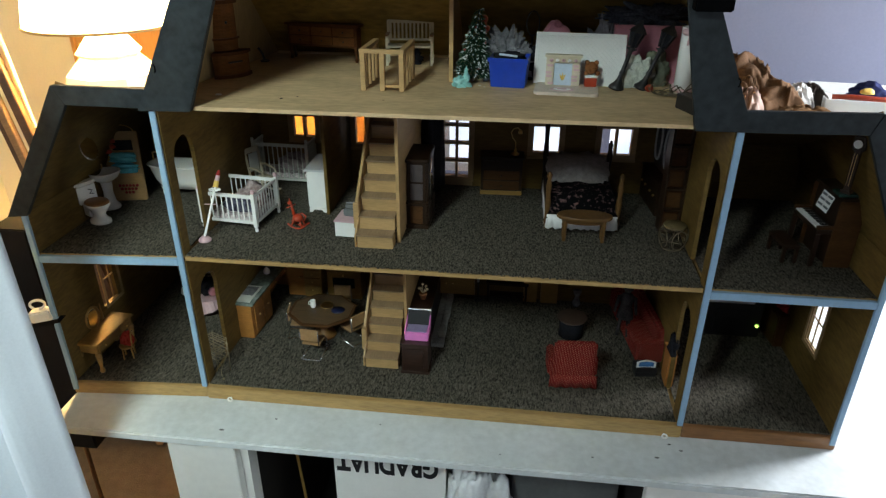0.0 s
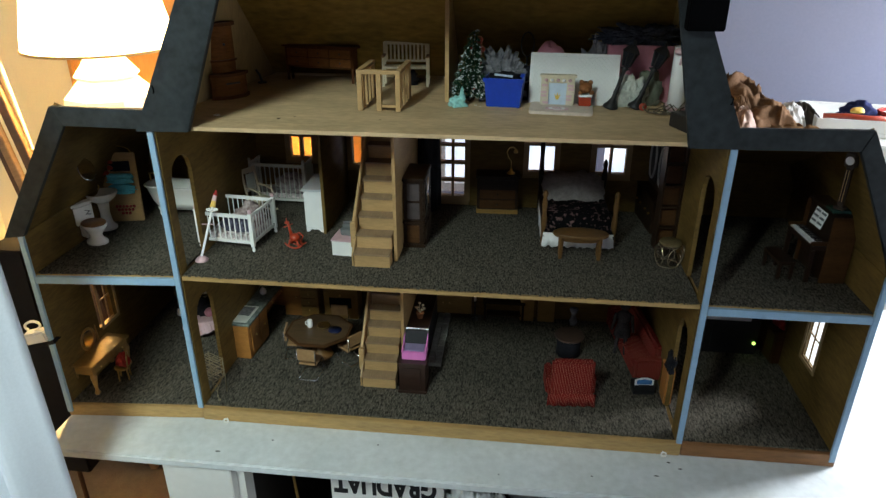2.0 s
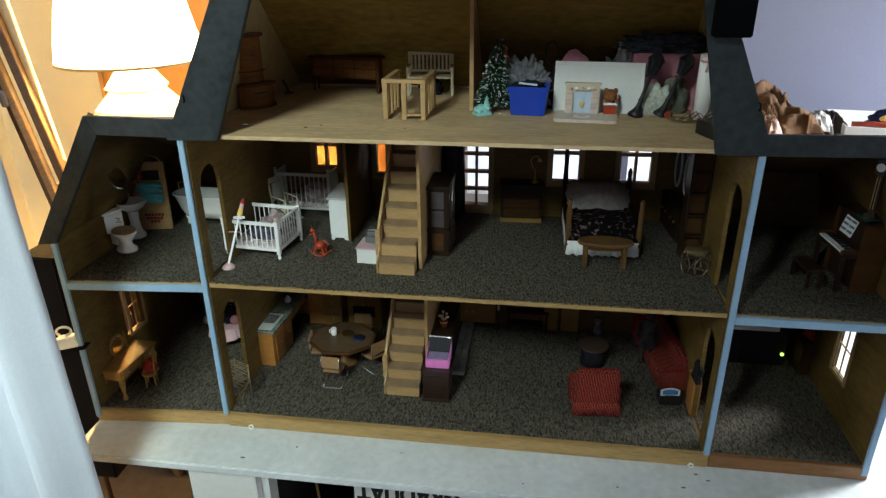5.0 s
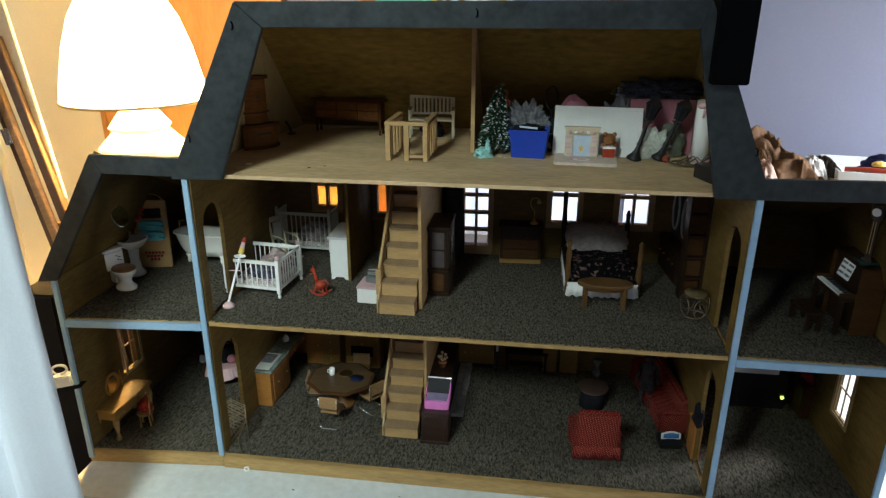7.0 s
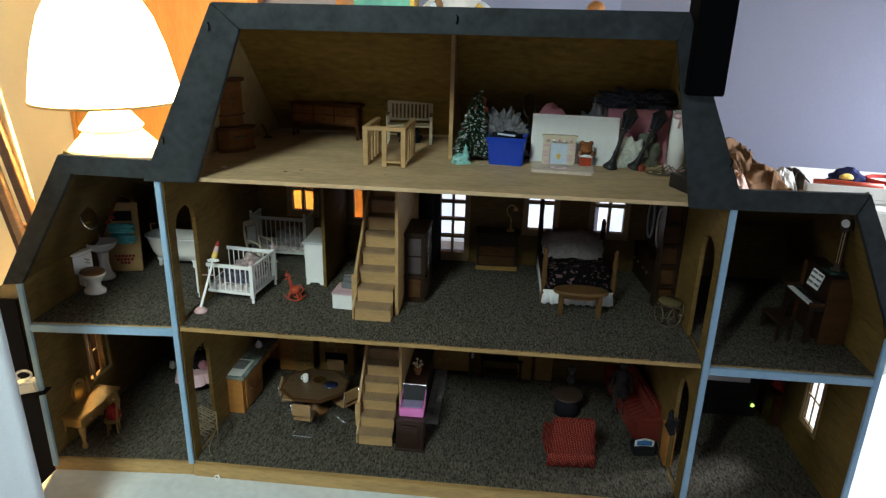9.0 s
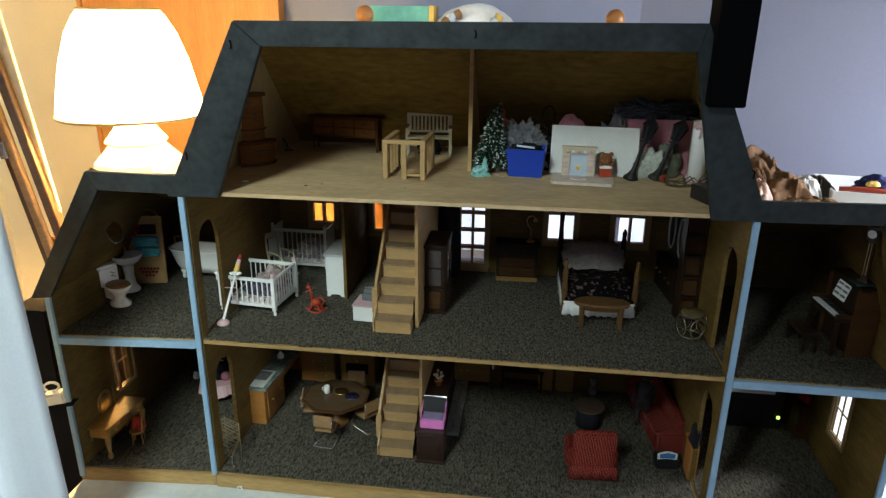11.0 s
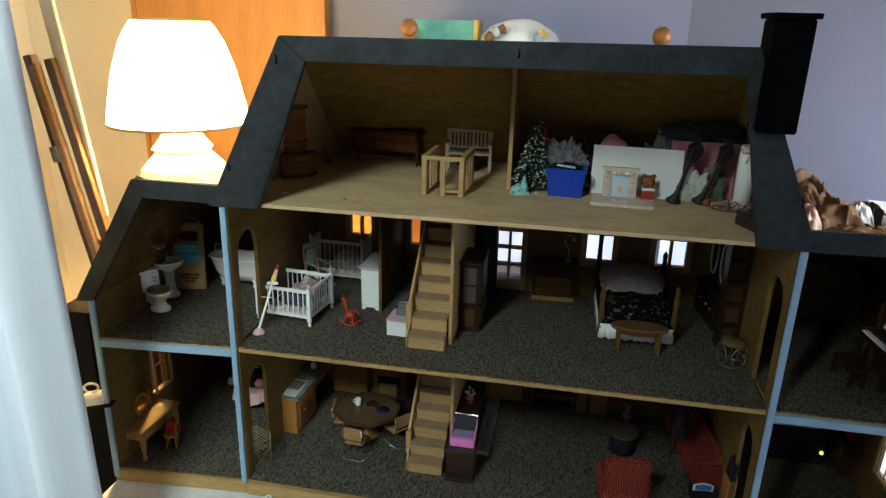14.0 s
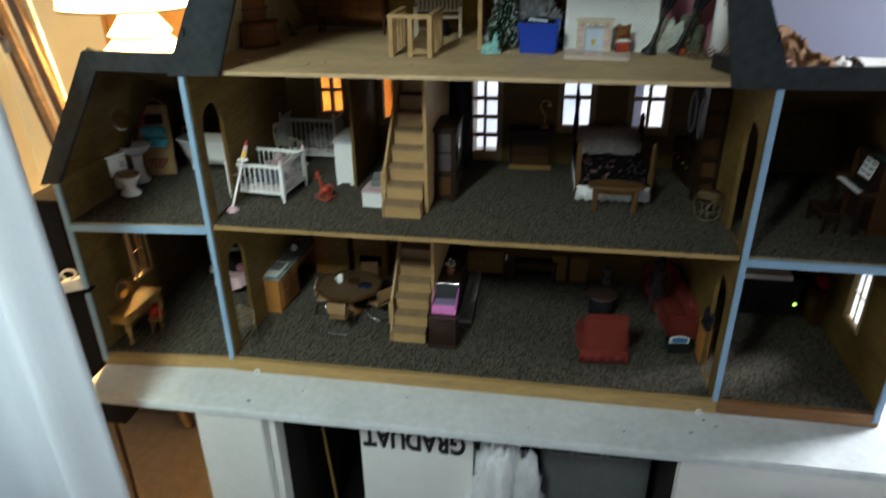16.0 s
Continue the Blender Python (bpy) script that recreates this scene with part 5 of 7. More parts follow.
def four_poster():
    t = thing("four_poster_bed", pose(0.276, 0.268, Z1, 0, 0, 1), "dark wooden four-poster bed with quilt and ruffled pillow", "bed")
    W, L = 0.076, 0.208
    for x in (-W, W):
        bm = bmesh.new(); turned(bm, [(0.005, 0), (0.006, 0.02), (0.0045, 0.03), (0.007, 0.06), (0.005, 0.08), (0.0065, 0.10), (0.004, 0.115), (0.006, 0.125), (0.002, 0.132)], x, 0, 0, 12); part("post", bm, BROWNWOOD, t, smooth=True)
        bm = bmesh.new(); turned(bm, [(0.005, 0), (0.006, 0.04), (0.0045, 0.06), (0.007, 0.10), (0.005, 0.14 if x < 0 else 0.118), (0.006, 0.17 if x < 0 else 0.130), (0.002, 0.192 if x < 0 else 0.140)], x, L, 0, 12); part("post", bm, DARKWOOD, t, smooth=True)
        boxpart("side_rail", x - 0.003, x + 0.003, 0.005, L - 0.005, 0.030, 0.044, DARKWOOD, t, "", 0.001)
    bm = bmesh.new(); prism(bm, [(-W, 0.03), (W, 0.03), (W, 0.078), (0.03, 0.088), (-0.03, 0.088), (-W, 0.078)], L - 0.003, L + 0.003, "y"); part("headboard", bm, DARKWOOD, t, "", 0.001)
    boxpart("footboard", -W, W, -0.003, 0.003, 0.028, 0.050, DARKWOOD, t, "", 0.001)
    boxpart("mattress", -W + 0.010, W - 0.010, 0.022, L - 0.008, 0.036, 0.066, PAPER, t, "", 0.004)
    # quilt that hangs over the foot and the sides
    q = mat("dark_floral_quilt", (0.005, 0.004, 0.006), 0.9, vary=0.7, scale=75, fine=160, second=(0.085, 0.052, 0.050), bump=0.4)
    bm = bmesh.new()
    prof = [(-W - 0.002, 0.036), (-W + 0.002, 0.060), (-W + 0.010, 0.071), (0, 0.075), (W - 0.010, 0.071), (W - 0.002, 0.060), (W + 0.002, 0.036)]
    rows = [[bm.verts.new((x, y, z - (0.0 if y > 0.02 else (0.02 - y) * 0.8))) for x, z in prof] for y in (-0.006, 0.004, 0.02, 0.08, 0.16, 0.196)]
    for a, b in zip(rows, rows[1:]):
        for i in range(len(prof) - 1):
            bm.faces.new((a[i], a[i + 1], b[i + 1], b[i]))
    lo = [bm.verts.new((v.co.x, -0.0065, 0.030)) for v in rows[0]]
    for i in range(len(prof) - 1):
        bm.faces.new((lo[i], lo[i + 1], rows[0][i + 1], rows[0][i]))
    rg = [n for n in q.node_tree.nodes if n.bl_idname == "ShaderNodeMapRange"][0]
    rg.inputs["From Min"].default_value, rg.inputs["From Max"].default_value = 0.54, 0.62
    o = part("quilt", bm, q, t, "dark floral quilt", smooth=True)
    s = o.modifiers.new("thick", "SOLIDIFY"); s.thickness = 0.003
    # dust ruffle
    bm = bmesh.new()
    n = 40
    path = [(-W - 0.003, L * (1 - k / 12)) for k in range(12)] + [(-W + 2 * W * k / n, -0.007) for k in range(n + 1)] + [(W + 0.003, L * k / 12) for k in range(1, 13)]
    top, bot = [], []
    for k, (x, y) in enumerate(path):
        w = 0.002 * math.sin(k * 2.1) + 0.0015 * math.sin(k * 0.9)
        top.append(bm.verts.new((x, y, 0.036)))
        bot.append(bm.verts.new((x * 1.02 + w * 0.4, y - 0.004 + w, 0.002 + 0.004 * abs(math.sin(k * 0.7)))))
    for k in range(len(path) - 1):
        bm.faces.new((top[k], top[k + 1], bot[k + 1], bot[k]))
    o = part("dust_ruffle", bm, PAPER, t, "white crumpled dust ruffle", smooth=True)
    s = o.modifiers.new("thick", "SOLIDIFY"); s.thickness = 0.001
    # ruffled pillow sham
    bm = bmesh.new()
    ring0, ring1, ring2 = [], [], []
    for k in range(48):
        a = k * 2 * math.pi / 48
        cx, cy = 0.056 * math.copysign(abs(math.cos(a)) ** 0.5, math.cos(a)), 0.037 * math.copysign(abs(math.sin(a)) ** 0.5, math.sin(a))
        ring0.append(bm.verts.new((cx * 0.55, cy * 0.55, 0.016)))
        ring1.append(bm.verts.new((cx, cy, 0.004)))
        f = 1.30 + 0.05 * math.sin(k * 1.9)
        ring2.append(bm.verts.new((cx * f, cy * f * 1.08, 0.002 + 0.004 * math.sin(k * 2.4))))
    for k in range(48):
        m2 = (k + 1) % 48
        bm.faces.new((ring0[k], ring0[m2], ring1[m2], ring1[k]))
        bm.faces.new((ring1[k], ring1[m2], ring2[m2], ring2[k]))
    bm.faces.new(ring0)
    o = part("ruffled_pillow", bm, LACE, None, smooth=True)
    s = o.modifiers.new("thick", "SOLIDIFY"); s.thickness = 0.003
    o.matrix_world = pose(0.271, 0.424, Z1 + 0.094, 24, 0, 1)
    tagged(o, "grey-white ruffled lace pillow on the bed", "pillow")
    o2 = crumple("white_pillow", (0.276, 0.440, Z1 + 0.066), (0.058, 0.030, 0.022), PAPER, None, "", 95, 0.15)
    tagged(o2, "plain white pillow under the ruffled one", "pillow")


def black_garment():
    """A dark garment hanging beside the partition behind the wardrobe."""
    bm = bmesh.new()
    n, rows = 36, []
    for j in range(9):
        z = 0.008 + 0.285 * j / 8
        row = []
        for i in range(n):
            a = 2 * math.pi * i / n
            r = 1.0 + 0.10 * math.sin(5 * a + 0.6 * j) + 0.06 * math.sin(9 * a)
            s = 1.0 - 0.25 * max(0, j - 6) / 2
            row.append(bm.verts.new((0.026 * s * r * math.cos(a), 0.055 * s * r * math.sin(a), z)))
        rows.append(row)
    for a, b in zip(rows, rows[1:]):
        for i in range(n):
            bm.faces.new((a[i], a[(i + 1) % n], b[(i + 1) % n], b[i]))
    bm.faces.new(rows[0][::-1]); bm.faces.new(rows[-1])
    rod(bm, (0, 0, 0.29), (0, 0, 0.301), 0.0015, 6)
    o = part("black_garment", bm, BLACKCLOTH, None, smooth=True)
    o.matrix_world = pose(-0.088, 0.520, Z1 - 0.006)
    tagged(o, "long black garment hanging beside the wardrobe", "garment")


black_garment()


def oval_bench():
    t = thing("oval_bench", pose(0.276, 0.213, Z1, 0, 0, 0), "brown wooden oval bench at the foot of the bed", "bench")
    bm = bmesh.new(); turned(bm, [(0.056, 0.050), (0.058, 0.052), (0.058, 0.056), (0.056, 0.058)], 0, 0, 0, 32, 1.0, 0.45); part("top", bm, BROWNWOOD, t)
    bm = bmesh.new(); turned(bm, [(0.046, 0.040), (0.046, 0.050)], 0, 0, 0, 24, 1.0, 0.36); part("apron", bm, BROWNWOOD, t)
    for x in (-0.040, 0.040):
        for y in (-0.010, 0.012):
            bm = bmesh.new(); rod(bm, (x, y, 0), (x, y, 0.048), 0.0042, 10, 0.005); part("leg", bm, BROWNWOOD, t)


def rattan_stool():
    t = thing("rattan_stool", pose(0.455, 0.192, Z1) @ Matrix.Scale(0.86, 4), "round bent-cane stool with brass coloured hoops", "stool")
    cane = mat("bent_cane", (0.27, 0.22, 0.14), 0.25, 0.7, vary=0.2, scale=40, fine=150)
    bm = bmesh.new(); turned(bm, [(0.025, 0.056), (0.027, 0.059), (0.025, 0.063), (0.002, 0.065)], n=24); part("seat", bm, mat("olive_seat", (0.12, 0.09, 0.04), 0.8, vary=0.3, scale=50, fine=200), t, smooth=True)
    for z in (0.003, 0.056):
        bm = bmesh.new(); tube(bm, [(0.025 * math.cos(a), 0.025 * math.sin(a), z) for a in [i * math.pi / 12 for i in range(24)]], 0.0018, 6, True); part("ring", bm, cane, t, smooth=True)
    for k in range(4):
        r0 = pose(0, 0, 0, 0, 0, 20 + 90 * k)
        bm = bmesh.new(); tube(bm, [r0 @ Vector((0.019 * math.cos(a), -0.027 - 0.002 * math.sin(a), 0.030 + 0.025 * math.sin(a))) for a in [i * math.pi / 12 for i in range(24)]], 0.0016, 6, True); part("hoop", bm, cane, t, smooth=True)
        bm = bmesh.new(); tube(bm, [r0 @ Vector((-0.015 + 0.006 * i, -0.025, 0.018 + 0.006 * math.sin(i * 1.1) + 0.003 * i)) for i in range(6)], 0.0013, 6); part("scroll", bm, cane, t, smooth=True)


def bookcase():
    t = thing("bookcase", pose(0.464, 0.290, Z1, 0, 0, 4), "tall dark open bookcase with brown backing", "bookcase")
    for x in (-0.020, 0.020):
        boxpart("side", x - 0.002, x + 0.002, -0.016, 0.016, 0, 0.245, DARKWOOD, t)
    for k in range(6):
        z = 0.002 + 0.0475 * k
        boxpart("shelf", -0.018, 0.018, -0.016, 0.016, z, z + 0.004, DARKWOOD, t)
    boxpart("back", -0.018, 0.018, -0.002, 0.000, 0.006, 0.240, WALNUT, t, "brown wooden backing")
    for k in range(5):
        boxpart("panel", -0.015, 0.015, -0.0045, -0.0022, 0.010 + 0.0475 * k, 0.044 + 0.0475 * k, WALNUT, t, "", 0.001)
    h = thing("hutch", pose(0.468, 0.445, Z1, 0, 0, -84), "dark hutch with pale framed glass doors", "hutch")
    boxpart("lower_body", -0.070, 0.070, -0.024, 0.022, 0, 0.080, DARKWOOD, h, "", 0.001)
    boxpart("upper_body", -0.066, 0.066, 0.0, 0.022, 0.080, 0.235, DARKWOOD, h, "", 0.001)
    boxpart("counter", -0.072, 0.072, -0.027, 0.022, 0.080, 0.084, DARKWOOD, h, "", 0.001)
    pale = mat("pale_frame", (0.42, 0.42, 0.40), 0.4, vary=0.1, scale=30, fine=100)
    for x in (-0.036, 0.036):
        d = boxpart("door", x - 0.030, x + 0.030, -0.003, 0.0, 0.100, 0.225, BLACKP, h)
        bm = bmesh.new(); tube(bm, [(x + 0.022 * math.cos(a), -0.004, 0.150 + 0.046 * math.sin(a)) for a in [i * math.pi / 12 for i in range(24)]], 0.003, 6, True); part("oval_frame", bm, pale, d, smooth=True)
        for k in (0, 1):
            bm = bmesh.new(); ball(bm, (x - 0.015 + 0.03 * k, -0.027, 0.045), 0.003); part("knob", bm, BRASS, h, smooth=True)


wardrobe(); dresser(); four_poster(); oval_bench(); rattan_stool(); bookcase()


# ---- upper storey: music room ----
def piano():
    t = thing("upright_piano", pose(0.738, 0.193, Z1, 0, 0, -86) @ Matrix.Diagonal((0.79, 1.15, 1.22, 1)), "dark brown upright piano with open keyboard", "piano")
    boxpart("body", -0.066, 0.066, -0.006, 0.030, 0.0, 0.112, DARKWOOD, t, "", 0.001)
    boxpart("lid", -0.070, 0.070, -0.010, 0.032, 0.112, 0.117, DARKWOOD, t, "", 0.001)
    boxpart("side_panel", 0.066, 0.071, -0.012, 0.031, 0, 0.112, WALNUT, t, "red-brown side panel", 0.001)
    boxpart("side_panel", -0.071, -0.066, -0.012, 0.031, 0, 0.112, WALNUT, t, "", 0.001)
    boxpart("key_bed", -0.066, 0.066, -0.036, -0.006, 0.056, 0.064, DARKWOOD, t, "", 0.001)
    for x in (-0.064, 0.064):
        boxpart("cheek", x - 0.004, x + 0.004, -0.037, -0.0065, 0.0645, 0.070, WALNUT, t, "", 0.001)
        boxpart("leg", x - 0.004, x + 0.004, -0.036, -0.028, 0, 0.056, DARKWOOD, t, "", 0.001)
    for i in range(26):
        x = -0.0575 + i * 0.0046
        boxpart("white_key", x - 0.0021, x + 0.0021, -0.035, -0.014, 0.0642, 0.0665, PAPER, t)
        if i % 7 not in (2, 6):
            boxpart("black_key", x + 0.0012, x + 0.0034, -0.026, -0.014, 0.0666, 0.0682, BLACKP, t)
    sh = thing("sheet_music", t.matrix_world @ pose(-0.004, -0.013, 0.080, -16, 0, 0), "open sheet music on the piano desk", "sheet music")
    for k, x in ((0, -0.014), (1, 0.014)):
        page = boxpart("page", x - 0.0135, x + 0.0135, -0.0008, 0, 0.0, 0.038, PAPER, sh)
        for r in range(4):
            boxpart("stave", x - 0.011, x + 0.011, -0.0013, -0.0009, 0.005 + 0.0085 * r, 0.0085 + 0.0085 * r, GREY, page)
    tagged(boxpart("green_book", 0.702, 0.748, 0.140, 0.172, Z1 + 0.1430, Z1 + 0.1485, mat("dark_green_cloth", (0.02, 0.07, 0.055), 0.7), None, "", 0.001), "flat dark green book lying on the piano", "book").matrix_world = pose(0.02, 0, 0)
    c = thing("tall_clock", pose(0.704, 0.085, Z1 + 0.171, 0, 0, -50) @ Matrix.Scale(0.74, 4), "dark narrow clock with a white dial on the sloping wall", "clock")
    boxpart("case", -0.007, 0.007, -0.006, 0.004, 0.0, 0.104, DARKWOOD, c, "", 0.001)
    boxpart("hood", -0.014, 0.014, -0.010, 0.005, 0.104, 0.138, DARKWOOD, c, "", 0.003)
    bm = bmesh.new(); turned(bm, [(0.0098, 0), (0.0098, 0.002)], n=24); o = part("dial", bm, PAPER, c); o.matrix_basis = pose(0, -0.010, 0.121, 90, 0, 0)
    for k in (-0.003, 0.003):
        bm = bmesh.new(); rod(bm, (k, -0.008, 0.020), (k, -0.008, 0.098), 0.0007, 5); part("chain", bm, BRASS, c)
    boxpart("foot", -0.012, 0.012, -0.009, 0.009, 0.0, 0.008, DARKWOOD, c, "", 0.001)
    b = thing("piano_bench", pose(0.664, 0.180, Z1, 0, 0, -84), "low dark piano bench in front of the keys", "bench")
    boxpart("seat", -0.036, 0.036, -0.016, 0.016, 0.032, 0.039, DARKWOOD, b, "", 0.001)
    for x in (-0.031, 0.031):
        for y in (-0.012, 0.012):
            boxpart("leg", x - 0.003, x + 0.003, y - 0.003, y + 0.003, 0, 0.032, DARKWOOD, b)


piano()
# ---- ground storey: dressing room ----
def vanity():
    t = thing("dressing_table", pose(-0.790, 0.076, Z0, 0, 0, 86) @ Matrix.Scale(1.08, 4), "golden oak dressing table with an oval mirror", "dressing table")
    boxpart("top", -0.064, 0.064, -0.029, 0.030, 0.066, 0.071, GOLDWOOD, t, "", 0.0015)
    boxpart("apron", -0.058, 0.058, -0.024, 0.026, 0.046, 0.066, GOLDWOOD, t, "", 0.001)
    for x in (-0.036, 0.036):
        d = boxpart("drawer", x - 0.019, x + 0.019, -0.0265, -0.0235, 0.048, 0.064, GOLDWOOD, t, "", 0.001)
        bm = bmesh.new(); ball(bm, (x, -0.028, 0.056), 0.002, 1, 8, 6); part("knob", bm, BRASS, d)
    for x in (-0.055, 0.055):
        for y in (-0.021, 0.022):
            bm = bmesh.new(); turned(bm, [(0.004, 0), (0.006, 0.004), (0.003, 0.012), (0.005, 0.028), (0.007, 0.042), (0.006, 0.048)], x, y, 0, 10); part("leg", bm, GOLDWOOD, t, smooth=True)
    for x in (-0.030, 0.030):
        bm = bmesh.new(); rod(bm, (x, 0.022, 0.071), (x, 0.022, 0.110), 0.0035, 8, 0.0012); part("mirror_post", bm, GOLDWOOD, t)
    bm = bmesh.new(); tube(bm, [(0.020 * math.cos(a), 0.020, 0.094 + 0.022 * math.sin(a)) for a in [i * math.pi / 12 for i in range(24)]], 0.0035, 6, True); fr = part("mirror_frame", bm, GOLDWOOD, t, smooth=True)
    bm = bmesh.new(); prism(bm, [(0.019 * math.cos(a), 0.094 + 0.021 * math.sin(a)) for a in [i * math.pi / 12 for i in range(24)]], 0.0195, 0.0205, "y"); part("mirror_glass", bm, STEEL_MIRROR, fr)
    c = thing("vanity_chair", pose(-0.742, 0.078, Z0, 0, 0, -70), "small golden wooden chair at the dressing table", "chair")
    bm = bmesh.new(); turned(bm, [(0.017, 0.030), (0.018, 0.033), (0.016, 0.035)], n=18); part("seat", bm, GOLDWOOD, c)
    for a in range(4):
        x, y = 0.013 * math.cos(a * 1.571 + 0.785), 0.013 * math.sin(a * 1.571 + 0.785)
        bm = bmesh.new(); rod(bm, (x * 1.15, y * 1.15, 0), (x, y, 0.031), 0.0018, 8, 0.0024); part("leg", bm, GOLDWOOD, c)
    bm = bmesh.new(); tube(bm, [(0.015 * math.cos(a), 0.014, 0.034 + 0.034 * math.sin(a)) for a in [i * math.pi / 10 for i in range(11)]], 0.0018, 6); part("backrest", bm, GOLDWOOD, c)
    tagged(crumple("red_cloth", (-0.740, 0.080, Z0 + 0.035), (0.014, 0.013, 0.022), RED, None, "", 101, 0.4), "red cloth toy slumped on the small chair", "cloth")
    r = thing("round_table", pose(-0.650, 0.300, Z0), "round pedestal table under a pale pink cloth", "table")
    bm = bmesh.new()
    top, bot = [], []
    for k in range(48):
        a = k * 2 * math.pi / 48
        top.append(bm.verts.new((0.050 * math.cos(a), 0.050 * math.sin(a), 0.056)))
        f = 0.056 + 0.004 * math.sin(k * 1.6)
        bot.append(bm.verts.new((f * math.cos(a), f * math.sin(a), 0.026 + 0.004 * math.sin(k * 0.8))))
    for k in range(48):
        bm.faces.new((top[k], top[(k + 1) % 48], bot[(k + 1) % 48], bot[k]))
    bm.faces.new(top); bm.faces.new(bot[::-1])
    part("tablecloth", bm, PALEPINK, r, "pale pink short cloth")
    bm = bmesh.new(); turned(bm, [(0.026, 0), (0.024, 0.005), (0.008, 0.010), (0.008, 0.040), (0.030, 0.050)], n=18); part("pedestal", bm, DARKWOOD, r, smooth=True)
    tagged(crumple("dark_basket", (-0.645, 0.300, Z0 + 0.056), (0.026, 0.022, 0.030), BLACKCLOTH, None, "", 103, 0.3), "dark round basket on the pink tablecloth", "basket")
    bm = bmesh.new(); ball(bm, (-0.628, 0.285, Z0 + 0.068), 0.012); tagged(part("pink_pot", bm, ROSE, None, smooth=True), "small dusky pink pot on the tablecloth", "pot")
    s = thing("striped_dresser", pose(-0.735, 0.420, Z0, 0, 0, 6), "dark low dresser with white drawer fronts", "dresser")
    boxpart("body", -0.050, 0.050, -0.020, 0.022, 0, 0.075, BLACKP, s, "", 0.001)
    drawers(s, -0.010, 0.046, 0.014, 0.072, -0.020, 1, 3, GLOSSW, BLACKP, 0.009)
    tagged(crumple("white_tissue", (-0.765, 0.375, Z0), (0.008, 0.008, 0.014), PAPER, None, "", 104, 0.4, 3), "small white tissue standing on the carpet", "tissue")


vanity()


# ---- ground storey: kitchen ----
def wire_rack():
    t = thing("wire_rack", pose(-0.508, 0.052, Z0, 0, 0, -25), "gilt wire plant rack with curled feet", "rack")
    gilt = mat("gilt_wire", (0.30, 0.25, 0.16), 0.35, 0.9, vary=0.15, scale=50, fine=200)
    for x in (-0.022, 0.022):
        bm = bmesh.new(); tube(bm, [(x * 1.5, -0.020, 0.002), (x * 1.3, -0.020, 0.010), (x, -0.014, 0.020), (x, 0.010, 0.050), (x, 0.012, 0.090)], 0.0012, 6); part("upright", bm, gilt, t, smooth=True)
        bm = bmesh.new(); tube(bm, [(x, 0.010, 0.002), (x, 0.012, 0.050)], 0.0012, 6); part("upright", bm, gilt, t)
        bm = bmesh.new(); ball(bm, (x * 1.5, -0.020, 0.003), 0.003, 1, 8, 6); part("foot", bm, gilt, t, smooth=True)
        bm = bmesh.new(); tube(bm, [(x + 0.008 * math.cos(a), -0.016, 0.030 + 0.010 * math.sin(a)) for a in [i * math.pi / 8 for i in range(14)]], 0.001, 6); part("scroll", bm, gilt, t, smooth=True)
    for z, d in ((0.046, 0.030), (0.060, 0.026), (0.076, 0.020), (0.088, 0.016)):
        for k in range(4):
            y = 0.012 - d * k / 3
            bm = bmesh.new(); rod(bm, (-0.024, y, z), (0.024, y, z), 0.0009, 6); part("shelf_wire", bm, gilt, t)
        for x in (-0.022, 0.0, 0.022):
            bm = bmesh.new(); rod(bm, (x, 0.012, z), (x, 0.012 - d, z), 0.0009, 6); part("shelf_wire", bm, gilt, t)


MARBLE = mat("green_grey_marble", (0.13, 0.16, 0.14), 0.25, vary=0.5, scale=30, fine=140, second=(0.20, 0.23, 0.20))
ORANGEWOOD = mat("orange_cabinet_wood", (0.40, 0.17, 0.04), 0.4, vary=0.25, scale=14, fine=90, stretch=(1, 1, 5))


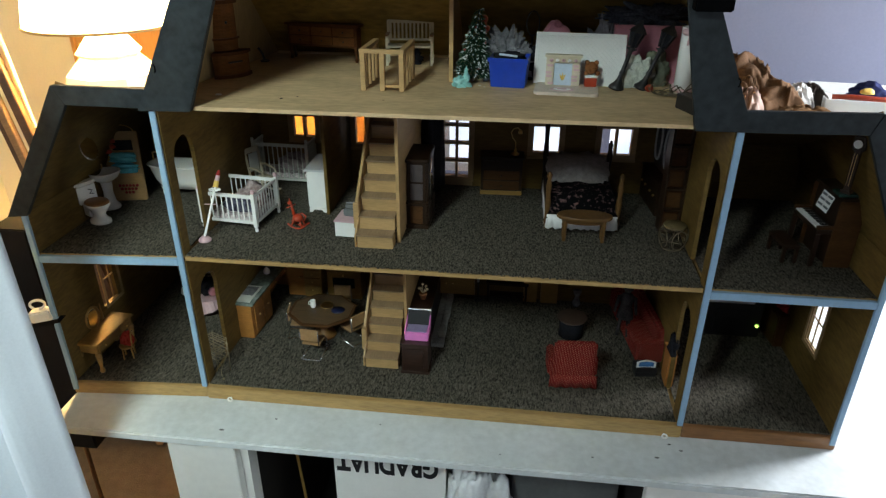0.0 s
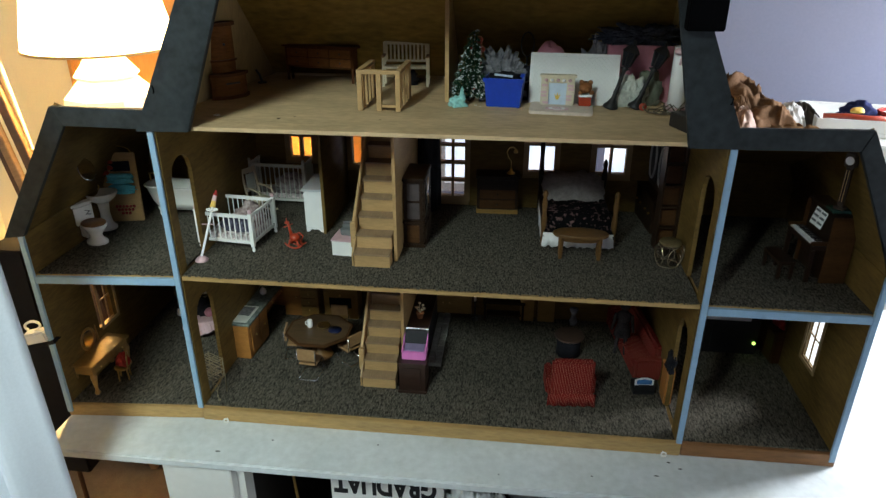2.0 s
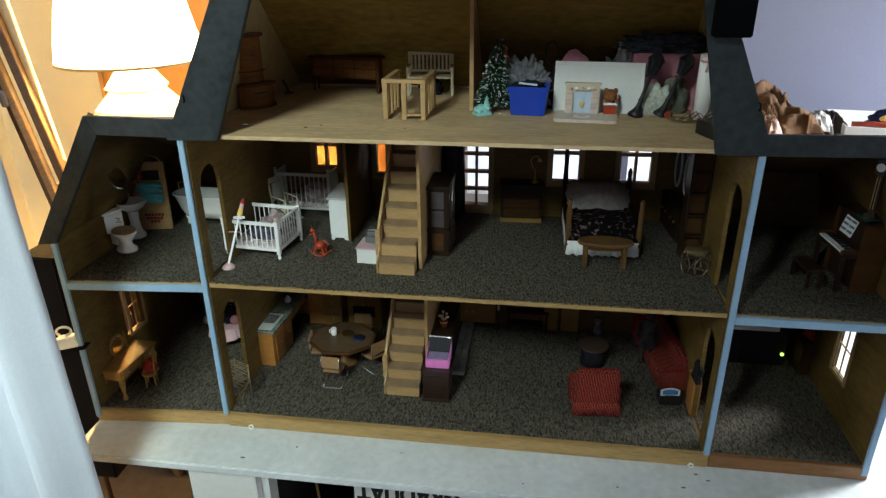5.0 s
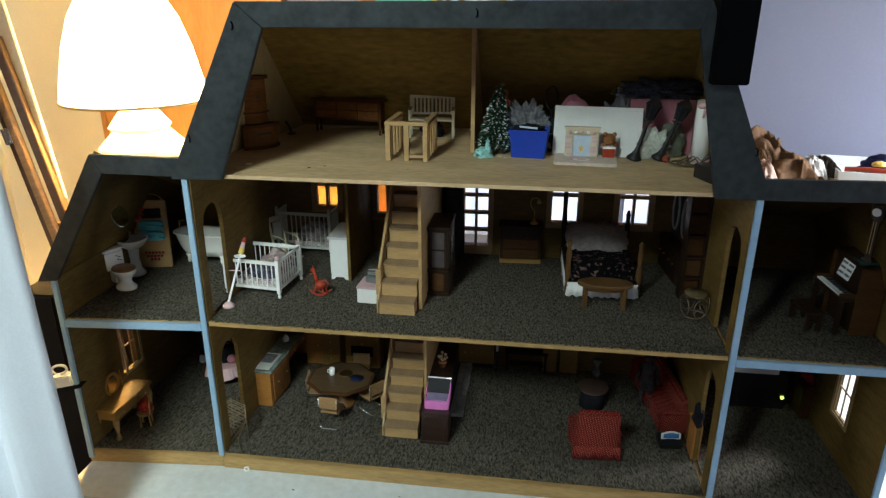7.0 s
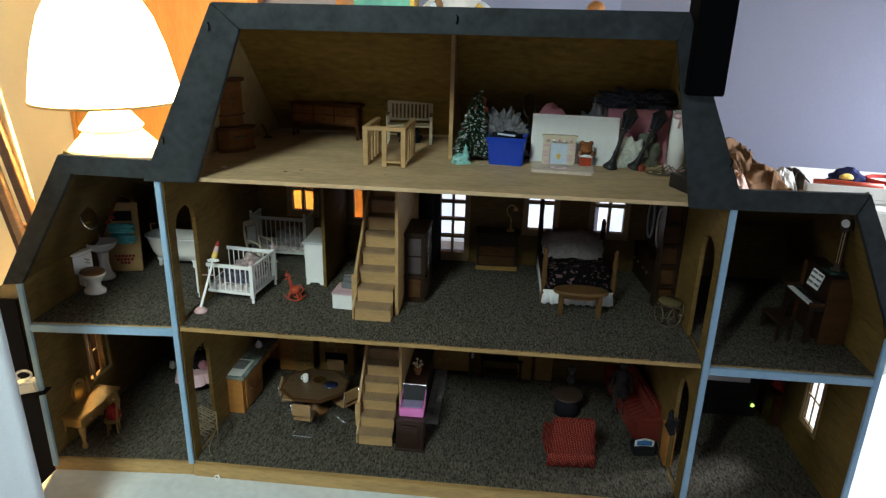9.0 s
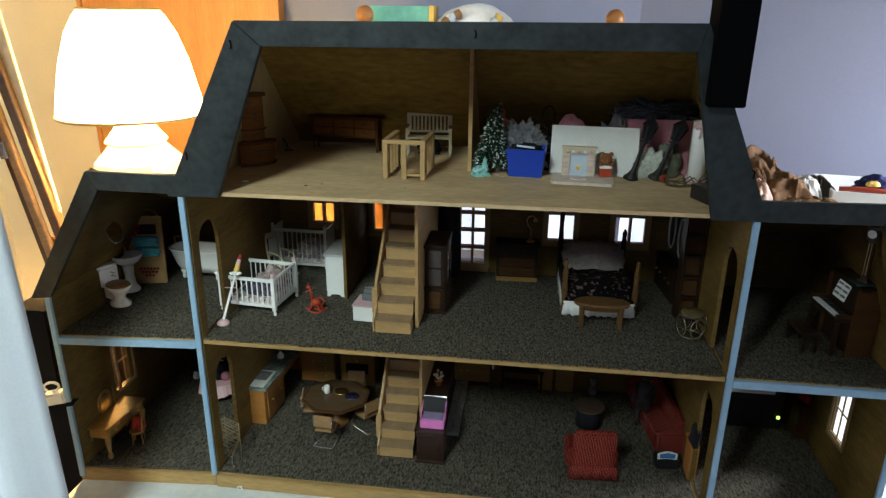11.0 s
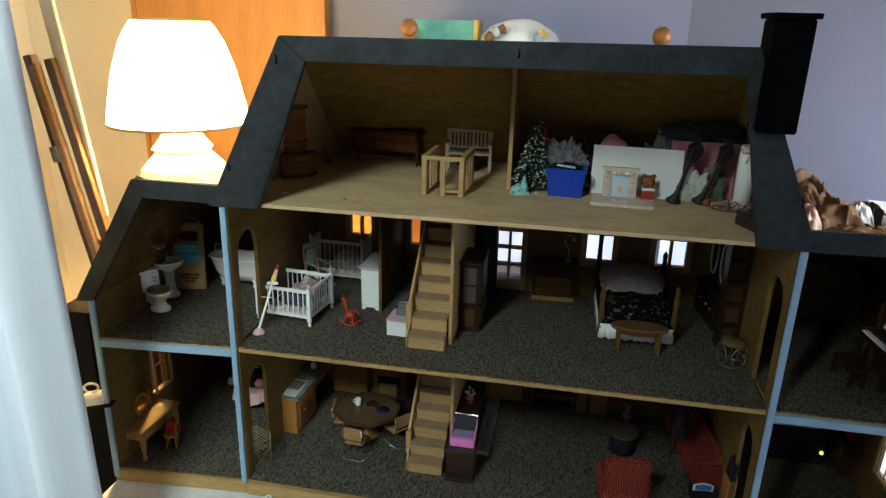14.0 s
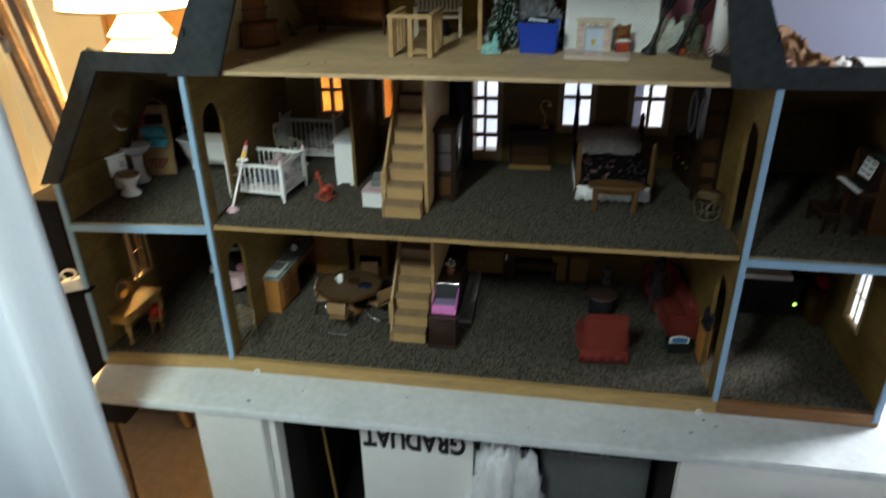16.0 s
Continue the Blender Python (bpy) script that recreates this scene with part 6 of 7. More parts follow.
def kitchen():
    t = thing("sink_unit", pose(-0.512, 0.188, Z0, 0, 0, -3), "orange-brown kitchen sink unit with marble worktop", "kitchen unit")
    boxpart("end_panel", -0.038, 0.029, 0, 0.006, 0, 0.092, ORANGEWOOD, t, "", 0.001)
    boxpart("cabinet", -0.038, 0.029, 0.006, 0.110, 0, 0.092, ORANGEWOOD, t, "", 0.001)
    boxpart("worktop", -0.042, 0.036, -0.004, 0.275, 0.092, 0.098, MARBLE, t, "grey-green marbled worktop", 0.001)
    boxpart("end_panel", -0.038, 0.029, 0.262, 0.270, 0, 0.092, ORANGEWOOD, t)
    boxpart("drawer_row", -0.012, 0.0285, 0.111, 0.261, 0.070, 0.091, ORANGEWOOD, t, "", 0.001)
    boxpart("sink_rim", -0.030, 0.026, 0.004, 0.082, 0.0982, 0.1000, SAGEWHITE, t, "pale green-grey sink", 0.0008)
    boxpart("sink_bowl", -0.010, 0.020, 0.034, 0.074, 0.1002, 0.1008, GREYFILM, t, "", 0.0)
    for y in (0.020, 0.034, 0.048):
        bm = bmesh.new(); turned(bm, [(0.0025, 0), (0.002, 0.006), (0.0035, 0.009), (0.001, 0.011)], -0.017, y, 0.100, 8); part("tap", bm, BRASS, t, smooth=True)
    for y in (0.035, 0.085, 0.140, 0.200):
        d = boxpart("door" if y < 0.1 else "drawer", 0.0292, 0.0315, y - 0.022, y + 0.022, 0.010 if y < 0.1 else 0.072, 0.088, ORANGEWOOD, t, "", 0.0008)
        bm = bmesh.new(); ball(bm, (0.0335, y, 0.050 if y < 0.1 else 0.080), 0.0026, 1, 8, 6); part("knob", bm, BRASS, d, smooth=True)
    bm = bmesh.new(); turned(bm, [(0.008, 0), (0.009, 0.008), (0.006, 0.014), (0.0025, 0.017), (0.0005, 0.020)], -0.504, 0.344, Z0 + 0.098, 14); tagged(part("white_jar", bm, PORCELAIN, None, smooth=True), "small white lidded jar on the worktop", "jar")
    u = thing("drawer_unit", pose(-0.405, 0.425, Z0), "yellow-brown kitchen drawer unit at the back", "kitchen unit")
    boxpart("body", -0.024, 0.024, -0.020, 0.03, 0, 0.135, GOLDWOOD, u, "", 0.001)
    drawers(u, -0.023, 0.023, 0.012, 0.132, -0.020, 1, 5, GOLDWOOD, BRASS)
    d = thing("corner_unit", pose(-0.455, 0.430, Z0), "dark orange-brown kitchen corner unit", "kitchen unit")
    boxpart("body", -0.022, 0.025, -0.020, 0.03, 0, 0.135, ORANGEWOOD, d, "", 0.001)
    dd = boxpart("door", -0.018, 0.022, -0.0225, -0.0202, 0.010, 0.130, ORANGEWOOD, d, "", 0.001)
    bm = bmesh.new(); ball(bm, (0.014, -0.025, 0.060), 0.0026, 1, 8, 6); part("knob", bm, BRASS, dd, smooth=True)
    o = thing("toy_oven", pose(-0.318, 0.425, Z0), "yellow-brown wooden oven with dark glass door", "oven")
    boxpart("body", -0.046, 0.046, -0.020, 0.03, 0, 0.135, GOLDWOOD, o, "", 0.001)
    dd = boxpart("door", -0.042, 0.042, -0.0232, -0.0202, 0.016, 0.082, GOLDWOOD, o, "", 0.001)
    boxpart("window", -0.030, 0.030, -0.0242, -0.0233, 0.036, 0.066, mat("dark_oven_glass", (0.01, 0.02, 0.022), 0.1), dd, "dark glass window")
    bm = bmesh.new(); ball(bm, (0, -0.026, 0.074), 0.003, 1, 8, 6); part("knob", bm, BRASS, dd, smooth=True)
    drawers(o, -0.042, 0.042, 0.086, 0.132, -0.020, 2, 2, GOLDWOOD, BRASS)


def dining_chair(m):
    t = thing("dining_chair", m, "tan padded chair on a chrome cantilever frame", "chair", "chairs round the kitchen table")
    tan = mat("tan_vinyl", (0.34, 0.20, 0.09), 0.5, vary=0.15, scale=30, fine=120) if "tan_vinyl" not in bpy.data.materials else bpy.data.materials["tan_vinyl"]
    boxpart("seat", -0.021, 0.021, -0.022, 0.020, 0.036, 0.041, tan, t, "", 0.0015)
    bm = bmesh.new(); box(bm, -0.021, 0.021, 0.020, 0.024, 0.050, 0.080); part("backrest", bm, tan, t, "", 0.0012)
    for x in (-0.0215, 0.0215):
        bm = bmesh.new(); tube(bm, [(x, 0.025, 0.078), (x, 0.025, 0.040), (x, 0.020, 0.035), (x, -0.018, 0.035), (x, -0.023, 0.030), (x, -0.023, 0.005), (x, -0.018, 0.0015), (x, 0.028, 0.0015)], 0.0012, 6); part("frame_tube", bm, STEEL, t, smooth=True)
    bm = bmesh.new(); rod(bm, (-0.0215, 0.028, 0.0015), (0.0215, 0.028, 0.0015), 0.0012, 6); part("cross_tube", bm, STEEL, t)
    return t


TABLETOP = mat("table_veneer", (0.095, 0.058, 0.030), 0.35, vary=0.3, scale=14, fine=90, stretch=(1, 4, 1))


def octagon_table():
    cx, cy = -0.320, 0.225
    t = thing("octagonal_table", pose(cx, cy, Z0, 0, 0, 0), "brown octagonal kitchen table with a pale edge", "table")
    oct_ = lambda r: [(r * math.cos(radians(22.5 + 45 * k)), r * math.sin(radians(22.5 + 45 * k)) * 0.92) for k in range(8)]
    bm = bmesh.new(); prism(bm, oct_(0.083), 0.066, 0.072, "z"); part("top", bm, WALNUT, t, "", 0.001)
    bm = bmesh.new(); prism(bm, oct_(0.076), 0.0721, 0.0727, "z"); part("inlay", bm, TABLETOP, t, "brown polished centre")
    bm = bmesh.new(); turned(bm, [(0.030, 0), (0.028, 0.006), (0.010, 0.012), (0.009, 0.055), (0.020, 0.066)], n=16); part("pedestal", bm, HONEY, t, smooth=True)
    first = dining_chair(pose(cx + 0.002, cy - 0.082, Z0, 0, 0, 176))
    for x, y, a in ((0.076, -0.012, 232), (-0.058, -0.004, 100), (0.020, 0.088, 2)):
        copy_thing(first, pose(cx + x, cy + y, Z0, 0, 0, a))
    z = Z0 + 0.0728
    m = thing("mug", pose(cx - 0.025, cy + 0.008, z), "white mug on the kitchen table", "mug")
    bm = bmesh.new(); turned(bm, [(0.006, 0), (0.0068, 0.002), (0.0068, 0.018), (0.0058, 0.018), (0.0055, 0.003), (0.001, 0.003)], n=16); part("cup", bm, PORCELAIN, m, smooth=True)
    bm = bmesh.new(); tube(bm, [(-0.0066, 0, 0.014), (-0.011, 0, 0.013), (-0.011, 0, 0.006), (-0.0066, 0, 0.005)], 0.0011, 6); part("handle", bm, PORCELAIN, m, smooth=True)
    bm = bmesh.new(); turned(bm, [(0.006, 0), (0.015, 0.003), (0.016, 0.005), (0.012, 0.003), (0.002, 0.002)], cx + 0.008, cy + 0.012, z, 20); tagged(part("brass_dish", bm, BRASS, None, smooth=True), "shallow brass dish on the kitchen table", "dish")
    bm = bmesh.new(); turned(bm, [(0.008, 0), (0.016, 0.002), (0.0165, 0.003), (0.002, 0.0015)], cx + 0.040, cy - 0.004, z, 20); tagged(part("navy_plate", bm, mat("navy_glaze", (0.01, 0.015, 0.05), 0.3), None, smooth=True), "dark navy plate on the kitchen table", "plate")


wire_rack(); kitchen(); octagon_table()


# ---- ground storey: living room ----
def living_room():
    t = thing("stereo_cabinet", pose(-0.073, 0.122, Z0, 0, 0, 0), "dark mahogany cabinet beside the stairs", "cabinet")
    mah = mat("mahogany", (0.030, 0.014, 0.009), 0.35, vary=0.4, scale=14, fine=90, stretch=(1, 1, 5))
    boxpart("plinth", -0.032, 0.032, -0.030, 0.030, 0, 0.006, mah, t, "", 0.001)
    boxpart("body", -0.029, 0.029, -0.027, 0.028, 0.006, 0.074, mah, t, "", 0.001)
    boxpart("top", -0.032, 0.032, -0.030, 0.030, 0.074, 0.079, mah, t, "", 0.001)
    boxpart("panel", -0.020, 0.020, -0.0285, -0.0265, 0.014, 0.066, mah, t, "", 0.001)
    p = thing("pink_record_player", pose(-0.071, 0.128, Z0 + 0.0792), "pink toy record player with its dark lid raised", "toy")
    boxpart("case", -0.026, 0.026, -0.022, 0.024, 0, 0.020, PINK, p, "", 0.0015)
    boxpart("tray", -0.022, 0.022, -0.018, 0.010, 0.0201, 0.023, mat("lilac_film", (0.30, 0.25, 0.40), 0.15), p, "lilac glossy tray", 0.001)
    bm = bmesh.new(); prism(bm, [(0.012, 0.020), (0.024, 0.020), (0.030, 0.046), (0.026, 0.048)], -0.024, 0.024, "x"); part("lid", bm, INK, p, "dark raised lid", 0.001)
    bm = bmesh.new(); tube(bm, [(-0.025, 0.026, 0.020), (-0.025, 0.032, 0.048), (0.025, 0.032, 0.048), (0.025, 0.026, 0.020)], 0.0016, 6); part("lid_rim", bm, STEEL, p)
    for x in (-0.0265, 0.0245):
        bm = bmesh.new(); prism(bm, [(-0.022, 0.020), (0.024, 0.020), (0.028, 0.038), (0.022, 0.038)], x, x + 0.002, "x"); part("cheek", bm, PINK, p)
    f = thing("fireplace", pose(0, 0, Z0), "dark fireplace with grey stone edging and hearth", "fireplace")
    boxpart("breast", -0.102, -0.056, 0.195, 0.455, 0, 0.090, BLACKP, f, "dark chimney breast")
    boxpart("mantel", -0.102, -0.050, 0.190, 0.460, 0.090, 0.096, mah, f, "", 0.001)
    rnd = random.Random(12)
    for k in range(10):
        for j in range(2):
            y0, x0 = 0.196 + 0.0255 * k, -0.052 + 0.0160 * j
            boxpart("hearth_stone", x0, x0 + 0.0150 + rnd.uniform(-.001, .001), y0, y0 + 0.0242, 0, 0.010 + rnd.uniform(-.0008, .0008), STONE, f, "", 0.001)
    for k in range(8):
        boxpart("edge_stone", -0.058, -0.0525, 0.192, 0.202, 0.0005 + 0.0112 * k, 0.0108 + 0.0112 * k, STONE, f, "", 0.001)
    pot = thing("flower_pot", pose(-0.080, 0.262, Z0 + 0.0961), "terracotta pot with pale dried flowers", "plant pot")
    bm = bmesh.new(); turned(bm, [(0.006, 0), (0.009, 0.014), (0.010, 0.014), (0.010, 0.018), (0.007, 0.017)], n=14); part("pot", bm, mat("terracotta", (0.40, 0.16, 0.07), 0.8), pot, smooth=True)
    for k in range(7):
        a = k * 0.9
        bm = bmesh.new(); q = Vector((0.010 * math.cos(a), 0.010 * math.sin(a), 0.028 + 0.004 * (k % 3))); rod(bm, (0, 0, 0.016), q, 0.0008, 5); ball(bm, q, 0.0035, 0.8, 7, 5); part("flower", bm, CREAM, pot)
    # red dotted upholstery
    dots = dotted("red_dotted_cloth", (0.15, 0.010, 0.008), (0.36, 0.13, 0.09), 300)
    a = thing("armchair", pose(0.268, 0.126, Z0, 0, 0, 184) @ Matrix.Scale(1.06, 4), "red dotted armchair with a frilled skirt", "armchair")
    boxpart("seat_base", -0.036, 0.036, -0.034, 0.030, 0.014, 0.040, dots, a, "", 0.003)
    boxpart("cushion", -0.030, 0.030, -0.036, 0.018, 0.040, 0.050, dots, a, "", 0.003)
    boxpart("backrest", -0.042, 0.042, 0.020, 0.036, 0.012, 0.106, dots, a, "", 0.005)
    for x in (-0.042, 0.042):
        boxpart("arm", x - 0.008, x + 0.008, -0.034, 0.020, 0.014, 0.058, dots, a, "", 0.004)
    bm = bmesh.new()
    pts = [(-0.047 + 0.094 * k / 24, 0.038) for k in range(25)]
    lo, hi = [], []
    for k, (x, y) in enumerate(pts):
        hi.append(bm.verts.new((x, y, 0.030))); lo.append(bm.verts.new((x * 1.03, y + 0.002 + 0.002 * math.sin(k * 1.3), 0.001 + 0.0012 * abs(math.sin(k * 0.65)))))
    for k in range(24):
        bm.faces.new((hi[k], hi[k + 1], lo[k + 1], lo[k]))
    o = part("skirt", bm, dots, a, "", smooth=True); s = o.modifiers.new("thick", "SOLIDIFY"); s.thickness = 0.0015
    r = thing("round_side_table", pose(0.278, 0.300, Z0), "round brown side table with a dark skirt", "table")
    bm = bmesh.new(); turned(bm, [(0.034, 0.046), (0.036, 0.048), (0.035, 0.051)], n=28); part("top", bm, mat("dull_brown", (0.075, 0.045, 0.030), 0.6, vary=0.2, scale=40, fine=160), r, smooth=False)
    bm = bmesh.new(); turned(bm, [(0.030, 0), (0.028, 0.02), (0.031, 0.046)], n=28); part("skirt", bm, BLACKCLOTH, r, smooth=True)
    s = thing("sofa", pose(0.430, 0.312, Z0, 0, 0, -82), "red dotted sofa along the side wall", "sofa")
    boxpart("seat_base", -0.110, 0.110, -0.030, 0.030, 0.008, 0.038, dots, s, "", 0.003)
    for x in (-0.05, 0.05):
        boxpart("cushion", x - 0.048, x + 0.048, -0.032, 0.016, 0.038, 0.050, dots, s, "", 0.004)
    boxpart("backrest", -0.110, 0.110, 0.016, 0.036, 0.036, 0.086, dots, s, "", 0.006)
    for x in (-0.116, 0.116):
        boxpart("arm", x - 0.010, x + 0.010, -0.032, 0.034, 0.008, 0.066, dots, s, "", 0.006)
    # the doll on the sofa: one plain shape
    bm = bmesh.new()
    turned(bm, [(0.004, 0.0), (0.020, 0.004), (0.018, 0.020), (0.013, 0.040), (0.018, 0.062), (0.010, 0.070), (0.004, 0.074)], 0, 0, 0.030, 16, 1.0, 0.7)
    ball(bm, (0, 0, 0.118), 0.013, 1.1)
    for x in (-1, 1):
        rod(bm, (x * 0.018, 0, 0.092), (x * 0.025, -0.006, 0.050), 0.0045, 8, 0.0032)
        rod(bm, (x * 0.009, -0.006, 0.036), (x * 0.012, -0.030, 0.000), 0.005, 8, 0.0035)
    d = part("doll", bm, mat("doll_dark_cloth", (0.012, 0.011, 0.013), 0.8, vary=0.6, scale=60, fine=260, second=(0.04, 0.034, 0.034)), None, smooth=True)
    d.matrix_world = pose(0.400, 0.300, Z0 + 0.022, 0, 0, -12)
    tagged(d, "plain doll in a dark dress propped against the sofa", "doll")
    m = thing("magazine_rack", pose(0.430, 0.158, Z0, 0, 0, 6), "black rack holding a blue and white magazine", "rack")
    boxpart("rack_base", -0.023, 0.023, -0.014, 0.016, 0, 0.012, BLACKP, m, "", 0.001)
    for y in (-0.013, 0.015):
        boxpart("side", -0.023, 0.023, y - 0.0015, y + 0.0015, 0.0121, 0.024, BLACKP, m, "", 0.0006)
    bm = bmesh.new(); prism(bm, [(-0.020, 0.010), (0.020, 0.010), (0.021, 0.034)] + [(0.021 - 0.042 * k / 10, 0.034 + 0.006 * math.sin(math.pi * k / 10)) for k in range(1, 10)] + [(-0.021, 0.034)], -0.008, -0.006, "y"); mg = part("magazine", bm, PAPER, m, "white magazine cover")
    bm = bmesh.new(); prism(bm, [(-0.016, 0.024), (0.016, 0.024), (0.016, 0.034), (0, 0.037), (-0.016, 0.034)], -0.0088, -0.0081, "y"); part("cover_picture", bm, mat("cover_blue", (0.05, 0.18, 0.42), 0.4, vary=0.5, scale=60, fine=200), mg)
    bm = bmesh.new(); prism(bm, [(-0.013, 0.012), (0.013, 0.012), (0.011, 0.022), (-0.011, 0.022)], -0.0088, -0.0081, "y"); part("cover_block", bm, BLACKP, mg)
    c = thing("pine_cabinet", pose(0.478, 0.140, Z0, 0, 0, 0), "narrow orange pine cabinet against the wall", "cabinet")
    boxpart("body", -0.012, 0.004, -0.026, 0.020, 0, 0.080, ORANGEWOOD, c, "", 0.001)
    boxpart("top", -0.014, 0.004, -0.028, 0.022, 0.080, 0.084, ORANGEWOOD, c, "", 0.001)
    tagged(crumple("dark_clothes", (0.470, 0.120, Z0 + 0.084), (0.010, 0.020, 0.034), BLACKCLOTH, None, "", 111, 0.4), "dark doll clothes heaped on the pine cabinet", "clothes")
    k = thing("console_table", pose(0.117, 0.455, Z0), "long dark console table at the back wall", "table")
    boxpart("top", -0.056, 0.056, -0.018, 0.018, 0.050, 0.055, DARKWOOD, k, "", 0.001)
    for x in (-0.050, 0.050):
        for y in (-0.014, 0.014):
            boxpart("leg", x - 0.003, x + 0.003, y - 0.003, y + 0.003, 0, 0.050, DARKWOOD, k)
    boxpart("low_shelf", -0.046, 0.046, -0.013, 0.013, 0.014, 0.018, DARKWOOD, k)
    bm = bmesh.new(); turned(bm, [(0.008, 0), (0.012, 0.010), (0.006, 0.028), (0.009, 0.036), (0.012, 0.046)], 0.300, 0.440, Z0 + 0.0, 16); tagged(part("grey_vase", bm, GREYFILM, None, smooth=True), "small grey vase near the back wall", "vase")
    for x0, x1 in ((0.160, 0.196), (0.206, 0.250)):
        g = thing("golden_chest", pose(x0, 0.445, Z0), "small golden wooden chest at the back wall", "chest", "chests along the back wall")
        boxpart("body", 0, x1 - x0, 0, 0.020, 0, 0.066, GOLDWOOD, g, "", 0.001)
        boxpart("lid", -0.001, x1 - x0 + 0.001, -0.002, 0.021, 0.0662, 0.072, GOLDWOOD, g, "", 0.001)
    g = thing("golden_cabinet", pose(-0.104, 0.446, Z0), "low golden wooden cabinet on a dark plinth", "cabinet")
    boxpart("plinth", 0.001, 0.133, 0.002, 0.020, 0, 0.012, DARKWOOD, g, "dark plinth")
    boxpart("body", 0, 0.134, 0, 0.020, 0.012, 0.076, GOLDWOOD, g, "", 0.001)
    for x in (0.002, 0.068):
        d = boxpart("door", x, x + 0.064, -0.002, -0.0002, 0.015, 0.073, GOLDWOOD, g, "", 0.0008)
        bm = bmesh.new(); ball(bm, (x + (0.056 if x < 0.01 else 0.008), -0.004, 0.046), 0.0022, 1, 8, 6); part("knob", bm, BRASS, d, smooth=True)
    g = thing("toy_candle_stand", pose(0.040, 0.440, Z0), "thin dark candle stand with a white candle", "candle stand")
    bm = bmesh.new(); turned(bm, [(0.010, 0), (0.009, 0.003), (0.002, 0.006), (0.0018, 0.052), (0.005, 0.054), (0.005, 0.056)], n=12); part("stand", bm, BLACKP, g, smooth=True)
    bm = bmesh.new(); turned(bm, [(0.0032, 0.056), (0.0032, 0.070), (0.001, 0.072)], n=10); part("candle", bm, PAPER, g, "white candle", smooth=True)
    # far wing: cupboard with clutter and a lit lamp switch
    w = thing("display_cupboard", pose(0.766, 0.345, Z0, 0, 0, -84), "brown wooden cupboard with red toys on top", "cupboard")
    boxpart("body", -0.040, 0.040, -0.022, 0.022, 0, 0.085, WALNUT, w, "", 0.001)
    boxpart("shelf", -0.040, 0.040, -0.006, 0.022, 0.118, 0.122, WALNUT, w)
    for x in (-0.039, 0.039):
        boxpart("side", x - 0.002, x + 0.002, -0.004, 0.022, 0.0852, 0.150, WALNUT, w)
    for x in (-0.020, 0.020):
        boxpart("door", x - 0.018, x + 0.018, -0.0248, -0.0222, 0.008, 0.080, WALNUT, w, "", 0.001)
    tagged(crumple("red_toys", (0.764, 0.340, Z0 + 0.0852), (0.012, 0.026, 0.018), RED, None, "", 121, 0.5), "small red toy on the cupboard", "toy").name = "red_toy"
    bm = bmesh.new(); ball(bm, (0.716, 0.337, Z0 + 0.032), 0.0042); tagged(part("green_light", bm, glow("green_glow", (0.5, 1.0, 0.15), 2.0), None, smooth=True), "tiny glowing green light in the dark room", "light")
    bb = thing("black_toy_stove", pose(0.655, 0.350, Z0), "black toy stove at the back of the room", "stove")
    boxpart("body", -0.055, 0.070, -0.010, 0.040, 0, 0.096, BLACKP, bb, "", 0.001)
    boxpart("white_top", -0.068, 0.043, -0.020, 0.040, 0.0962, 0.109, GLOSSW, bb, "white top edge", 0.001)
    boxpart("door", -0.040, 0.040, -0.0125, -0.0102, 0.012, 0.075, BLACKP, bb, "", 0.001)


def dotted(name, colour, dot, scale):
    m = mat(name, colour, 0.9, vary=0.2, scale=30, fine=260, bump=0.3)
    t = m.node_tree
    n, l = t.nodes, t.links
    b = n["Principled BSDF"]
    old = b.inputs["Base Color"].links[0].from_socket
    tc = n.new("ShaderNodeTexCoord")
    vo = n.new("ShaderNodeTexVoronoi")
    vo.inputs["Scale"].default_value, vo.inputs["Randomness"].default_value = scale, 0.0
    mp = n.new("ShaderNodeMapping")
    mp.inputs["Rotation"].default_value = (radians(35), radians(25), radians(45))
    l.new(tc.outputs["Object"], mp.inputs[0])
    l.new(mp.outputs[0], vo.inputs["Vector"])
    lt = n.new("ShaderNodeMath"); lt.operation = "LESS_THAN"; lt.inputs[1].default_value = 0.36
    l.new(vo.outputs["Distance"], lt.inputs[0])
    mx = n.new("ShaderNodeMix"); mx.data_type = "RGBA"
    mx.inputs["B"].default_value = (*dot, 1)
    l.new(lt.outputs[0], mx.inputs["Factor"]); l.new(old, mx.inputs["A"]); l.new(mx.outputs["Result"], b.inputs["Base Color"])
    return m


living_room()
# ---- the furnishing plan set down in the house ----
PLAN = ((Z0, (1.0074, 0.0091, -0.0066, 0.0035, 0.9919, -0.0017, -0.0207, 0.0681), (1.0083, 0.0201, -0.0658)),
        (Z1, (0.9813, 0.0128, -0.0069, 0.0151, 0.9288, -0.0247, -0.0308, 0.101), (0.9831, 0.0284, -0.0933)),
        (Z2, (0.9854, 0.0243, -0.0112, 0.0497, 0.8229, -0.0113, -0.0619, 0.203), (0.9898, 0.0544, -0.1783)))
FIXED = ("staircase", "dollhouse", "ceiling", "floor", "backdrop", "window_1")


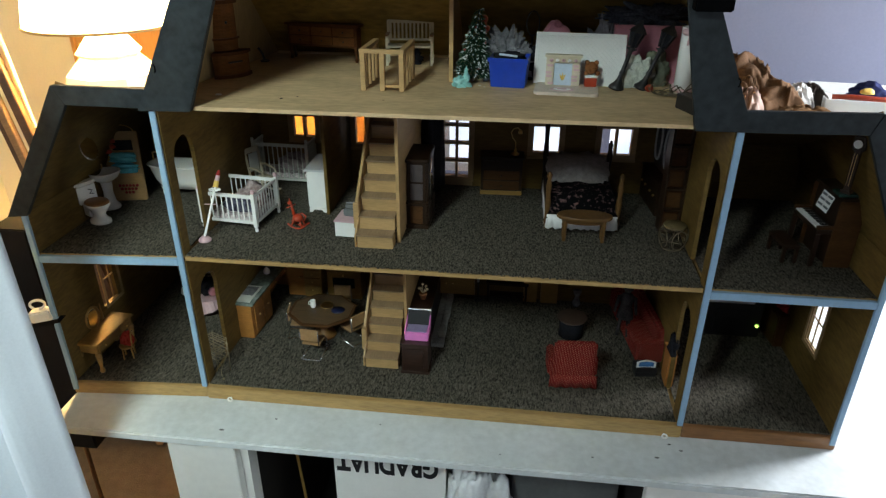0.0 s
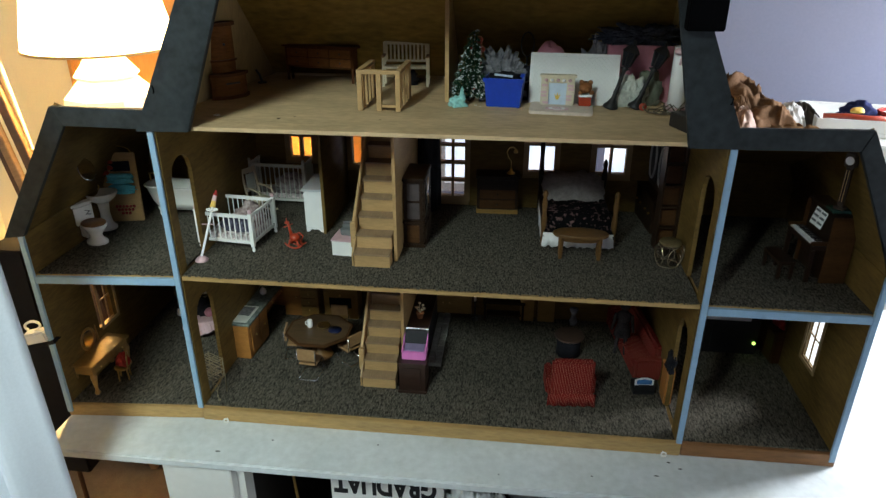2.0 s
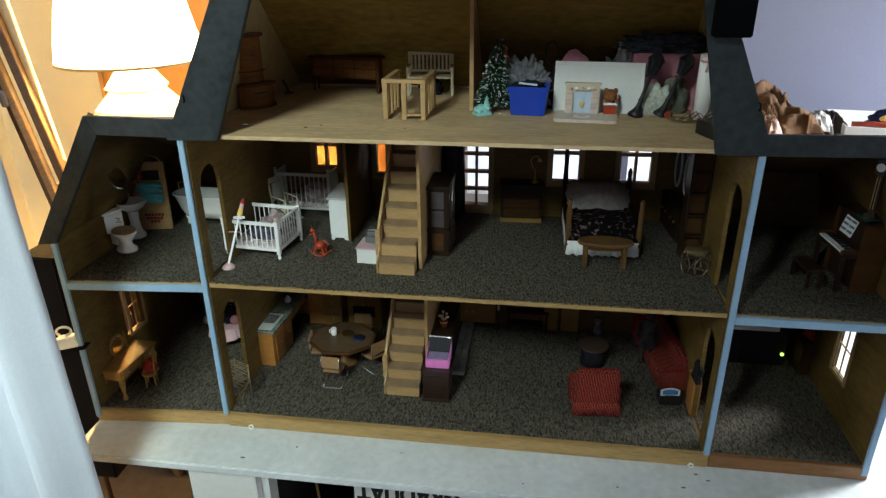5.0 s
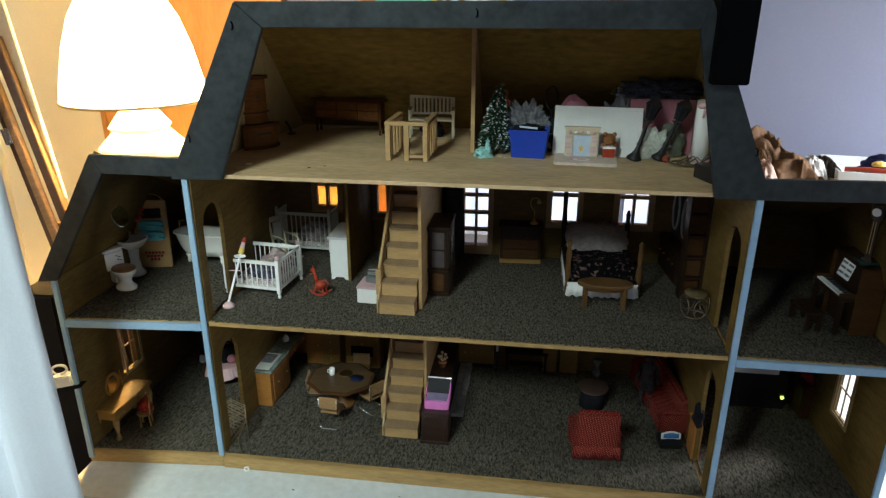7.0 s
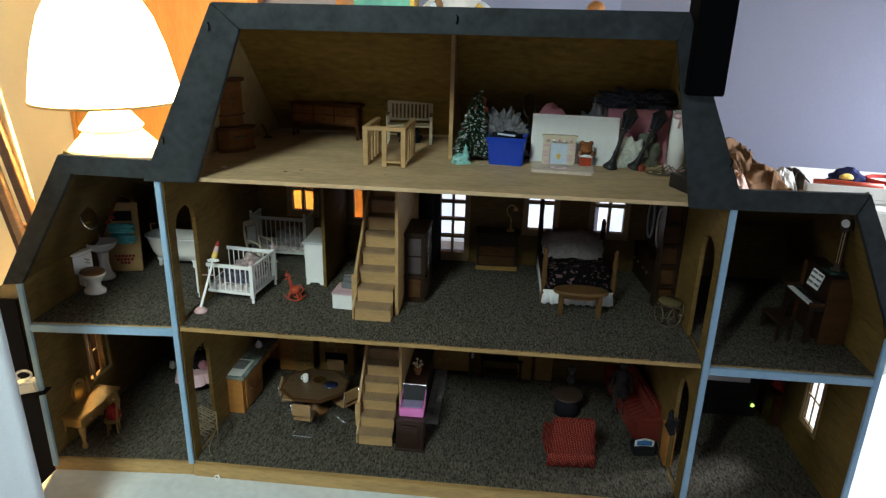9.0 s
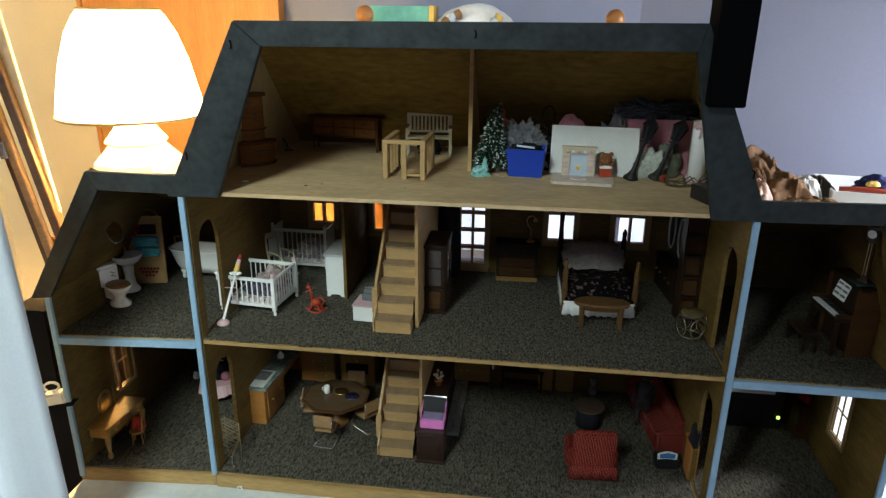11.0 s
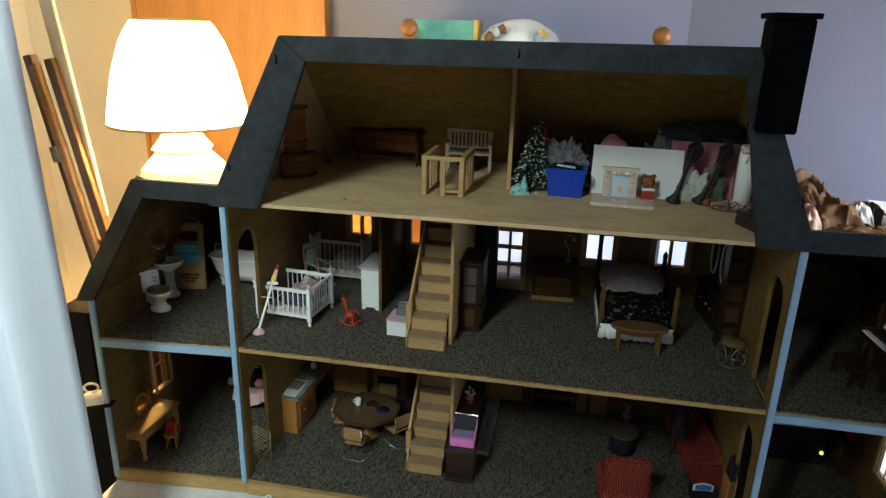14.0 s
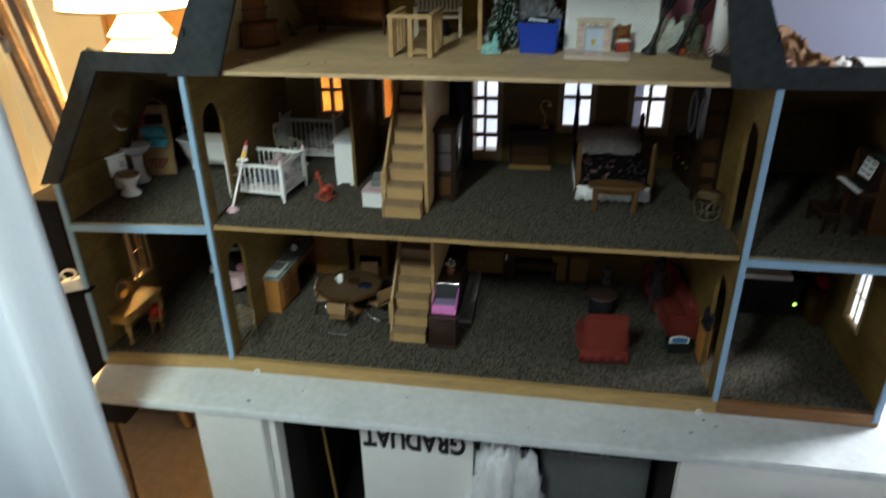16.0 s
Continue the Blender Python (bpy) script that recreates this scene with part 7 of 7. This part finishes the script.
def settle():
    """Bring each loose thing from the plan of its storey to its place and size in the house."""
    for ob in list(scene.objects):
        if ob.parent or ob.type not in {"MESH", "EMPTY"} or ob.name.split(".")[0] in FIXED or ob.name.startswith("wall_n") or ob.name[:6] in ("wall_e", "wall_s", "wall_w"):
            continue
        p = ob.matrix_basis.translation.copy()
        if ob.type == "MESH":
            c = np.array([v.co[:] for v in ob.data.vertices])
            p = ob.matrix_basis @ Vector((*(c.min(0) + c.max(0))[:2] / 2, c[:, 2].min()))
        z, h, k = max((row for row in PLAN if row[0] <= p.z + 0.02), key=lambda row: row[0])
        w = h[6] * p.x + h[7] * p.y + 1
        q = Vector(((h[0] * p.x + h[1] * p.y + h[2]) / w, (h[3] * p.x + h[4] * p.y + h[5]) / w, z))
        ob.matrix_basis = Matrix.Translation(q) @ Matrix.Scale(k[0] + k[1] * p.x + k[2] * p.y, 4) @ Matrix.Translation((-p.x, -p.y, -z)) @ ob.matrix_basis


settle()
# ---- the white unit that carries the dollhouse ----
# shade inside the white unit's opening, put into a near-black colour
SHADED_INSIDE = mat("dark_backing", (0.02, 0.018, 0.016), 0.8)


def shelf_unit():
    t = thing("white_shelf_unit", pose(0, 0, 0), "white painted wooden unit with a thick top board", "shelf unit")
    SHELF = mat("scuffed_white_paint", (0.58, 0.62, 0.62), 0.5, vary=0.10, scale=9, fine=60, bump=0.12, second=(0.64, 0.68, 0.69))
    boxpart("top_board", -0.818, 1.30, -0.133, 0.66, ZB - 0.019, ZB, SHELF, t, "scuffed white top board", 0.003)
    boxpart("stile", -0.566, -0.421, -0.118, -0.093, 0, ZB - 0.019, WHITE, t, "", 0.002)
    boxpart("side_panel", -0.566, -0.540, -0.0928, 0.60, 0, ZB - 0.019, WHITE, t)
    boxpart("inner_panel", -0.426, -0.405, -0.0928, -0.055, 0, ZB - 0.019, WHITE, t)
    boxpart("inner_side", -0.426, -0.406, -0.0545, 0.60, 0, ZB - 0.019, SHADED_INSIDE, t, "inner side darkened as recess shade")
    boxpart("front_panel", 0.404, 1.28, -0.118, -0.093, 0, ZB - 0.019, WHITE, t, "", 0.002)
    boxpart("inner_side", 0.402, 0.425, -0.0928, 0.60, 0, ZB - 0.019, SHADED_INSIDE, t, "inner side darkened as recess shade")
    boxpart("back_panel", -0.529, 1.28, 0.601, 0.62, 0, ZB - 0.019, SHADED_INSIDE, t, "backing board darkened as recess shade")
    boxpart("bottom_board", -0.405, 0.401, -0.09, 0.60, 0.05, 0.0895, SHADED_INSIDE, t)
    for k, (x, y, r, m) in enumerate(((-0.35, -0.055, 0.0022, INK), (0.12, -0.10, 0.0015, INK), (0.30, -0.085, 0.002, INK), (0.455, -0.030, 0.003, INK), (0.475, -0.045, 0.0035, GREY), (-0.13, -0.045, 0.0015, INK), (0.425, -0.070, 0.004, GREY), (-0.45, -0.10, 0.0045, GREY))):
        bm = bmesh.new(); turned(bm, [(r, ZB - 0.0005), (r * 0.8, ZB + 0.0006)], x, y, 0, 8, 1.4, 0.6); part("paint_chip", bm, m, t, "dark chip in the paint")
    s = crumple("plastic_bag", (0.075, -0.005, 0.109), (0.090, 0.075, 0.33), WHITEFILM, None, "", 131, 0.28, 5, 2.2)
    tagged(s, "bulging white plastic bag under the top board", "plastic bag")
    # graduation box, standing on its head
    g = thing("lettered_box", pose(-0.118, 0.00, 0.109), "white cardboard box printed with upside-down black capitals", "box")
    boxpart("carton", -0.135, 0.120, 0.0, 0.30, 0, 0.500, PAPER, g, "", 0.002)
    cu = bpy.data.curves.new("letters", "FONT")
    cu.body, cu.size, cu.extrude, cu.align_x = "GRADUAT", 0.062, 0.0003, "LEFT"
    cu.offset = 0.0026
    ob = new("letters", cu)
    dg = bpy.context.evaluated_depsgraph_get()
    me = bpy.data.meshes.new_from_object(ob.evaluated_get(dg))
    bpy.data.objects.remove(ob)
    me.materials.append(INK)
    lo = new("lettering", me)
    lo.parent = g
    lo["label"] = "bold black capital letters"
    wid = max(v.co.x for v in me.vertices)
    k = 0.232 / wid
    lo.matrix_basis = Matrix.Translation((0.104, -0.0006, 0.476)) @ Matrix.Rotation(math.pi, 4, "Y") @ Matrix.Rotation(math.pi / 2, 4, "X") @ Matrix.Diagonal((k, 1.2, 1, 1))
    b = thing("grey_bin", pose(0.264, 0.02, 0.090), "grey plastic bin with three pale labels", "bin")
    boxpart("bin_body", -0.115, 0.120, 0, 0.34, 0, 0.52, GREY, b, "", 0.006)
    boxpart("bin_lid", -0.120, 0.125, -0.006, 0.345, 0.520, 0.535, GREY, b, "", 0.003)
    for i in range(3):
        lab = boxpart("label", -0.098 + 0.062 * i, -0.044 + 0.062 * i, -0.0012, -0.0002, 0.455, 0.505, mat("label_grey%s" % "abc"[i], (0.20, 0.21, 0.20), 0.6), b, "grey printed label")
        for r in range(4):
            boxpart("print_bar", -0.093 + 0.062 * i, -0.052 + 0.062 * i - 0.006 * (r % 2), -0.0018, -0.0013, 0.463 + 0.0095 * r, 0.4665 + 0.0095 * r, INK, lab)
    bm = bmesh.new(); rod(bm, (-0.395, 0.12, 0.56), (-0.50, 0.05, 0.05), 0.003, 8); rod(bm, (-0.388, 0.10, 0.60), (-0.34, 0.08, 0.03), 0.0035, 8)
    tagged(part("thin_cane", bm, GOLDWOOD, None), "thin yellowish cane standing in the dark opening", "cane")
    tagged(boxpart("white_carton", 0.504, 0.768, -0.33, -0.150, 0.0, 0.632, PAPER, None, "", 0.002), "tall plain white carton before the unit", "carton")


shelf_unit()


# ---- the rest of the bedroom ----
def table_lamp():
    t = thing("table_lamp", pose(-1.045, 0.72, 1.034), "lit table lamp with white shade and white base", "lamp")
    lampw = mat("lamp_ceramic", (0.80, 0.76, 0.66), 0.3, vary=0.04, scale=10, fine=60, bump=0.03)
    bm = bmesh.new(); turned(bm, [(0.10, 0), (0.108, 0.015), (0.114, 0.07), (0.130, 0.175), (0.124, 0.218), (0.080, 0.265), (0.090, 0.275), (0.050, 0.325), (0.03, 0.34)], n=8); part("base", bm, lampw, t, "faceted white ceramic base")
    bm = bmesh.new(); rod(bm, (0, 0, 0.32), (0, 0, 0.48), 0.010); part("stem", bm, BRASS, t)
    bm = bmesh.new()
    n = 40
    prof = [(0.200, 0.350), (0.191, 0.405), (0.170, 0.498), (0.143, 0.578), (0.118, 0.621), (0.104, 0.638)]
    rings = [[bm.verts.new((r * math.cos(2 * math.pi * i / n), r * math.sin(2 * math.pi * i / n), z)) for i in range(n)] for r, z in prof]
    for a, b in zip(rings, rings[1:]):
        for i in range(n):
            bm.faces.new((a[i], a[(i + 1) % n], b[(i + 1) % n], b[i]))
    sh = part("shade", bm, SHADE, t, "glowing white fabric shade", smooth=True)
    s = sh.modifiers.new("thick", "SOLIDIFY"); s.thickness = 0.002
    for r, z in ((0.201, 0.350), (0.105, 0.638)):
        bm = bmesh.new(); tube(bm, [(r * math.cos(a), r * math.sin(a), z) for a in [i * math.pi / 20 for i in range(40)]], 0.004, 6, True); part("shade_trim", bm, mat("shade_piping%d" % int(z * 100), (0.55, 0.38, 0.16), 0.7), sh, smooth=True)
    bl = new("bulb", bulb)
    bl.parent = t
    bl.location = (0, 0, 0.50)
    tagged(boxpart("tall_chest", -1.30, -0.93, 0.60, 0.95, 0, 1.034, mat("chest_brown", (0.10, 0.05, 0.025), 0.5), None, "", 0.003), "tall dark wooden chest under the lamp", "chest")


SHADE = bpy.data.materials.new("lamp_shade")
SHADE.use_nodes = True
_n, _l = SHADE.node_tree.nodes, SHADE.node_tree.links
_p = _n["Principled BSDF"]
_p.inputs["Base Color"].default_value = (0.85, 0.80, 0.68, 1)
_p.inputs["Roughness"].default_value = 0.9
_p.inputs["Emission Color"].default_value = (1.0, 0.72, 0.30, 1)
_p.inputs["Emission Strength"].default_value = 15.0
table_lamp()


def leaning_frame():
    t = thing("leaning_frame", pose(0.040, 0, -0.058), "folded wooden frame leaning on the wall", "frame")
    wood2 = mat("dark_frame_wood", (0.10, 0.050, 0.022), 0.5, vary=0.3, scale=10, fine=70, stretch=(1, 1, 5))
    tan2 = mat("tan_frame_wood", (0.36, 0.21, 0.09), 0.5, vary=0.25, scale=10, fine=70, stretch=(1, 1, 5))
    def plank(name, a, b, w, d, m):
        a, b = Vector(a), Vector(b)
        bm = bmesh.new(); box(bm, -w / 2, w / 2, -d / 2, d / 2, 0, (b - a).length)
        o = part(name, bm, m, t, "", 0.002)
        z = (b - a).normalized(); x = (Vector((1, 0, 0)) - z * z.x).normalized(); y = z.cross(x)
        o.matrix_basis = Matrix.Translation(a) @ Matrix((x, y, z)).transposed().to_4x4()
        return o
    plank("dark_plank", (-1.131, 0.575, 0.06), (-1.434, 0.575, 1.627), 0.026, 0.03, wood2)
    plank("tan_plank", (-1.100, 0.555, 0.06), (-1.405, 0.555, 1.605), 0.024, 0.02, tan2)
    plank("dark_plank", (-1.065, 0.575, 0.06), (-1.368, 0.575, 1.620), 0.028, 0.03, wood2)
    plank("white_board", (-1.286, 0.585, 1.175), (-1.392, 0.585, 2.00), 0.042, 0.012, CREAM)
    l = boxpart("latch", -0.012, 0.012, -0.004, 0.004, -0.022, 0.022, STEEL, t, "small steel latch", 0.001)
    l.matrix_basis = pose(-1.372, 0.540, 1.36, 0, -11, 0)


leaning_frame()


def curtain():
    bm = bmesh.new()
    n, rows = 64, []
    for z in (0.0, 0.6, 1.2, 1.8, 2.4):
        row = []
        for i in range(n + 1):
            s = i / n
            x = -0.655 - 0.022 * max(0, z - 0.6) - 0.62 * s
            y = -0.25 - 0.14 * s + 0.042 * math.sin(s * 17 + 3.3 + 0.10 * z) + 0.014 * math.sin(s * 41 + z)
            row.append(bm.verts.new((x, y, z)))
        rows.append(row)
    for a, b in zip(rows, rows[1:]):
        for i in range(n):
            bm.faces.new((a[i], a[i + 1], b[i + 1], b[i]))
    o = part("curtain", bm, mat("white_curtain", (0.72, 0.77, 0.84), 0.9, vary=0.05, scale=6, fine=200, bump=0.1), None, smooth=True)
    s = o.modifiers.new("thick", "SOLIDIFY"); s.thickness = 0.003
    tagged(o, "long white curtain hanging in soft folds", "curtain")


curtain()


def power_plug():
    nb = mat("near_black_wood", (0.008, 0.007, 0.007), 0.9)
    c = thing("dark_stand", pose(-0.949, 0.15, -0.03), "narrow black stand beside the dollhouse", "stand")
    boxpart("box_top", -0.045, 0.042, -0.08, 0.06, 0.85, 1.09, nb, c, "", 0.003)
    boxpart("stand_body", -0.075, 0.040, -0.06, 0.05, 0.46, 0.849, nb, c, "", 0.003)
    boxpart("leg", -0.070, -0.060, 0.02, 0.03, 0.03, 0.4595, WALNUT, c, "brown wooden leg", 0.002)
    tagged(boxpart("dark_post", -1.415, -1.378, 0.44, 0.50, 0, 1.66, mat("dark_post_wood", (0.035, 0.018, 0.009), 0.7, vary=0.3, scale=10, fine=70, stretch=(4, 4, 1)), None, "", 0.004), "dark brown wooden post behind the curtain edge", "post")
    t = thing("power_adapter", pose(-0.835, -0.025, 0.906, 0, -12, 8), "white power adapter with a curled cord on a bracket", "adapter")
    boxpart("bracket", -0.030, 0.030, -0.010, 0.075, -0.010, -0.0005, nb, t, "dark bracket")
    boxpart("adapter_body", -0.026, 0.022, -0.014, 0.014, 0, 0.024, GLOSSW, t, "", 0.003)
    bm = bmesh.new(); tube(bm, [(-0.002 + 0.016 * math.cos(a), 0.0, 0.036 + 0.010 * math.sin(a)) for a in [i * math.pi / 8 for i in range(-4, 11)]], 0.0028, 6); part("cord", bm, GLOSSW, t, smooth=True)


power_plug()


def bunk_bed():
    t = thing("bunk_bed", pose(0, 0, 0), "wooden bunk bed with round post knobs", "bed")
    oak = mat("orange_oak", (0.32, 0.13, 0.035), 0.4, vary=0.2, scale=8, fine=60, stretch=(1, 1, 5))
    for x, z in ((-0.467, 1.637), (0.350, 1.632)):
        p = boxpart("post", x - 0.028, x + 0.028, 1.17, 1.23, 0, z - 0.002, oak, t, "", 0.004)
        bm = bmesh.new(); ball(bm, (x, 1.20, z + 0.026), 0.030, 1.0, 20, 14); part("knob", bm, oak, p, "", smooth=True)
    for z in (0.62, 1.50):
        boxpart("rail", -0.438, 0.321, 1.185, 1.215, z, z + 0.11, oak, t, "", 0.004)
    boxpart("bunk_board", -0.50, 0.40, 1.216, 1.47, 1.48, 1.52, oak, t)
    tagged(boxpart("red_blanket", -0.27, -0.150, 0.86, 1.16, 0.75, 1.42, mat("red_pink_blanket", (0.75, 0.30, 0.24), 0.9), None, "", 0.02), "folded red and pink blanket behind the dollhouse", "blanket")
    tagged(boxpart("oak_chest", -0.98, -0.33, 1.02, 1.16, 0, 1.28, DOOR_WOOD, None, "", 0.004), "orange oak chest behind the dollhouse", "chest")
    tagged(boxpart("low_bench", -0.30, -0.12, 0.64, 1.166, 0, 0.749, mat("bench_grey", (0.20, 0.19, 0.18), 0.8), None), "plain low bench that carries bedding", "bench")
    g = thing("green_box", pose(-0.343, 1.33, 1.521), "teal printed box with a yellow edge", "box")
    boxpart("carton", -0.125, 0.082, -0.06, 0.06, 0, 0.170, mat("teal_card", (0.15, 0.50, 0.42), 0.5, vary=0.25, scale=8, fine=30), g, "", 0.002)
    boxpart("yellow_edge", 0.0822, 0.097, -0.0602, 0.0602, 0, 0.172, YELLOW, g)
    d = crumple("diaper_pack", (-0.108, 1.335, 1.521), (0.150, 0.060, 0.118), mat("printed_white_film", (0.80, 0.82, 0.84), 0.3, vary=0.08, scale=30, fine=80, bump=0.2), None, "", 141, 0.10, 4, 1.6)
    tagged(d, "puffy white plastic pack with small coloured prints", "pack")
    for k, (x, m) in enumerate(((-0.185, HONEY), (-0.165, PALEBLUE), (-0.145, HONEY), (-0.020, PALEBLUE), (-0.008, YELLOW))):
        o = crumple("pack_print", (x - 0.02, 1.270 + 0.004 * k, 1.628 + 0.012 * (k % 3)), (0.016, 0.006, 0.020), m, d, "", 150 + k, 0.4, 3)


bunk_bed()


def bedroom_door():
    t = thing("wooden_door", pose(0, 0, 0), "plain orange oak veneer door in its frame", "door")
    boxpart("leaf", -1.64, -0.905, 1.44, 1.478, 0.005, 2.03, DOOR_WOOD, t, "", 0.002)
    for x in (-1.658, -0.895):
        boxpart("jamb", x - 0.0095 if x > -1 else x, x + 0.045 if x > -1 else x + 0.017, 1.43, 1.495, 0, 2.04, DOOR_WOOD, t, "", 0.002)
    boxpart("head", -1.658, -0.85, 1.43, 1.495, 2.041, 2.10, DOOR_WOOD, t, "", 0.002)


bedroom_door()


def cloth(name, c, size, material, seed, turn, label, category, group=""):
    """A thrown garment: an uneven sheet with sharp running folds, draped to the ground at its rim."""
    bm = bmesh.new()
    n = 56
    o = Vector((seed * 3.7, seed * 1.3, seed * 0.7))
    grid = []
    for j in range(n + 1):
        row = []
        for i in range(n + 1):
            u, v = 2 * i / n - 1, 2 * j / n - 1
            p = Vector((u * 1.3, v * 1.3, 0)) + o
            r = math.hypot(u, v) * (1 + 0.28 * noise.noise(p * 1.1))
            body = max(0.0, 1 - r ** 2.4)
            warp = p + Vector((noise.noise(p * 1.4), noise.noise(p * 1.4 + Vector((9, 0, 0))), 0)) * 0.7
            fold = 1 - abs(noise.noise(Vector((warp.x * 2.6, warp.y * 1.0, 0)))) * 2.2
            fine = noise.noise(Vector((warp.x * 2.2, warp.y * 5.0, 4)))
            z = body ** 0.5 * (0.66 + 0.26 * fold + 0.10 * fine + 0.2 * noise.noise(p * 0.9))
            row.append(bm.verts.new((u * size[0] * (1 + 0.2 * noise.noise(p * 1.7)), v * size[1] * (1 + 0.2 * noise.noise(p * 1.7 + Vector((0, 5, 0)))), max(0.0, z) * size[2] + 0.002)))
        grid.append(row)
    for j in range(n):
        for i in range(n):
            bm.faces.new((grid[j][i], grid[j][i + 1], grid[j + 1][i + 1], grid[j + 1][i]))
    ob = part(name, bm, material, None, smooth=True)
    ob.modifiers.new("thick", "SOLIDIFY").thickness = 0.003
    ob.matrix_basis = pose(*c, 0, 0, turn)
    return tagged(ob, label, category, group)


def laundry():
    CH = 1.186
    tagged(boxpart("side_chest", 0.61, 1.42, 0.66, 1.00, 0, CH, mat("chest_white", (0.6, 0.6, 0.58), 0.6), None, "", 0.004), "pale chest of drawers behind the dollhouse", "chest")
    velvet = lambda n, c, r=0.85: mat(n, c, r, vary=0.3, scale=18, fine=160, bump=0.2)
    for k, (x, y, z, size, m, turn, lab, c) in enumerate((
            (0.715, 0.85, 0.0, (0.105, 0.10, 0.148), BROWNCLOTH, 20, "brown velvet garment in a crumpled heap", "garment"),
            (0.785, 0.79, 0.0, (0.080, 0.075, 0.098), velvet("tan_velvet", (0.135, 0.072, 0.036)), -35, "tan velvet garment in a crumpled heap", "garment"),
            (0.855, 0.80, 0.0, (0.048, 0.05, 0.078), velvet("pale_satin", (0.42, 0.40, 0.37), 0.5), 60, "pale satin cloth in the laundry heap", "cloth"),
            (0.895, 0.83, 0.0, (0.050, 0.06, 0.070), velvet("taupe_cloth", (0.045, 0.036, 0.031)), 10, "dark taupe cloth in the laundry heap", "cloth"),
            (0.712, 0.735, 0.0, (0.050, 0.045, 0.080), velvet("pink_satin", (0.36, 0.22, 0.16), 0.6), 80, "pinkish satin cloth in the laundry heap", "cloth"),
            (0.835, 0.73, 0.0, (0.10, 0.040, 0.034), velvet("rust_cloth", (0.13, 0.07, 0.03)), -8, "rust brown cloth spilling from the laundry heap", "cloth"))):
        cloth("laundry", (x, y, CH + z), size, m, 160 + k, turn, lab, c, "laundry heap")
    t = thing("craft_tray", pose(1.075, 0.83, 1.1865, 0, 0, -8), "white tray with red rim and coloured things", "tray")
    boxpart("tray_base", -0.15, 0.20, -0.10, 0.12, 0, 0.015, GLOSSW, t, "", 0.003)
    for a in ((-0.15, 0.20, -0.10, -0.095, 0.0152, 0.045), (-0.15, 0.20, 0.115, 0.12, 0.0152, 0.045), (-0.15, -0.145, -0.094, 0.114, 0.0152, 0.045), (0.195, 0.20, -0.094, 0.114, 0.0152, 0.045)):
        boxpart("tray_wall", *a, GLOSSW, t, "", 0.001)
    crumple("navy_sock", (-0.03, -0.01, 0.0155), (0.05, 0.03, 0.04), mat("navy_cloth", (0.02, 0.025, 0.08), 0.9), t, "navy cloth", 171, 0.3)
    crumple("yellow_tag", (-0.04, -0.035, 0.050), (0.018, 0.01, 0.010), YELLOW, t, "", 172, 0.3, 3)
    bm = bmesh.new(); tube(bm, [(0.085 + 0.065 * math.cos(a), -0.01 + 0.05 * math.sin(a), 0.050) for a in [i * math.pi / 12 for i in range(24)]], 0.006, 6, True); part("red_ring", bm, RED, t, "red plastic rim", smooth=True)
    bm = bmesh.new(); turned(bm, [(0.062, 0.041), (0.060, 0.047)], 0.085, -0.01, 0, 24, 1, 0.77); part("white_disc", bm, PAPER, t)
    bm = bmesh.new(); tube(bm, [(-0.13, -0.07, 0.046), (-0.08, -0.08, 0.050), (-0.02, -0.078, 0.047), (0.04, -0.08, 0.048)], 0.007, 6); part("red_ribbon", bm, ORANGE, t, smooth=True)


laundry()
